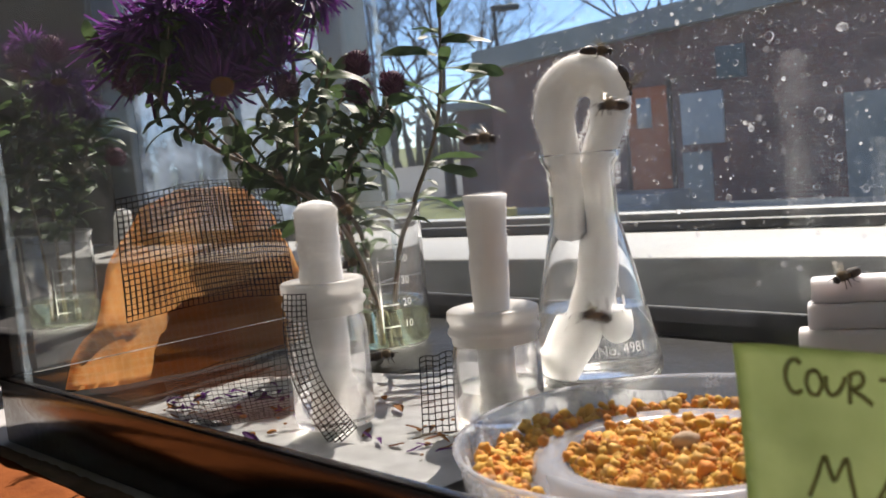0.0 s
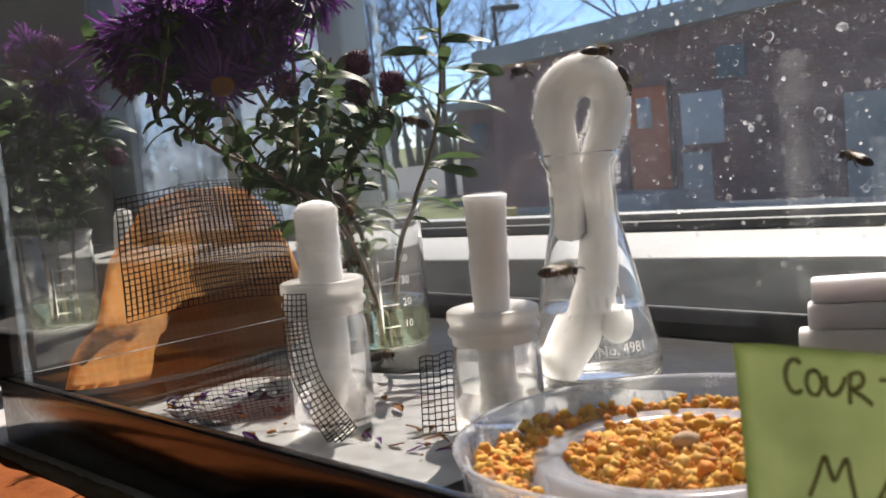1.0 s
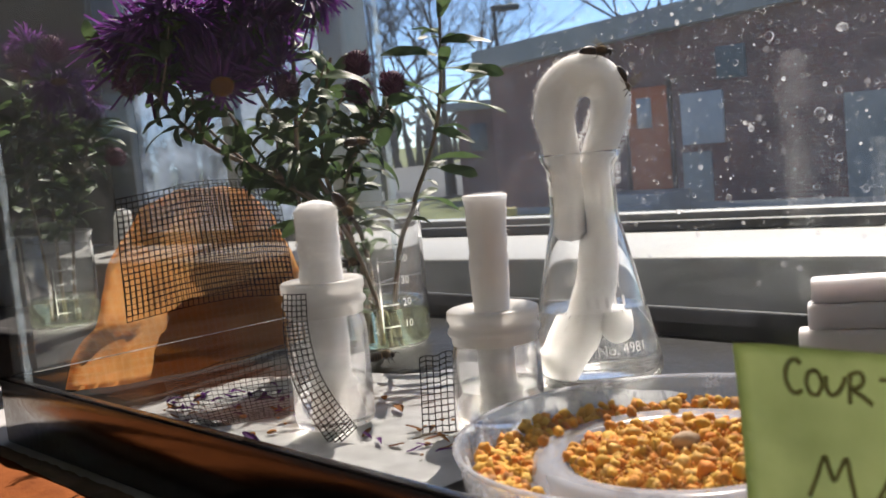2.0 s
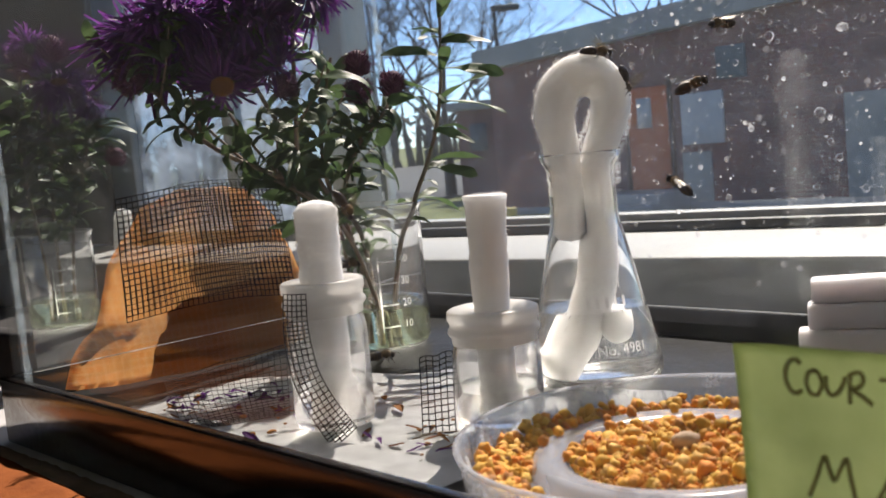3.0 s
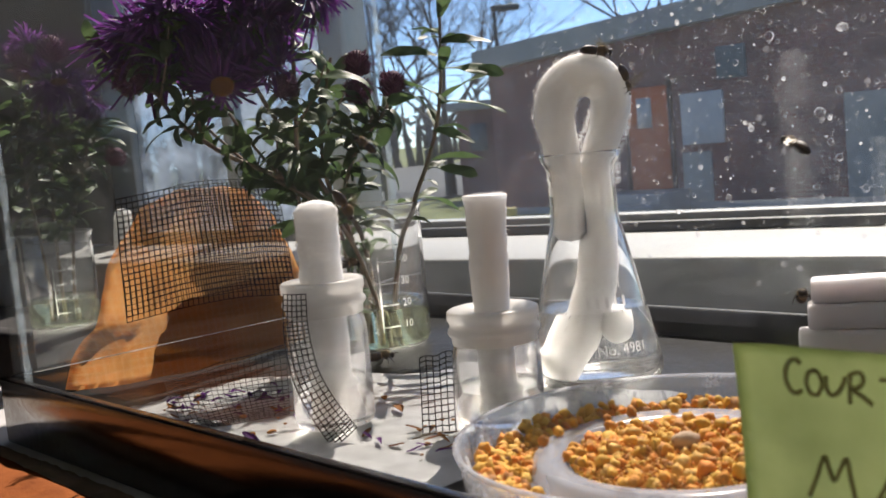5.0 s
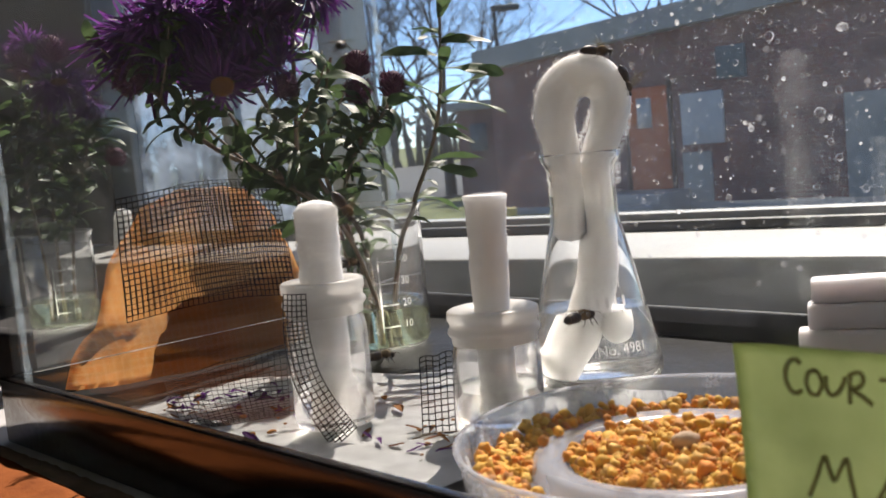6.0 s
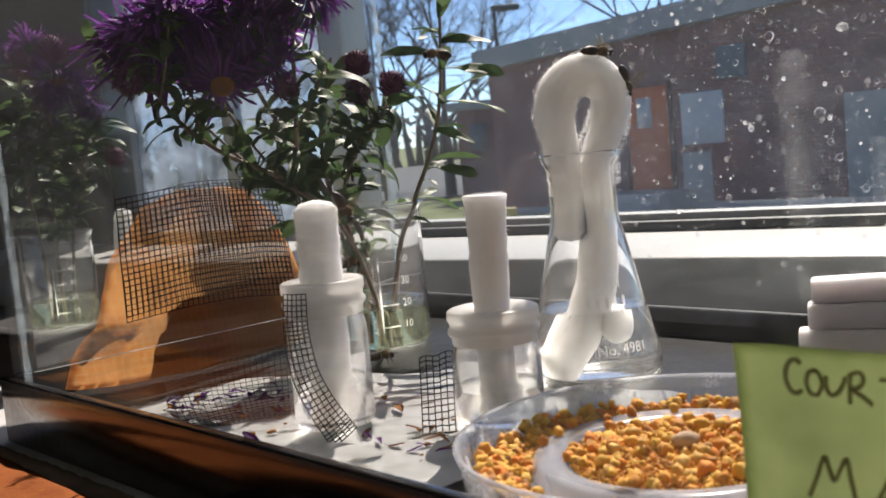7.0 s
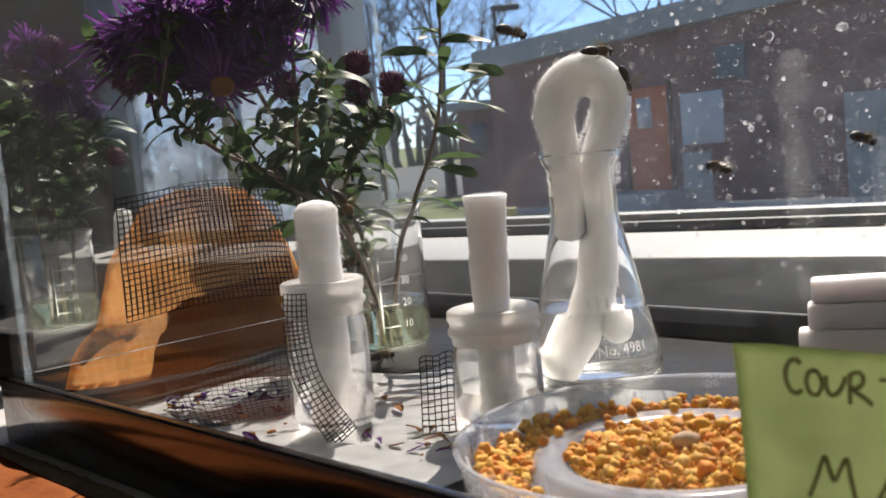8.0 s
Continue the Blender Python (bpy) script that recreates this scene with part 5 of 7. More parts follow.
def build_bits():
    rnd = random.Random(77)
    for k in range(64):
        if k < 6:
            x, y = ((-0.0195, 0.3185), (-0.0470, 0.2785), (-0.0622, 0.3017), (-0.0700, 0.3380), (-0.0850, 0.3560), (-0.0640, 0.3480))[k]
        else:
            x, y = rnd.uniform(-0.098, -0.045), rnd.uniform(0.322, 0.365)
            if rnd.random() < 0.25:
                x, y = rnd.uniform(-0.03, 0.006), rnd.uniform(0.268, 0.29)
        bm = bmesh.new()
        ln, w = rnd.uniform(0.003, 0.008), rnd.uniform(0.0006, 0.0011)
        if k < 3:
            ln, w = 0.010, 0.0015
        bend = rnd.uniform(-0.3, 0.3)
        rows = []
        for i in range(6):
            s = i / 5
            ww = w * math.sin(math.pi * (0.1 + 0.85 * s))
            rows.append([bm.verts.new((ln * s, ln * bend * s * s + q * ww, 0.0004 + 0.0006 * math.sin(s * 3 + k) + abs(q) * 0.0003)) for q in (-1, 0, 1)])
        for a, b in zip(rows, rows[1:]):
            for q in (0, 1):
                bm.faces.new((a[q], a[q + 1], b[q + 1], b[q]))
        bmesh.ops.solidify(bm, geom=bm.faces[:], thickness=0.00012)
        solo("fallen_petal", bm, M["petal"] if k % 3 else M["disc"], "fallen purple aster petal on the floor" if k % 3 else "fallen orange flower fragment on the floor", "petal", pose(x, y, 0.0018, 0, 0, rnd.uniform(0, 360)), "fallen petals")
    for k in range(26):
        x, y = rnd.uniform(-0.012, 0.012), rnd.uniform(0.262, 0.30)
        if k > 14:
            x, y = rnd.uniform(-0.09, -0.02), rnd.uniform(0.30, 0.36)
        bm = ball((0, 0, 0), rnd.uniform(0.0004, 0.0010), 10, scale=(1.3, 0.8, 0.6))
        for v in bm.verts:
            v.co *= 1 + 0.7 * noise.noise(v.co * 1300 + Vector((k, 0, 0)))
        solo("pollen_crumb", bm, M["disc"], "stray orange pollen crumb on the floor", "crumb", pose(x, y, 0.0022), "stray crumbs")
    solo("thin_stalk", tube(smooth_line([(0, 0, 0), (0.006, 0.0005, 0.0006), (0.013, -0.0004, 0.0002)], 4), 0.00022, 5), M["stem"], "thin dry stalk on the floor", "stalk", pose(-0.0130, 0.2800, 0.0020, 0, 0, 15))
    # copy of a wick beyond the end pane, standing in for its reflection
    w = thing("cotton_roll", "copied white cotton roll on the sill, for the reflection", "cotton", pose(-0.2370, 0.7950, SILL + 0.0003, 0, 6, 0))
    part("roll", cotton_tube(smooth_line([(0, 0, 0.003), (0, 0, 0.016), (0.001, 0, 0.030)], 6), 0.0062, 5), M["cotton"], w)


build_bright_line()
build_bits()


# ---- bees ----
def bee_template():
    bee = thing("honeybee", "brown and amber striped honeybee", "bee", None, "bees")
    th = ball((0, 0, 0), 0.0021, 14, scale=(1.05, 0.95, 0.92))
    rnd = random.Random(3)
    for _ in range(170):
        d = Vector((rnd.gauss(0, 1), rnd.gauss(0, 1), rnd.gauss(0, 1))).normalized()
        p = Vector((d.x * 0.0022, d.y * 0.0020, d.z * 0.0019))
        tube([p, p + d * rnd.uniform(0.0003, 0.0007)], 0.00004, 3, th, caps=False)
    part("thorax", th, M["bee_fur"], bee, "furry brown thorax")
    prof = [(0, 0.0), (0.0010, -0.0002), (0.0017, -0.0008), (0.00195, -0.0016), (0.0020, -0.0017), (0.00212, -0.0027), (0.00216, -0.0028), (0.0021, -0.0039), (0.00212, -0.0040), (0.0018, -0.0051), (0.0018, -0.0052), (0.0012, -0.0062), (0.0004, -0.0069), (0, -0.0071)]
    ab = lathe(prof, 16)
    for f in ab.faces:
        z = f.calc_center_median().z
        f.material_index = 1 if int((-z) / 0.0006) % 2 == 0 and z > -0.0052 else 0
    for v in ab.verts:
        x, y, z = v.co
        v.co = Vector((z - 0.0016, y, x * 0.92 - 0.0004 - 0.10 * (z * z) / 0.007))
    part("abdomen", ab, [M["bee_dark"], M["bee_amber"]], bee, "dark and amber banded abdomen")
    hd = ball((0.0029, 0, -0.0004), 0.00135, 12, scale=(0.75, 1.15, 1.1))
    part("head", hd, M["bee_dark"], bee, "dark head")
    for sy in (-1, 1):
        part("eye", ball((0.0031, sy * 0.0013, -0.0001), 0.00055, 8, scale=(0.8, 0.6, 1.5)), M["bee_dark"], bee)
        part("antenna", tube(smooth_line([(0.0037, sy * 0.0004, 0.0001), (0.0048, sy * 0.0009, 0.0005), (0.0060, sy * 0.0016, -0.0003)], 4), 0.00010, 5), M["bee_dark"], bee)
        for k, (x0, x1, x2) in enumerate(((0.0011, 0.0024, 0.0030), (0.0003, 0.0004, 0.0006), (-0.0007, -0.0024, -0.0040))):
            pts = smooth_line([(x0, sy * 0.0010, -0.0012), ((x0 + x1) / 2, sy * 0.0026, -0.0010), (x1, sy * 0.0034, -0.0026), (x2, sy * 0.0039, -0.0036)], 4)
            part("leg", tube(pts, lambda s: 0.00022 * (1.15 - 0.7 * s), 6), M["bee_dark"], bee)
        for (ln, w, ang, x0) in ((0.0088, 0.0029, 128, 0.0004), (0.0060, 0.0022, 146, -0.0006)):
            bm = bmesh.new()
            prev = None
            a = radians(ang)
            d, side = Vector((math.cos(a), sy * math.sin(a), 0.30)).normalized(), Vector((-math.sin(a) * sy, math.cos(a), 0)).normalized()
            for i in range(9):
                s = i / 8
                ww = w * 0.5 * (math.sin(math.pi * min(1, s ** 0.75 * 0.94 + 0.05))) ** 0.7
                c = Vector((x0, sy * 0.0014, 0.0013)) + d * ln * s
                cur = [bm.verts.new(c + side * ww * k + Vector((0, 0, 0.00008 * k))) for k in (-1.0, 0, 1.0)]
                if prev:
                    bm.faces.new((prev[0], prev[1], cur[1], cur[0]))
                    bm.faces.new((prev[1], prev[2], cur[2], cur[1]))
                prev = cur
            bmesh.ops.solidify(bm, geom=bm.faces[:], thickness=0.00003)
            part("wing", bm, M["wing"], bee, "clear brownish wing")
    return bee


bees = [bee_template()]
bees[0].scale = (0.82, 0.82, 0.82)
bees += [copy_thing(bees[0], pose(0, 0, 0)) for _ in range(10)]
for b in bees[6:]:
    tagged(b, "brown honeybee sitting with folded legs")


# ---- outdoors ----
M["lawn"] = matte("autumn_lawn", (0.16, 0.17, 0.04), (0.10, 0.13, 0.03), 0.4, 0.95, 0.6, 12)
M["asphalt"] = matte("asphalt", (0.05, 0.05, 0.052), (0.07, 0.07, 0.07), 1.5, 0.9, 0.3, 40)
M["paving"] = matte("pale_concrete_paving", (0.42, 0.41, 0.39), (0.34, 0.33, 0.31), 2.0, 0.85, 0.3, 30)
M["fascia"] = matte("grey_roof_fascia", (0.30, 0.31, 0.33), (0.25, 0.26, 0.28), 1.0, 0.7)
M["rust_door"] = matte("orange_painted_door", (0.60, 0.115, 0.015), (0.46, 0.08, 0.012), 3, 0.6, 0.2, 30)
M["grey_panel"] = matte("pale_grey_panel", (0.55, 0.54, 0.56), (0.40, 0.41, 0.45), 2.2, 0.6)
M["concrete"] = matte("grey_concrete", (0.42, 0.40, 0.37), (0.30, 0.29, 0.28), 2, 0.85, 0.4, 20)
M["louvre"] = matte("blue_grey_louvre", (0.10, 0.14, 0.17), (0.08, 0.11, 0.14), 5, 0.6)
M["bark"] = matte("grey_brown_bark", (0.085, 0.068, 0.058), (0.06, 0.048, 0.042), 6, 0.9, 0.8, 30)
M["brown_frame"] = matte("dark_brown_door_frame", (0.11, 0.05, 0.04), (0.08, 0.04, 0.03), 4, 0.6)
M["pole"] = matte("dark_lamp_pole", (0.04, 0.045, 0.05), (0.06, 0.06, 0.06), 4, 0.5)
M["yellow"] = matte("yellow_painted_steel", (0.45, 0.36, 0.05), (0.36, 0.28, 0.04), 6, 0.6)
M["far"] = matte("far_winter_trees", (0.11, 0.10, 0.10), (0.16, 0.145, 0.13), 0.5, 0.95)


def brick_wall_material():
    m, nt, bsdf, _ = nodes_of("dark_red_brickwork")
    tc, mp, br = nt.nodes.new("ShaderNodeTexCoord"), nt.nodes.new("ShaderNodeMapping"), nt.nodes.new("ShaderNodeTexBrick")
    mp.inputs["Rotation"].default_value = (radians(90), 0, 0)
    br.inputs["Scale"].default_value = 1.0
    br.inputs["Color1"].default_value, br.inputs["Color2"].default_value, br.inputs["Mortar"].default_value = (0.26, 0.08, 0.065, 1), (0.17, 0.055, 0.05, 1), (0.24, 0.20, 0.19, 1)
    br.inputs["Brick Width"].default_value, br.inputs["Row Height"].default_value, br.inputs["Mortar Size"].default_value = 0.22, 0.075, 0.008
    nt.links.new(tc.outputs["Object"], mp.inputs[0])
    nt.links.new(mp.outputs[0], br.inputs["Vector"])
    n = noise_node(nt, 1.3)
    col = mix_node(nt, ramp_node(nt, n.outputs[0], 0.35, 0.7, 0, 0.5), br.outputs[0], (0.07, 0.035, 0.035))
    nt.links.new(col, bsdf.inputs["Base Color"])
    bsdf.inputs["Roughness"].default_value = 0.9
    bn = nt.nodes.new("ShaderNodeBump")
    bn.inputs["Strength"].default_value, bn.inputs["Distance"].default_value = 0.5, 0.01
    nt.links.new(br.outputs["Fac"], bn.inputs["Height"])
    bn.invert = True
    nt.links.new(bn.outputs[0], bsdf.inputs["Normal"])
    return m


M["brickwork"] = brick_wall_material()


def build_yard():
    bm = bmesh.new()
    n = 40
    grid = [[bm.verts.new((-400 + 800 * i / n, -200 + 800 * j / n, YARD - 0.02 + (0 if 8 < j < 14 else 0.3 * noise.noise(Vector((i * 0.4, j * 0.4, 0)))))) for i in range(n + 1)] for j in range(n + 1)]
    for j in range(n):
        for i in range(n):
            bm.faces.new((grid[j][i], grid[j][i + 1], grid[j + 1][i + 1], grid[j + 1][i]))
    solo("ground", bm, M["lawn"], "dry autumn lawn", "ground", kind="structure")
    bm = box(-90, 33.5, YARD - 0.3, 90, 84, YARD + 0.06)
    solo("road", bm, M["asphalt"], "wide grey asphalt yard beyond the lawn", "road", kind="structure", smooth=False)
    solo("pavement", box(-40, 1.6, YARD - 0.3, 40, 4.2, YARD + 0.02, 0.02), M["paving"], "pale concrete path along the wall", "path", pose(3.2, 20.0, 0, 0, 0, -45) @ pose(0, -4.6, 0), kind="structure")


build_yard()


def build_building():
    m = pose(4.2, 21.9, 0, 0, 0, -45)
    b = thing("brick_building", "single-storey dark red brick building with grey fascia", "building", m)
    x0, x1 = -3.95, 14.0
    zl, zr = 1.58, 2.06
    slope = lambda x: zl + (zr - zl) * (x - x0) / 9.0
    bm = bmesh.new()
    vs = [bm.verts.new(p) for p in ((x0, 0, YARD - 0.4), (x1, 0, YARD - 0.4), (x1, 0, slope(x1)), (x0, 0, slope(x0)), (x0, 8, YARD - 0.4), (x1, 8, YARD - 0.4), (x1, 8, slope(x1)), (x0, 8, slope(x0)))]
    for f in ((0, 1, 2, 3), (5, 4, 7, 6), (4, 0, 3, 7), (1, 5, 6, 2), (3, 2, 6, 7), (4, 5, 1, 0)):
        bm.faces.new([vs[i] for i in f])
    part("wall", bm, M["brickwork"], b, "dark red brick wall", smooth=False)
    bm = bmesh.new()
    vs = [bm.verts.new(p) for p in ((x0 - 0.15, -0.35, slope(x0) - 0.03), (x1, -0.35, slope(x1) - 0.03), (x1, -0.35, slope(x1) + 0.42), (x0 - 0.15, -0.35, slope(x0) + 0.42), (x0 - 0.15, 8.2, slope(x0) - 0.03), (x1, 8.2, slope(x1) - 0.03), (x1, 8.2, slope(x1) + 0.42), (x0 - 0.15, 8.2, slope(x0) + 0.42))]
    for f in ((0, 1, 2, 3), (5, 4, 7, 6), (4, 0, 3, 7), (1, 5, 6, 2), (3, 2, 6, 7), (4, 5, 1, 0)):
        bm.faces.new([vs[i] for i in f])
    part("roof", bm, M["fascia"], b, "grey roof with a deep fascia", smooth=False)
    door = part("door", box(-0.22, -0.06, -1.29, 0.74, -0.004, 0.76, 0.01), M["rust_door"], b, "orange painted door")
    part("door_window", box(0.02, -0.075, -0.05, 0.36, -0.062, 0.55), M["grey_panel"], door, "pale blue window")
    part("door_frame", box(-0.30, -0.08, -1.29, -0.23, -0.004, 0.86), M["brown_frame"], b)
    part("door_frame", box(0.75, -0.08, -1.29, 0.82, -0.004, 0.86), M["brown_frame"], b)
    part("window", box(1.02, -0.05, -0.45, 1.95, -0.004, 0.55, 0.01), M["grey_panel"], b, "pale boarded window")
    part("panel", box(0.98, -0.04, YARD - 0.2, 1.62, -0.004, -0.60, 0.01), M["concrete"], b, "grey concrete panel")
    lv = part("louvre", box(1.86, -0.05, 0.74, 2.48, -0.004, 1.36, 0.01), M["louvre"], b, "blue-grey louvre")
    for k in range(5):
        part("slat", box(1.88, -0.08, 0.80 + k * 0.11, 2.46, -0.051, 0.84 + k * 0.11), M["louvre"], lv, smooth=False)
    part("panel", box(4.30, -0.05, YARD - 0.2, 5.10, -0.004, 0.25, 0.01), M["concrete"], b, "pale grey panel")
    part("window", box(5.9, -0.05, -0.35, 7.2, -0.004, 0.75, 0.01), M["grey_panel"], b, "pale boarded window")
    part("plinth", box(x0, -0.05, YARD - 0.4, x1, -0.003, YARD + 0.12), M["concrete"], b)
    steps = part("steps", box(-0.6, -1.1, YARD - 0.2, 1.1, -0.002, -1.30, 0.01), M["concrete"], b, "concrete door landing")
    part("tread", box(-0.6, -1.4, YARD - 0.2, 1.1, -1.102, -1.50, 0.01), M["concrete"], steps)
    s = thing("outbuilding", "dim grey brick outbuilding beside the lawn", "building", pose(1.6, 31.5, 0, 0, 0, -20))
    part("wall", box(-0.9, 0, YARD - 0.3, 1.6, 3, 0.9), M["brickwork"], s, smooth=False)
    part("roof", box(-1.1, -0.3, 0.9, 1.8, 3.2, 1.15, 0.02), M["fascia"], s)
    for x in (-0.5, 0.5):
        part("window", box(x, -0.04, -0.3, x + 0.5, -0.002, 0.5), M["louvre"], s)


build_building()


def bare_tree(m, height, seed, trunk=0.28, label="bare deciduous tree in late autumn", lean=0.0, spread=1.0):
    rnd = random.Random(seed)
    t = thing("bare_tree", label, "tree", m, "bare trees")
    trunk_bm, crown = bmesh.new(), bmesh.new()
    split = height * 0.28
    base = smooth_line([(0, 0, -0.15), (lean * 0.3, 0.03, split * 0.5), (lean * 0.8, 0.0, split)], 4)
    tube(base, lambda s: trunk * (1.15 - 0.35 * s), 10, trunk_bm)
    part("trunk", trunk_bm, M["bark"], t, "grey-brown trunk")

    def grow(p, d, ln, r, depth):
        bend = Vector((rnd.gauss(0, 0.16), rnd.gauss(0, 0.16), rnd.gauss(0.08, 0.12)))
        q = p + d * ln * 0.5
        e = q + (d + bend).normalized() * ln * 0.5
        tube([p, q, e], lambda s: r * (1 - 0.42 * s), 6 if depth < 2 else 4 if depth < 4 else 3, crown, caps=False)
        if depth >= 6 or r < 0.004:
            return
        for k in range(3 if depth < 4 else 2):
            nd = ((d + bend).normalized() + Vector((rnd.gauss(0, 0.55), rnd.gauss(0, 0.55), rnd.gauss(0.1, 0.3))) * spread).normalized()
            grow(q.lerp(e, rnd.uniform(0.2, 1.0)), nd, ln * rnd.uniform(0.6, 0.85), r * rnd.uniform(0.45, 0.66), depth + 1)

    top = Vector(base[-1])
    for k in range(6):
        a = k * 1.05 + rnd.uniform(-0.3, 0.3)
        grow(top - Vector((0, 0, rnd.uniform(0, split * 0.2))), Vector((math.cos(a) * 0.75, math.sin(a) * 0.75, 0.75)).normalized(), height * 0.30, trunk * 0.36, 0)
    grow(top, Vector((0.05, 0, 1)), height * 0.32, trunk * 0.6, 0)
    part("crown", crown, M["bark"], t, "bare twigs and branches")


bare_tree(pose(0.45, 34.0, YARD + 0.06), 8.0, 61, 0.17)
bare_tree(pose(-2.2, 42.0, YARD + 0.06), 9.4, 62, 0.20)
bare_tree(pose(-7.5, 46.0, YARD + 0.06), 9.9, 63, 0.22)
bare_tree(pose(9.6, 40.0, YARD + 0.06), 11.9, 64, 0.24)
bare_tree(pose(-4.6, 30.0, YARD), 8.4, 66, 0.15)


def build_lamps():
    lamp = thing("street_lamp", "dark street lamp with a box head", "street lamp", pose(2.05, 30.5, YARD))
    part("pole", tube([(0, 0, 0), (0, 0, 2.6), (0, 0, 5.28)], lambda s: 0.075 - 0.02 * s, 10), M["pole"], lamp)
    part("lamp_head", box(-0.08, -0.2, 5.23, 0.72, 0.2, 5.38, 0.03), M["pole"], lamp)
    post = thing("street_lamp", "thin dark street lamp post", "street lamp", pose(-1.55, 32.5, YARD))
    part("pole", tube([(0, 0, 0), (0, 0, 3), (0, 0, 6)], 0.05, 8), M["pole"], post)
    hut = thing("utility_box", "yellow utility box on the lawn by the building", "utility box", pose(1.10, 16.6, YARD))
    part("cabinet", box(-0.09, -0.10, 0.30, 0.09, 0.10, 0.66, 0.015), M["yellow"], hut)
    part("post", box(-0.03, -0.03, -0.05, 0.03, 0.03, 0.30, 0.004), M["pole"], hut)


build_lamps()


def build_far_woods():
    """Low uneven belt of leafless woods at the far edge."""
    rnd = random.Random(90)
    bm = bmesh.new()
    for k in range(560):
        x, y = rnd.uniform(-90, 90), rnd.uniform(85, 110)
        h = rnd.uniform(3.5, 6.8)
        tube([(x, y, YARD - 0.3), (x + rnd.gauss(0, 0.3), y, YARD + h * 0.5), (x + rnd.gauss(0, 0.6), y, YARD + h)], lambda s: 0.35 * (1.1 - s), 5, bm)
        for _ in range(5):
            z = YARD + h * rnd.uniform(0.3, 0.9)
            d = Vector((rnd.gauss(0, 1), rnd.gauss(0, 0.6), rnd.uniform(0.3, 1))).normalized()
            tube([(x, y, z), tuple(Vector((x, y, z)) + d * h * 0.3)], lambda s: 0.16 * (1.1 - s), 4, bm)
    solo("far_woods", bm, M["far"], "belt of far leafless woods", "woods", kind="stuff")


build_far_woods()


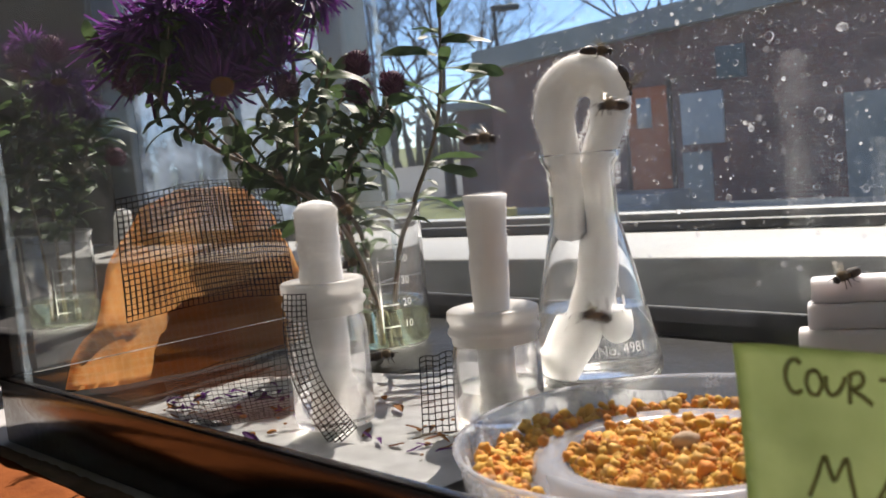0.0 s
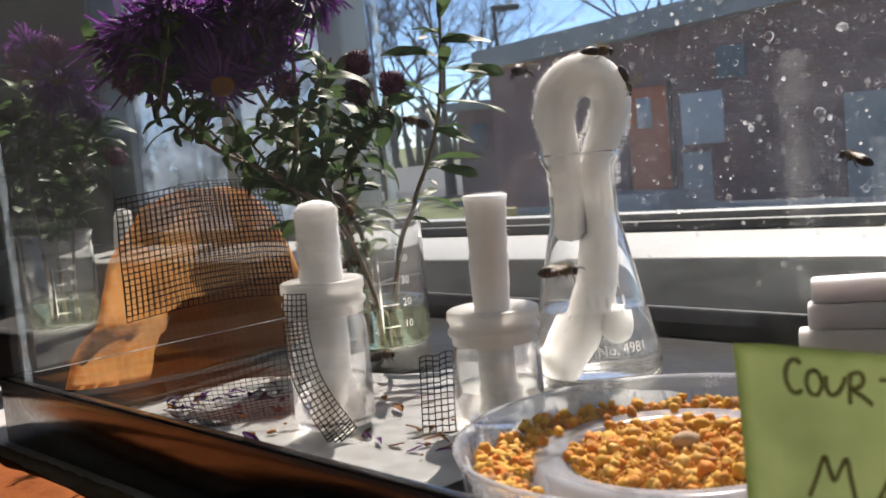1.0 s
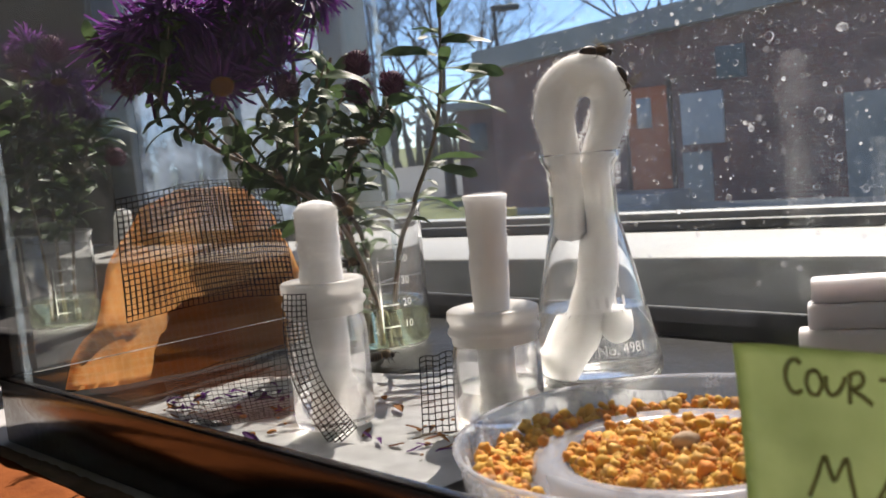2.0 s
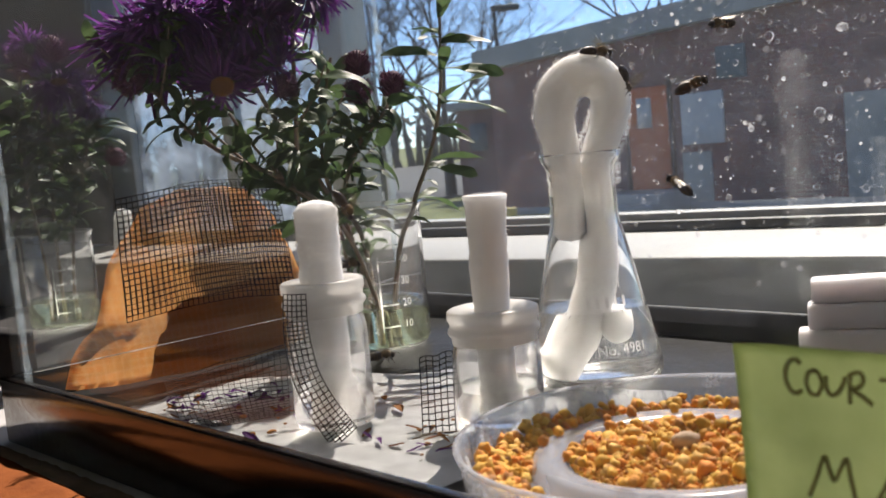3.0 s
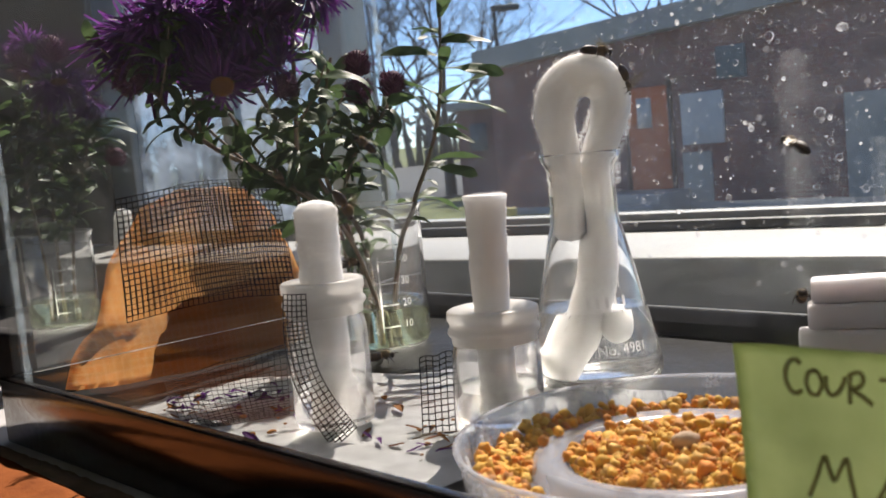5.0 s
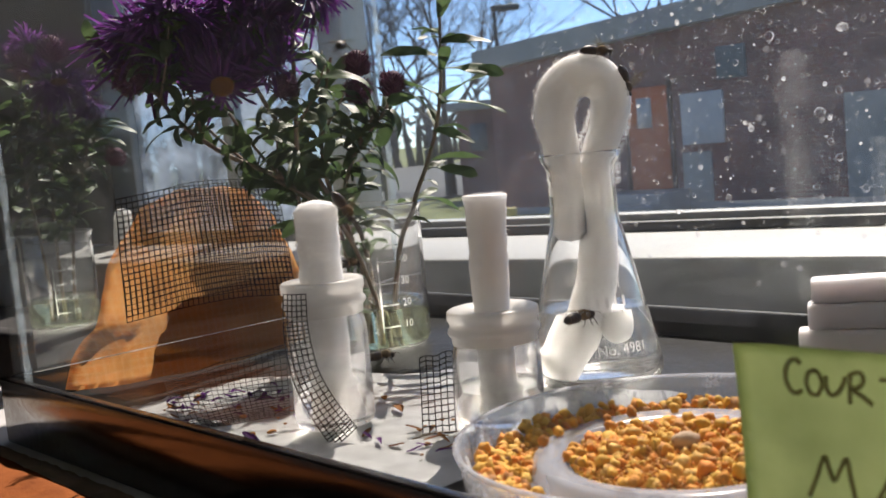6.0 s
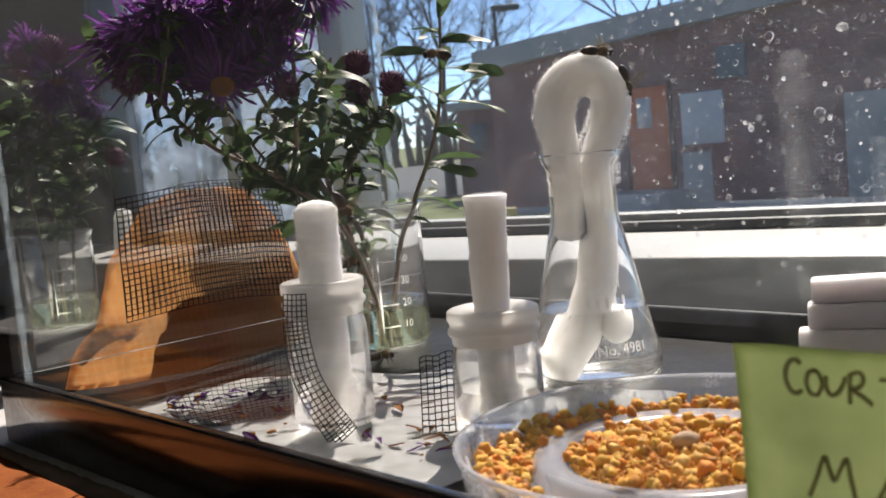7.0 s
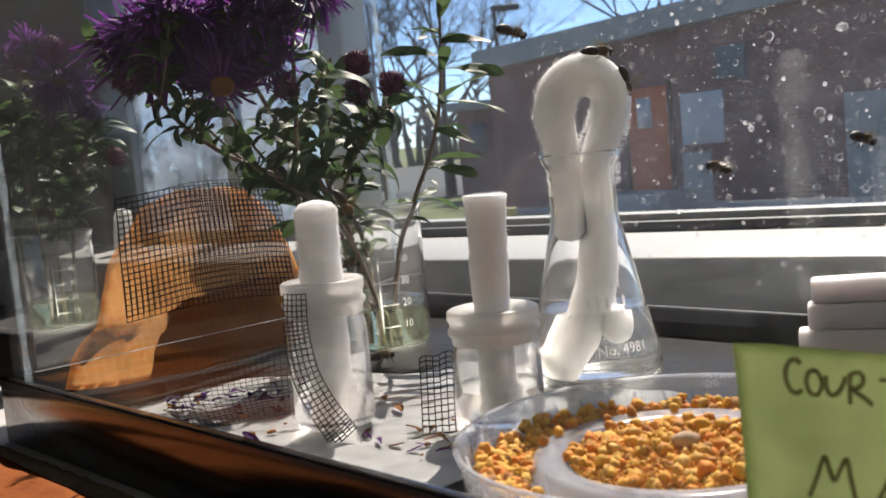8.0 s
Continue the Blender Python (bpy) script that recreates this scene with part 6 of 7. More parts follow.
# ---- what moves ----
def motions():
    walk(bees[0], [
        (0.00, pose(0.0398, 0.2970, 0.0279, 0, -13, 208)),
        (0.10, pose(0.0208, 0.2660, 0.0341, 0, -20, 156)),
        (0.20, pose(0.0087, 0.2660, 0.0470, 0, -29, 156)),
        (0.30, pose(0.0025, 0.2660, 0.0500, 0, -36, 208)),
        (0.40, pose(0.0087, 0.2660, 0.0514, 0, -12, 288)),
        (0.48, pose(0.0181, 0.2660, 0.0524, 0, -5, 336)),
        (0.50, pose(0.0189, 0.2660, 0.0524, 0, -5, 336)),
        (0.52, pose(0.0202, 0.2682, 0.0520, 0, -5, 336)),
        (0.60, pose(0.0374, 0.2970, 0.0464, 0, -1, 388)),
        (0.70, pose(0.0362, 0.2970, 0.0438, 0, -23, 468)),
        (0.80, pose(0.0237, 0.2970, 0.0545, 0, -25, 516)),
        (0.90, pose(0.0256, 0.2970, 0.0507, 0, 0, 436)),
        (0.98, pose(0.0296, 0.2682, 0.0458, 0, 3, 356)),
        (1.00, pose(0.0299, 0.2660, 0.0454, 0, 3, 356)),
        (1.02, pose(0.0334, 0.2705, 0.0439, 0, 3, 356)),
        (1.10, pose(0.0801, 0.3300, 0.0238, 0, -3, 336)),
        (1.20, pose(0.0841, 0.3300, 0.0314, 0, -36, 388)),
        (1.30, pose(0.0861, 0.3300, 0.0473, 0, -36, 336)),
        (1.40, pose(0.0861, 0.3300, 0.0519, 0, -36, 336)),
        (1.48, pose(0.0869, 0.3300, 0.0589, 0, -36, 256)),
        (1.50, pose(0.0870, 0.3300, 0.0595, 0, -36, 256)),
        (1.52, pose(0.0867, 0.3300, 0.0608, 0, -36, 256)),
        (1.60, pose(0.0834, 0.3300, 0.0777, 0, -36, 176)),
        (1.70, pose(0.0824, 0.3300, 0.0973, 0, -36, 156)),
        (1.90, pose(0.0834, 0.3300, 0.1302, 0, -28, 76)),
        (2.30, pose(0.1239, 0.3215, 0.1330, 0, 11, -4)),
        (3.00, pose(0.1450, 0.2956, 0.0741, 0, 20, 28)),
        (6.50, pose(0.1460, 0.2945, 0.0397, 0, 20, 108)),
        (7.20, pose(0.1436, 0.2974, 0.0269, 0, 10, 188)),
        (7.30, pose(0.1355, 0.3074, 0.0281, 0, -10, 156)),
        (7.40, pose(0.1136, 0.3300, 0.0302, 0, -11, 156)),
        (7.48, pose(0.0821, 0.3300, 0.0340, 0, -14, 208)),
        (7.50, pose(0.0798, 0.3300, 0.0343, 0, -14, 208)),
        (7.52, pose(0.0779, 0.3277, 0.0350, 0, -14, 208)),
        (7.60, pose(0.0529, 0.2970, 0.0444, 0, -11, 156)),
        (7.70, pose(0.0609, 0.3300, 0.0362, 0, 8, 76)),
        (7.80, pose(0.0900, 0.3300, 0.0136, 0, 1, 28)),
        (7.90, pose(0.1239, 0.3215, 0.0149, 0, -10, -24)),
        (8.00, pose(0.1382, 0.3040, 0.0167, 0, -10, -24)),
    ])
    walk(bees[1], [
        (0.00, pose(0.0148, 0.3050, 0.0798, 0, 4, -28)),
        (0.10, pose(0.0174, 0.3050, 0.0786, 0, 1, 24)),
        (0.20, pose(0.0192, 0.3050, 0.0785, 0, 20, 24)),
        (0.30, pose(0.0188, 0.3050, 0.0745, 0, 20, -28)),
        (0.40, pose(0.0220, 0.3050, 0.0695, 0, 7, 24)),
        (0.48, pose(0.0231, 0.2976, 0.0692, 0, 20, -56)),
        (0.50, pose(0.0231, 0.2970, 0.0692, 0, 20, -56)),
        (0.52, pose(0.0229, 0.2976, 0.0689, 0, 20, -56)),
        (0.60, pose(0.0202, 0.3050, 0.0655, 0, -10, -136)),
        (0.70, pose(0.0126, 0.3050, 0.0703, 0, -28, -156)),
        (0.80, pose(0.0053, 0.3050, 0.0779, 0, -16, -156)),
        (0.90, pose(0.0002, 0.3475, 0.0831, 0, -13, -208)),
        (0.98, pose(-0.0060, 0.3647, 0.0877, 0, -15, -156)),
        (1.00, pose(-0.0065, 0.3660, 0.0881, 0, -15, -156)),
        (1.02, pose(-0.0069, 0.3667, 0.0883, 0, -15, -156)),
        (1.20, pose(-0.0190, 0.3850, 0.0942, 0, -20, -208)),
        (1.48, pose(-0.0273, 0.3850, 0.1009, 0, -11, -208)),
        (1.50, pose(-0.0275, 0.3850, 0.1011, 0, -11, -208)),
        (1.52, pose(-0.0278, 0.3850, 0.1007, 0, -11, -208)),
        (1.60, pose(-0.0319, 0.3850, 0.0955, 0, 20, -288)),
        (2.00, pose(-0.0252, 0.3850, 0.0828, 0, 7, -336)),
        (2.40, pose(-0.0054, 0.3600, 0.0752, 0, -4, -388)),
        (2.70, pose(0.0127, 0.3050, 0.0711, 0, -7, -388)),
        (2.80, pose(0.0196, 0.3050, 0.0730, 0, -24, -336)),
        (2.90, pose(0.0372, 0.2970, 0.0868, 0, -16, -336)),
        (2.98, pose(0.0730, 0.3044, 0.0896, 0, -15, -388)),
        (3.00, pose(0.0757, 0.3050, 0.0898, 0, -15, -388)),
        (3.02, pose(0.0768, 0.3050, 0.0906, 0, -15, -388)),
        (3.10, pose(0.0910, 0.3050, 0.1014, 0, -34, -336)),
        (3.20, pose(0.0891, 0.3050, 0.1066, 0, -13, -336)),
        (3.30, pose(0.0975, 0.3050, 0.1025, 0, 15, -256)),
        (3.40, pose(0.0719, 0.3050, 0.0888, 0, 0, -176)),
        (3.48, pose(0.0424, 0.2976, 0.0860, 0, 4, -156)),
        (3.50, pose(0.0402, 0.2970, 0.0858, 0, 4, -156)),
        (3.52, pose(0.0401, 0.2970, 0.0849, 0, 4, -156)),
        (3.60, pose(0.0384, 0.2970, 0.0735, 0, 20, -76)),
        (3.70, pose(0.0505, 0.2970, 0.0697, 0, -3, 4)),
        (3.80, pose(0.0672, 0.3050, 0.0684, 0, -5, 24)),
        (3.90, pose(0.0613, 0.3050, 0.0685, 0, -36, -28)),
        (3.98, pose(0.0689, 0.3050, 0.0728, 0, -26, 24)),
        (4.00, pose(0.0695, 0.3050, 0.0732, 0, -26, 24)),
        (4.02, pose(0.0702, 0.3050, 0.0738, 0, -26, 24)),
        (4.10, pose(0.0793, 0.3050, 0.0818, 0, -15, 24)),
        (4.20, pose(0.1048, 0.3050, 0.0821, 0, 3, -28)),
        (4.30, pose(0.1155, 0.3050, 0.0676, 0, 20, 24)),
        (4.40, pose(0.1225, 0.3050, 0.0494, 0, 16, 24)),
        (4.50, pose(0.1381, 0.3042, 0.0429, 0, -4, -28)),
        (4.60, pose(0.1257, 0.3050, 0.0489, 0, -18, -108)),
        (4.70, pose(0.0949, 0.3050, 0.0580, 0, -29, -156)),
        (5.00, pose(0.1012, 0.3050, 0.0706, 0, -23, -236)),
        (5.50, pose(0.1393, 0.3027, 0.0828, 0, -22, -316)),
        (6.00, pose(0.1457, 0.2949, 0.0955, 0, -30, -236)),
        (6.20, pose(0.1191, 0.3050, 0.1022, 0, -9, -156)),
        (6.30, pose(0.0880, 0.3050, 0.0971, 0, -18, -208)),
        (6.40, pose(0.0695, 0.3050, 0.1209, 0, -27, -156)),
        (6.60, pose(0.0509, 0.3050, 0.1257, 0, 2, -208)),
        (6.80, pose(0.0503, 0.3050, 0.1137, 0, 20, -288)),
        (6.90, pose(0.0534, 0.3050, 0.1134, 0, -26, -368)),
        (7.00, pose(0.0651, 0.3050, 0.1244, 0, -13, -336)),
        (7.20, pose(0.0932, 0.3050, 0.1202, 0, 10, -388)),
        (7.30, pose(0.0991, 0.3050, 0.1002, 0, 20, -468)),
        (7.40, pose(0.0808, 0.3050, 0.0716, 0, 19, -516)),
        (7.48, pose(0.0806, 0.3050, 0.0746, 0, -10, -436)),
        (7.50, pose(0.0805, 0.3050, 0.0748, 0, -10, -436)),
        (7.52, pose(0.0817, 0.3050, 0.0747, 0, -10, -436)),
        (7.60, pose(0.0963, 0.3050, 0.0728, 0, 0, -356)),
        (7.70, pose(0.1003, 0.3050, 0.0689, 0, -15, -336)),
        (7.80, pose(0.1144, 0.3050, 0.0773, 0, -18, -388)),
        (7.90, pose(0.1393, 0.3027, 0.0828, 0, -13, -336)),
        (8.00, pose(0.1472, 0.2930, 0.0830, 0, -9, -336)),
    ])
    walk(bees[2], [
        (0.00, pose(0.0491, 0.2970, 0.0857, 0, 1, 208)),
        (0.10, pose(0.0416, 0.2970, 0.0833, 0, 2, 156)),
        (0.20, pose(0.0354, 0.2970, 0.0809, 0, 8, 76)),
        (0.30, pose(0.0689, 0.3350, 0.0541, 0, 10, 28)),
        (0.40, pose(0.0857, 0.3350, 0.0353, 0, 20, -24)),
        (0.48, pose(0.0875, 0.3350, 0.0266, 0, 20, -24)),
        (0.50, pose(0.0876, 0.3350, 0.0260, 0, 20, -24)),
        (0.52, pose(0.0878, 0.3350, 0.0254, 0, 20, -24)),
        (0.60, pose(0.0901, 0.3350, 0.0185, 0, 14, 28)),
        (0.70, pose(0.0943, 0.3350, 0.0195, 0, 0, -24)),
        (0.80, pose(0.1111, 0.3350, 0.0124, 0, 1, -24)),
        (0.90, pose(0.1259, 0.3190, 0.0085, 0, -7, 28)),
        (1.10, pose(0.1421, 0.2992, 0.0106, 0, -16, -24)),
        (4.00, pose(0.1453, 0.2953, 0.0174, 0, -31, -24)),
        (6.80, pose(0.1432, 0.2979, 0.0123, 0, 5, -104)),
        (6.98, pose(0.1330, 0.3104, 0.0078, 0, -2, -184)),
        (7.00, pose(0.1326, 0.3109, 0.0077, 0, -2, -184)),
        (7.02, pose(0.1306, 0.3126, 0.0071, 0, -2, -184)),
        (7.10, pose(0.1031, 0.3350, 0.0004, 0, -8, -204)),
        (7.20, pose(0.0694, 0.3350, 0.0083, 0, -16, -152)),
        (7.30, pose(0.0446, 0.2970, 0.0202, 0, -15, -204)),
        (7.40, pose(0.0474, 0.2970, 0.0193, 0, -4, -284)),
        (7.48, pose(0.0516, 0.2970, 0.0192, 0, -15, -332)),
        (7.50, pose(0.0519, 0.2970, 0.0192, 0, -15, -332)),
        (7.52, pose(0.0519, 0.2970, 0.0193, 0, -15, -332)),
        (7.60, pose(0.0528, 0.2970, 0.0207, 0, -2, -384)),
        (7.70, pose(0.0743, 0.3350, 0.0106, 0, 2, -384)),
        (7.80, pose(0.0942, 0.3350, 0.0013, 0, 1, -332)),
        (7.90, pose(0.1147, 0.3326, -0.0020, 0, -8, -384)),
        (7.98, pose(0.1332, 0.3102, 0.0009, 0, -11, -384)),
        (8.00, pose(0.1346, 0.3085, 0.0012, 0, -11, -384)),
    ])
    walk(bees[3], [
        (0.00, pose(0.1475, 0.2926, 0.0921, 0, 2, 152)),
        (0.30, pose(0.1455, 0.2950, 0.0910, 0, -1, 152)),
        (0.40, pose(0.1395, 0.3024, 0.0890, 0, -4, 204)),
        (0.48, pose(0.1216, 0.3141, 0.0867, 0, -4, 204)),
        (0.50, pose(0.1202, 0.3150, 0.0866, 0, -4, 204)),
        (0.52, pose(0.1165, 0.3150, 0.0860, 0, -4, 204)),
        (0.60, pose(0.0661, 0.3150, 0.0791, 0, -10, 152)),
        (0.70, pose(0.0350, 0.2970, 0.0920, 0, -17, 204)),
        (0.80, pose(0.0365, 0.2970, 0.0900, 0, -11, 204)),
        (0.90, pose(0.0260, 0.3150, 0.0937, 0, -26, 152)),
        (0.98, pose(0.0260, 0.2983, 0.0973, 0, 0, 72)),
        (1.00, pose(0.0260, 0.2970, 0.0976, 0, 0, 72)),
        (1.02, pose(0.0261, 0.2970, 0.0969, 0, 0, 72)),
        (1.10, pose(0.0280, 0.2970, 0.0885, 0, 20, 24)),
        (1.20, pose(0.0335, 0.2970, 0.0802, 0, 0, -28)),
        (1.30, pose(0.0765, 0.3150, 0.0735, 0, -3, 24)),
        (1.40, pose(0.1081, 0.3150, 0.0666, 0, 0, 24)),
        (1.48, pose(0.1186, 0.3150, 0.0610, 0, 1, -28)),
        (1.50, pose(0.1194, 0.3150, 0.0606, 0, 1, -28)),
        (1.52, pose(0.1207, 0.3142, 0.0602, 0, 1, -28)),
        (1.60, pose(0.1385, 0.3037, 0.0558, 0, -6, 24)),
        (2.00, pose(0.1484, 0.2915, 0.0584, 0, -36, -56)),
        (5.00, pose(0.1367, 0.3059, 0.1256, 0, -27, -136)),
        (7.00, pose(0.0438, 0.3150, 0.1392, 0, -11, -156)),
        (7.70, pose(0.0160, 0.3150, 0.1371, 0, 3, -156)),
        (7.80, pose(0.0185, 0.3150, 0.1289, 0, 20, -76)),
        (7.90, pose(0.0233, 0.3150, 0.1188, 0, 20, 4)),
        (7.98, pose(0.0270, 0.3150, 0.1099, 0, 20, 24)),
        (8.00, pose(0.0273, 0.3150, 0.1092, 0, 20, 24)),
    ])
    walk(bees[4], [
        (0.00, pose(0.1462, 0.2943, 0.0460, 0, -8, 208)),
        (0.70, pose(0.1452, 0.2955, 0.0460, 0, -27, 156)),
        (0.90, pose(0.1394, 0.3025, 0.0542, 0, -22, 208)),
        (0.98, pose(0.1251, 0.3200, 0.0635, 0, -20, 156)),
        (1.00, pose(0.1241, 0.3213, 0.0642, 0, -20, 156)),
        (1.02, pose(0.1218, 0.3216, 0.0652, 0, -20, 156)),
        (1.10, pose(0.0914, 0.3250, 0.0784, 0, -24, 156)),
        (1.20, pose(0.0715, 0.3250, 0.0980, 0, -36, 208)),
        (1.30, pose(0.0854, 0.3250, 0.0899, 0, -13, 288)),
        (1.40, pose(0.0954, 0.3250, 0.1024, 0, -36, 336)),
        (1.50, pose(0.1011, 0.3250, 0.1243, 0, -32, 388)),
        (1.80, pose(0.1201, 0.3250, 0.1308, 0, -18, 388)),
        (2.60, pose(0.1115, 0.3250, 0.1283, 0, 7, 468)),
        (2.90, pose(0.0938, 0.3250, 0.1151, 0, 13, 516)),
        (2.98, pose(0.0885, 0.3250, 0.1078, 0, 4, 568)),
        (3.00, pose(0.0881, 0.3250, 0.1073, 0, 4, 568)),
        (3.02, pose(0.0874, 0.3250, 0.1073, 0, 4, 568)),
        (3.10, pose(0.0780, 0.3250, 0.1078, 0, -16, 516)),
        (3.20, pose(0.0603, 0.3250, 0.1156, 0, -13, 516)),
        (3.30, pose(0.0406, 0.3250, 0.1148, 0, -3, 568)),
        (3.40, pose(0.0256, 0.3250, 0.1099, 0, -2, 516)),
        (3.48, pose(-0.0087, 0.3762, 0.0991, 0, -7, 516)),
        (3.50, pose(-0.0113, 0.3800, 0.0983, 0, -7, 516)),
        (3.52, pose(-0.0115, 0.3804, 0.0989, 0, -7, 516)),
        (3.60, pose(-0.0136, 0.3850, 0.1077, 0, -36, 568)),
        (3.80, pose(-0.0138, 0.3850, 0.1168, 0, 20, 516)),
        (3.90, pose(-0.0144, 0.3850, 0.0998, 0, 20, 568)),
        (3.98, pose(-0.0153, 0.3850, 0.0812, 0, 20, 516)),
        (4.00, pose(-0.0154, 0.3850, 0.0798, 0, 20, 516)),
        (4.02, pose(-0.0154, 0.3848, 0.0784, 0, 20, 516)),
        (4.20, pose(-0.0174, 0.3800, 0.0378, 0, 20, 568)),
        (4.30, pose(-0.0165, 0.3735, 0.0182, 0, -7, 648)),
        (4.40, pose(0.0129, 0.2660, 0.0322, 0, -13, 696)),
        (4.48, pose(0.0185, 0.2660, 0.0371, 0, -7, 748)),
        (4.50, pose(0.0189, 0.2660, 0.0374, 0, -7, 748)),
        (4.52, pose(0.0231, 0.2701, 0.0369, 0, -7, 748)),
        (4.60, pose(0.0788, 0.3250, 0.0306, 0, -2, 696)),
        (4.70, pose(0.1019, 0.3250, 0.0149, 0, -1, 696)),
        (5.00, pose(0.1083, 0.3250, 0.0232, 0, -22, 616)),
        (5.40, pose(0.0495, 0.2970, 0.0457, 0, -13, 568)),
        (5.80, pose(-0.0021, 0.2660, 0.0436, 0, -4, 516)),
        (5.90, pose(0.0123, 0.2660, 0.0395, 0, 1, 436)),
        (5.98, pose(0.0359, 0.2948, 0.0289, 0, 0, 388)),
        (6.00, pose(0.0376, 0.2970, 0.0281, 0, 0, 388)),
        (6.02, pose(0.0382, 0.2970, 0.0279, 0, 0, 388)),
        (6.10, pose(0.0465, 0.2970, 0.0255, 0, 1, 336)),
        (6.20, pose(0.0793, 0.3250, 0.0116, 0, -8, 336)),
        (6.30, pose(0.0773, 0.3250, 0.0248, 0, -36, 256)),
        (6.40, pose(0.0701, 0.3250, 0.0334, 0, -31, 336)),
        (6.48, pose(0.0983, 0.3250, 0.0476, 0, -18, 336)),
        (6.50, pose(0.1004, 0.3250, 0.0487, 0, -18, 336)),
        (6.52, pose(0.1029, 0.3237, 0.0494, 0, -18, 336)),
        (6.60, pose(0.1365, 0.3061, 0.0592, 0, -21, 388)),
        (6.80, pose(0.1450, 0.2956, 0.0741, 0, -36, 336)),
        (7.10, pose(0.1450, 0.2957, 0.1048, 0, -33, 256)),
        (7.30, pose(0.1292, 0.3151, 0.1043, 0, -2, 176)),
        (7.40, pose(0.1178, 0.3250, 0.0965, 0, 5, 156)),
        (7.48, pose(0.1219, 0.3237, 0.0986, 0, 18, 76)),
        (7.50, pose(0.1222, 0.3236, 0.0988, 0, 18, 76)),
        (7.52, pose(0.1223, 0.3235, 0.0981, 0, 18, 76)),
        (7.60, pose(0.1233, 0.3222, 0.0887, 0, 20, -4)),
        (7.70, pose(0.1240, 0.3214, 0.0770, 0, -19, -24)),
        (7.80, pose(0.1294, 0.3148, 0.0925, 0, -36, 28)),
        (7.90, pose(0.1275, 0.3171, 0.0855, 0, 20, 108)),
        (7.98, pose(0.1276, 0.3170, 0.0701, 0, 20, 28)),
        (8.00, pose(0.1276, 0.3170, 0.0689, 0, 20, 28)),
    ])
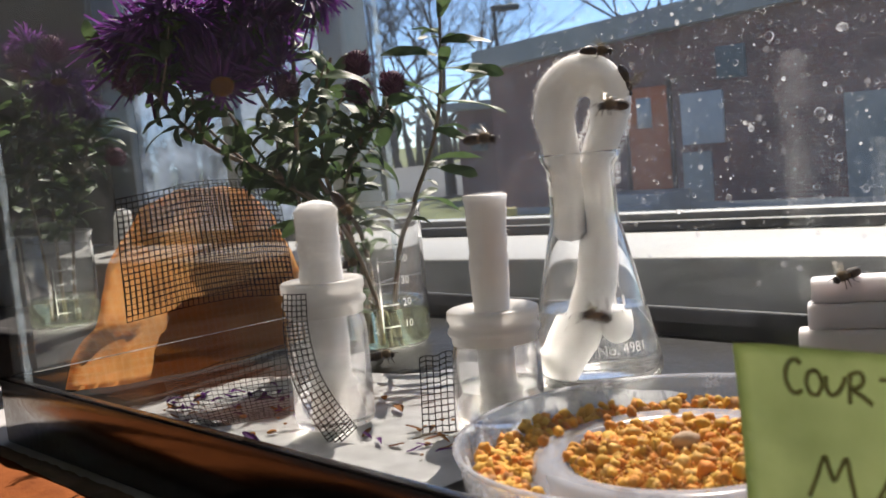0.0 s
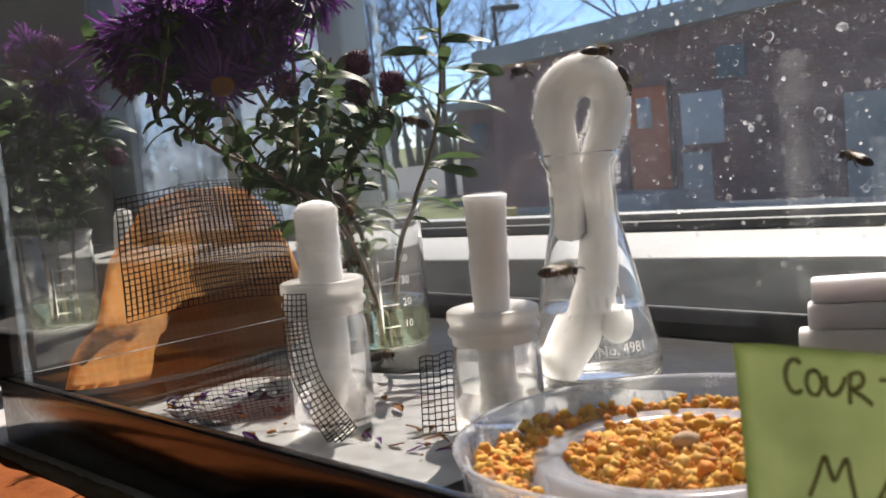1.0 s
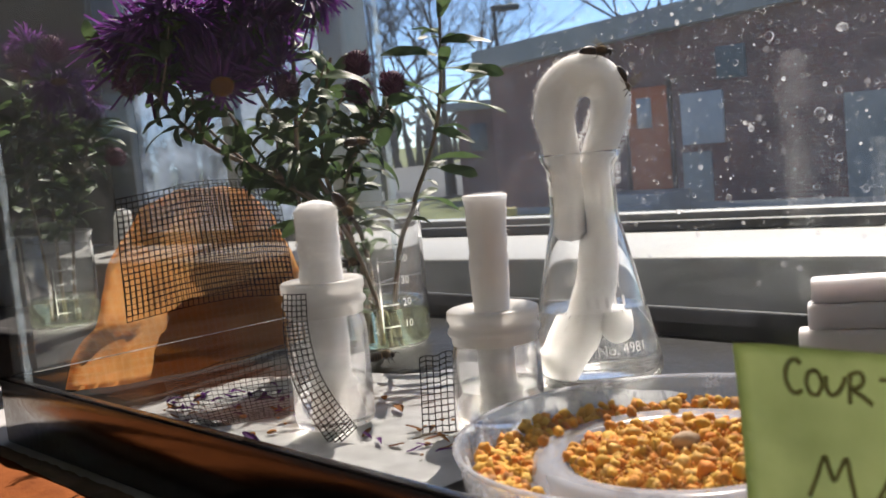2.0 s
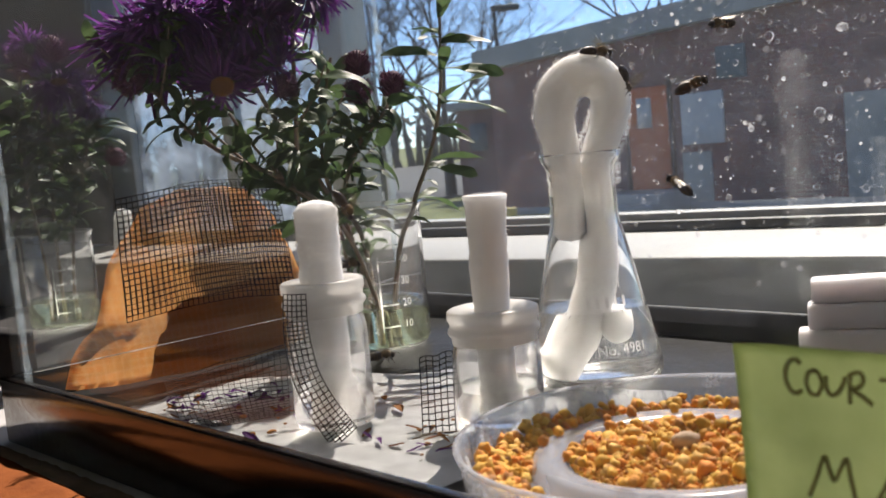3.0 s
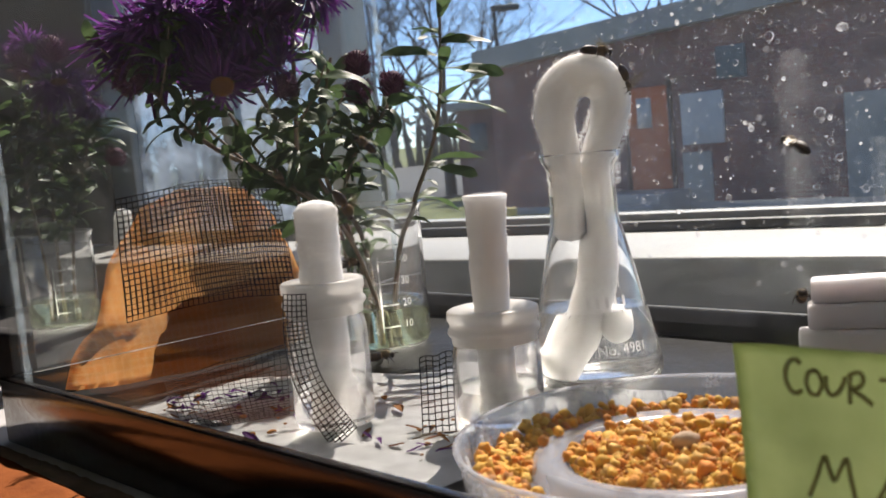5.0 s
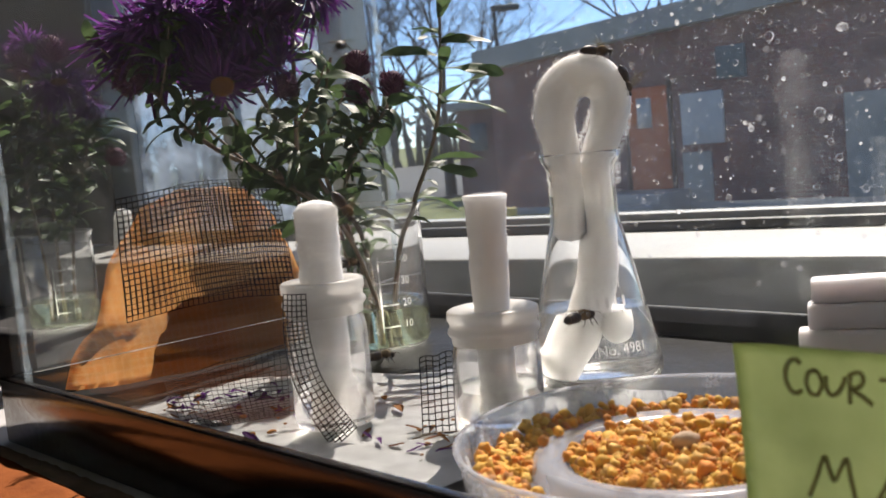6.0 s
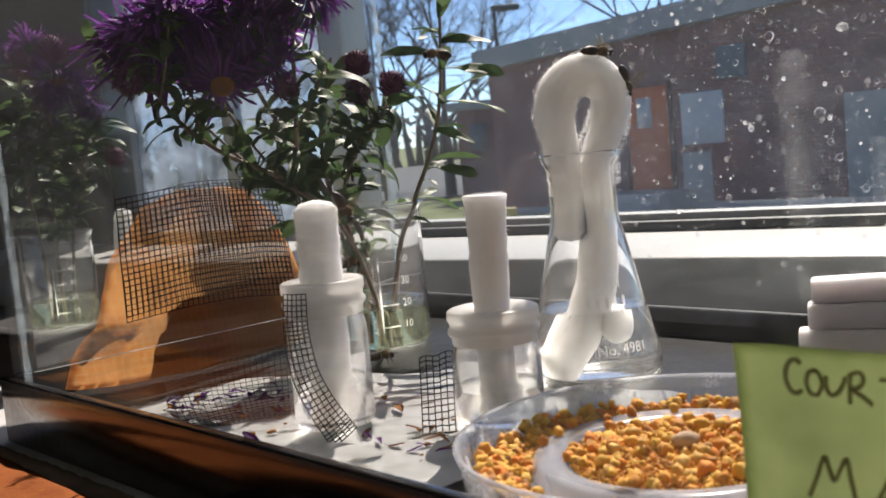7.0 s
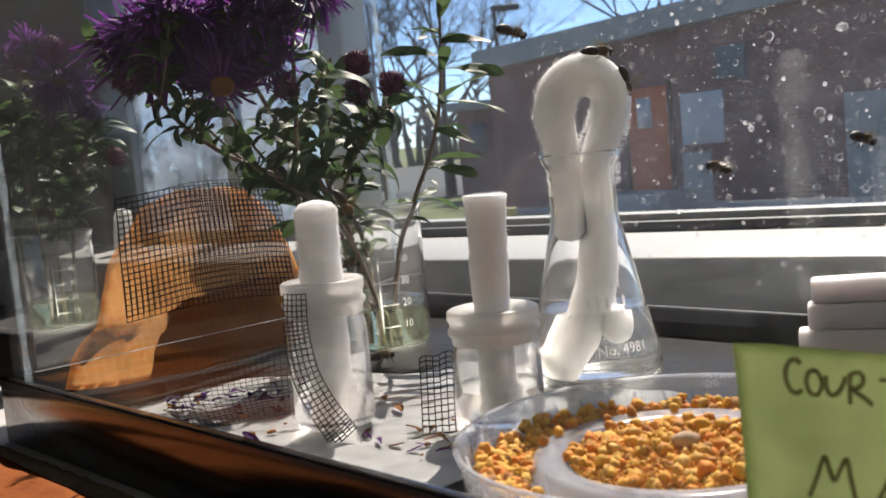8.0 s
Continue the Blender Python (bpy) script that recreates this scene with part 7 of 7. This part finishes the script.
    walk(bees[5], [
        (0.00, pose(0.1172, 0.3150, 0.0290, 0, 14, 202)),
        (0.60, pose(0.1172, 0.3150, 0.0292, 0, 14, 202)),
        (0.70, pose(0.1246, 0.3207, 0.0326, 0, -23, 122)),
        (0.80, pose(0.1220, 0.3239, 0.0349, 0, -23, 42)),
        (0.90, pose(0.1360, 0.3068, 0.0429, 0, -16, -28)),
        (1.10, pose(0.1452, 0.2955, 0.0460, 0, 11, 24)),
        (1.60, pose(0.1438, 0.2971, 0.0333, 0, 4, -56)),
        (2.30, pose(0.1221, 0.3237, 0.0290, 0, -8, -136)),
        (2.70, pose(0.0816, 0.3400, 0.0346, 0, -14, -208)),
        (2.80, pose(0.0770, 0.3400, 0.0393, 0, -36, -156)),
        (2.90, pose(0.0732, 0.3400, 0.0489, 0, -36, -156)),
        (2.98, pose(0.0753, 0.3400, 0.0596, 0, -36, -208)),
        (3.00, pose(0.0755, 0.3400, 0.0604, 0, -36, -208)),
        (3.02, pose(0.0750, 0.3400, 0.0604, 0, -36, -208)),
        (3.10, pose(0.0678, 0.3400, 0.0611, 0, -7, -156)),
        (3.20, pose(0.0150, 0.3400, 0.0576, 0, -7, -156)),
        (3.30, pose(0.0110, 0.3400, 0.0594, 0, -15, -76)),
        (3.40, pose(0.0388, 0.2970, 0.0691, 0, -4, 4)),
        (3.48, pose(0.0521, 0.2970, 0.0529, 0, 9, 24)),
        (3.50, pose(0.0531, 0.2970, 0.0517, 0, 9, 24)),
        (3.52, pose(0.0551, 0.3000, 0.0500, 0, 9, 24)),
        (3.60, pose(0.0809, 0.3400, 0.0274, 0, 3, -28)),
        (3.70, pose(0.0932, 0.3400, 0.0268, 0, -5, 24)),
        (3.80, pose(0.1018, 0.3400, 0.0254, 0, -26, 24)),
        (3.90, pose(0.1067, 0.3400, 0.0368, 0, -36, -28)),
        (3.98, pose(0.1095, 0.3387, 0.0425, 0, -36, 24)),
        (4.00, pose(0.1097, 0.3386, 0.0429, 0, -36, 24)),
        (4.02, pose(0.1095, 0.3387, 0.0428, 0, -36, 24)),
        (4.10, pose(0.1070, 0.3400, 0.0415, 0, 8, -56)),
        (4.20, pose(0.0995, 0.3400, 0.0366, 0, -12, -136)),
        (4.30, pose(0.0780, 0.3400, 0.0459, 0, -16, -156)),
        (4.40, pose(0.0718, 0.3400, 0.0443, 0, -13, -156)),
        (4.48, pose(0.0372, 0.3000, 0.0553, 0, -17, -208)),
        (4.50, pose(0.0346, 0.2970, 0.0561, 0, -17, -208)),
        (4.52, pose(0.0325, 0.3000, 0.0568, 0, -17, -208)),
        (4.60, pose(0.0048, 0.3400, 0.0656, 0, -12, -156)),
        (4.70, pose(-0.0266, 0.3950, 0.0717, 0, -16, -156)),
        (5.00, pose(-0.0258, 0.3950, 0.0829, 0, -36, -156)),
        (5.50, pose(-0.0313, 0.3950, 0.1101, 0, -36, -156)),
        (5.90, pose(-0.0338, 0.3950, 0.1215, 0, -9, -236)),
        (6.10, pose(-0.0147, 0.3950, 0.1105, 0, 0, -316)),
        (6.20, pose(0.0081, 0.3400, 0.1008, 0, -4, -336)),
        (6.30, pose(0.0258, 0.2970, 0.0941, 0, -20, -388)),
        (6.40, pose(0.0340, 0.3400, 0.1123, 0, -19, -468)),
        (6.48, pose(0.0096, 0.3447, 0.1151, 0, -13, -516)),
        (6.50, pose(0.0078, 0.3450, 0.1153, 0, -13, -516)),
        (6.52, pose(0.0069, 0.3468, 0.1157, 0, -13, -516)),
        (6.70, pose(-0.0168, 0.3950, 0.1267, 0, -22, -516)),
        (6.80, pose(0.0032, 0.3600, 0.1238, 0, -5, -596)),
        (6.90, pose(0.0206, 0.3400, 0.1193, 0, 20, -568)),
        (6.98, pose(0.0039, 0.3563, 0.1096, 0, -1, -516)),
        (7.00, pose(0.0026, 0.3575, 0.1089, 0, -1, -516)),
        (7.02, pose(0.0004, 0.3601, 0.1083, 0, -1, -516)),
        (7.10, pose(-0.0299, 0.3950, 0.1014, 0, 6, -516)),
        (7.20, pose(-0.0151, 0.3950, 0.0860, 0, 20, -436)),
        (7.30, pose(-0.0196, 0.3950, 0.0711, 0, 16, -356)),
        (7.40, pose(-0.0096, 0.3780, 0.0666, 0, -7, -336)),
        (7.48, pose(0.0212, 0.3027, 0.0685, 0, -7, -388)),
        (7.50, pose(0.0236, 0.2970, 0.0687, 0, -7, -388)),
        (7.52, pose(0.0268, 0.3000, 0.0682, 0, -7, -388)),
        (7.60, pose(0.0695, 0.3400, 0.0620, 0, -3, -336)),
        (7.70, pose(0.0848, 0.3400, 0.0543, 0, 5, -336)),
        (7.80, pose(0.0953, 0.3400, 0.0498, 0, -24, -388)),
        (7.90, pose(0.0987, 0.3400, 0.0628, 0, -36, -468)),
        (7.98, pose(0.0889, 0.3400, 0.0641, 0, -12, -516)),
        (8.00, pose(0.0882, 0.3400, 0.0642, 0, -12, -516)),
    ])
    # bees that sit and shift a little
    def sit(bee, x, y, z, rx, ry, rz, seed, amount=1.0):
        rnd = random.Random(seed)
        rows = []
        for k in range(17):
            j = lambda s: rnd.uniform(-s, s) * amount
            rows.append((k * 0.5, pose(x + j(0.0003), y, z + j(0.0002), rx + j(3), ry + j(4), rz + j(6))))
        walk(bee, rows)

    sit(bees[6], 0.0548, 0.3350, 0.1030, 0, 10, 8, 1)
    sit(bees[7], 0.0612, 0.3340, 0.0912, 0, 82, 20, 2)
    sit(bees[8], -0.0262, 0.3068, 0.0630, 0, 62, 20, 3)
    sit(bees[9], -0.0345, 0.4080, 0.0375, 0, 0, 5, 4)
    sit(bees[10], -0.0245, 0.3871, 0.0048, 0, 0, 12, 5, 0.4)

    # beating wings of the bees in the air
    for b, start in zip(bees[:6], (0.0, 0.0, 0.0, 0.0, 0.0, 0.62)):
        for w in [c for c in b.children if c.name.startswith("wing")]:
            side = 1 if sum(v.co.y for v in w.data.vertices) > 0 else -1
            hinge = Vector((0.0, side * 0.0014, 0.0013))
            up, down = [Matrix.Translation(hinge) @ pose(0, 0, 0, side * a, 0, 0) @ Matrix.Translation(-hinge) for a in (38, -30)]
            rest = Matrix.Identity(4)
            rows = [(0.0, rest)]
            k = 1
            while k <= 240:
                t = k / 30
                if t > start:
                    rows.append((t, up if k % 2 else down))
                k += 1
            walk(w, rows)


motions()
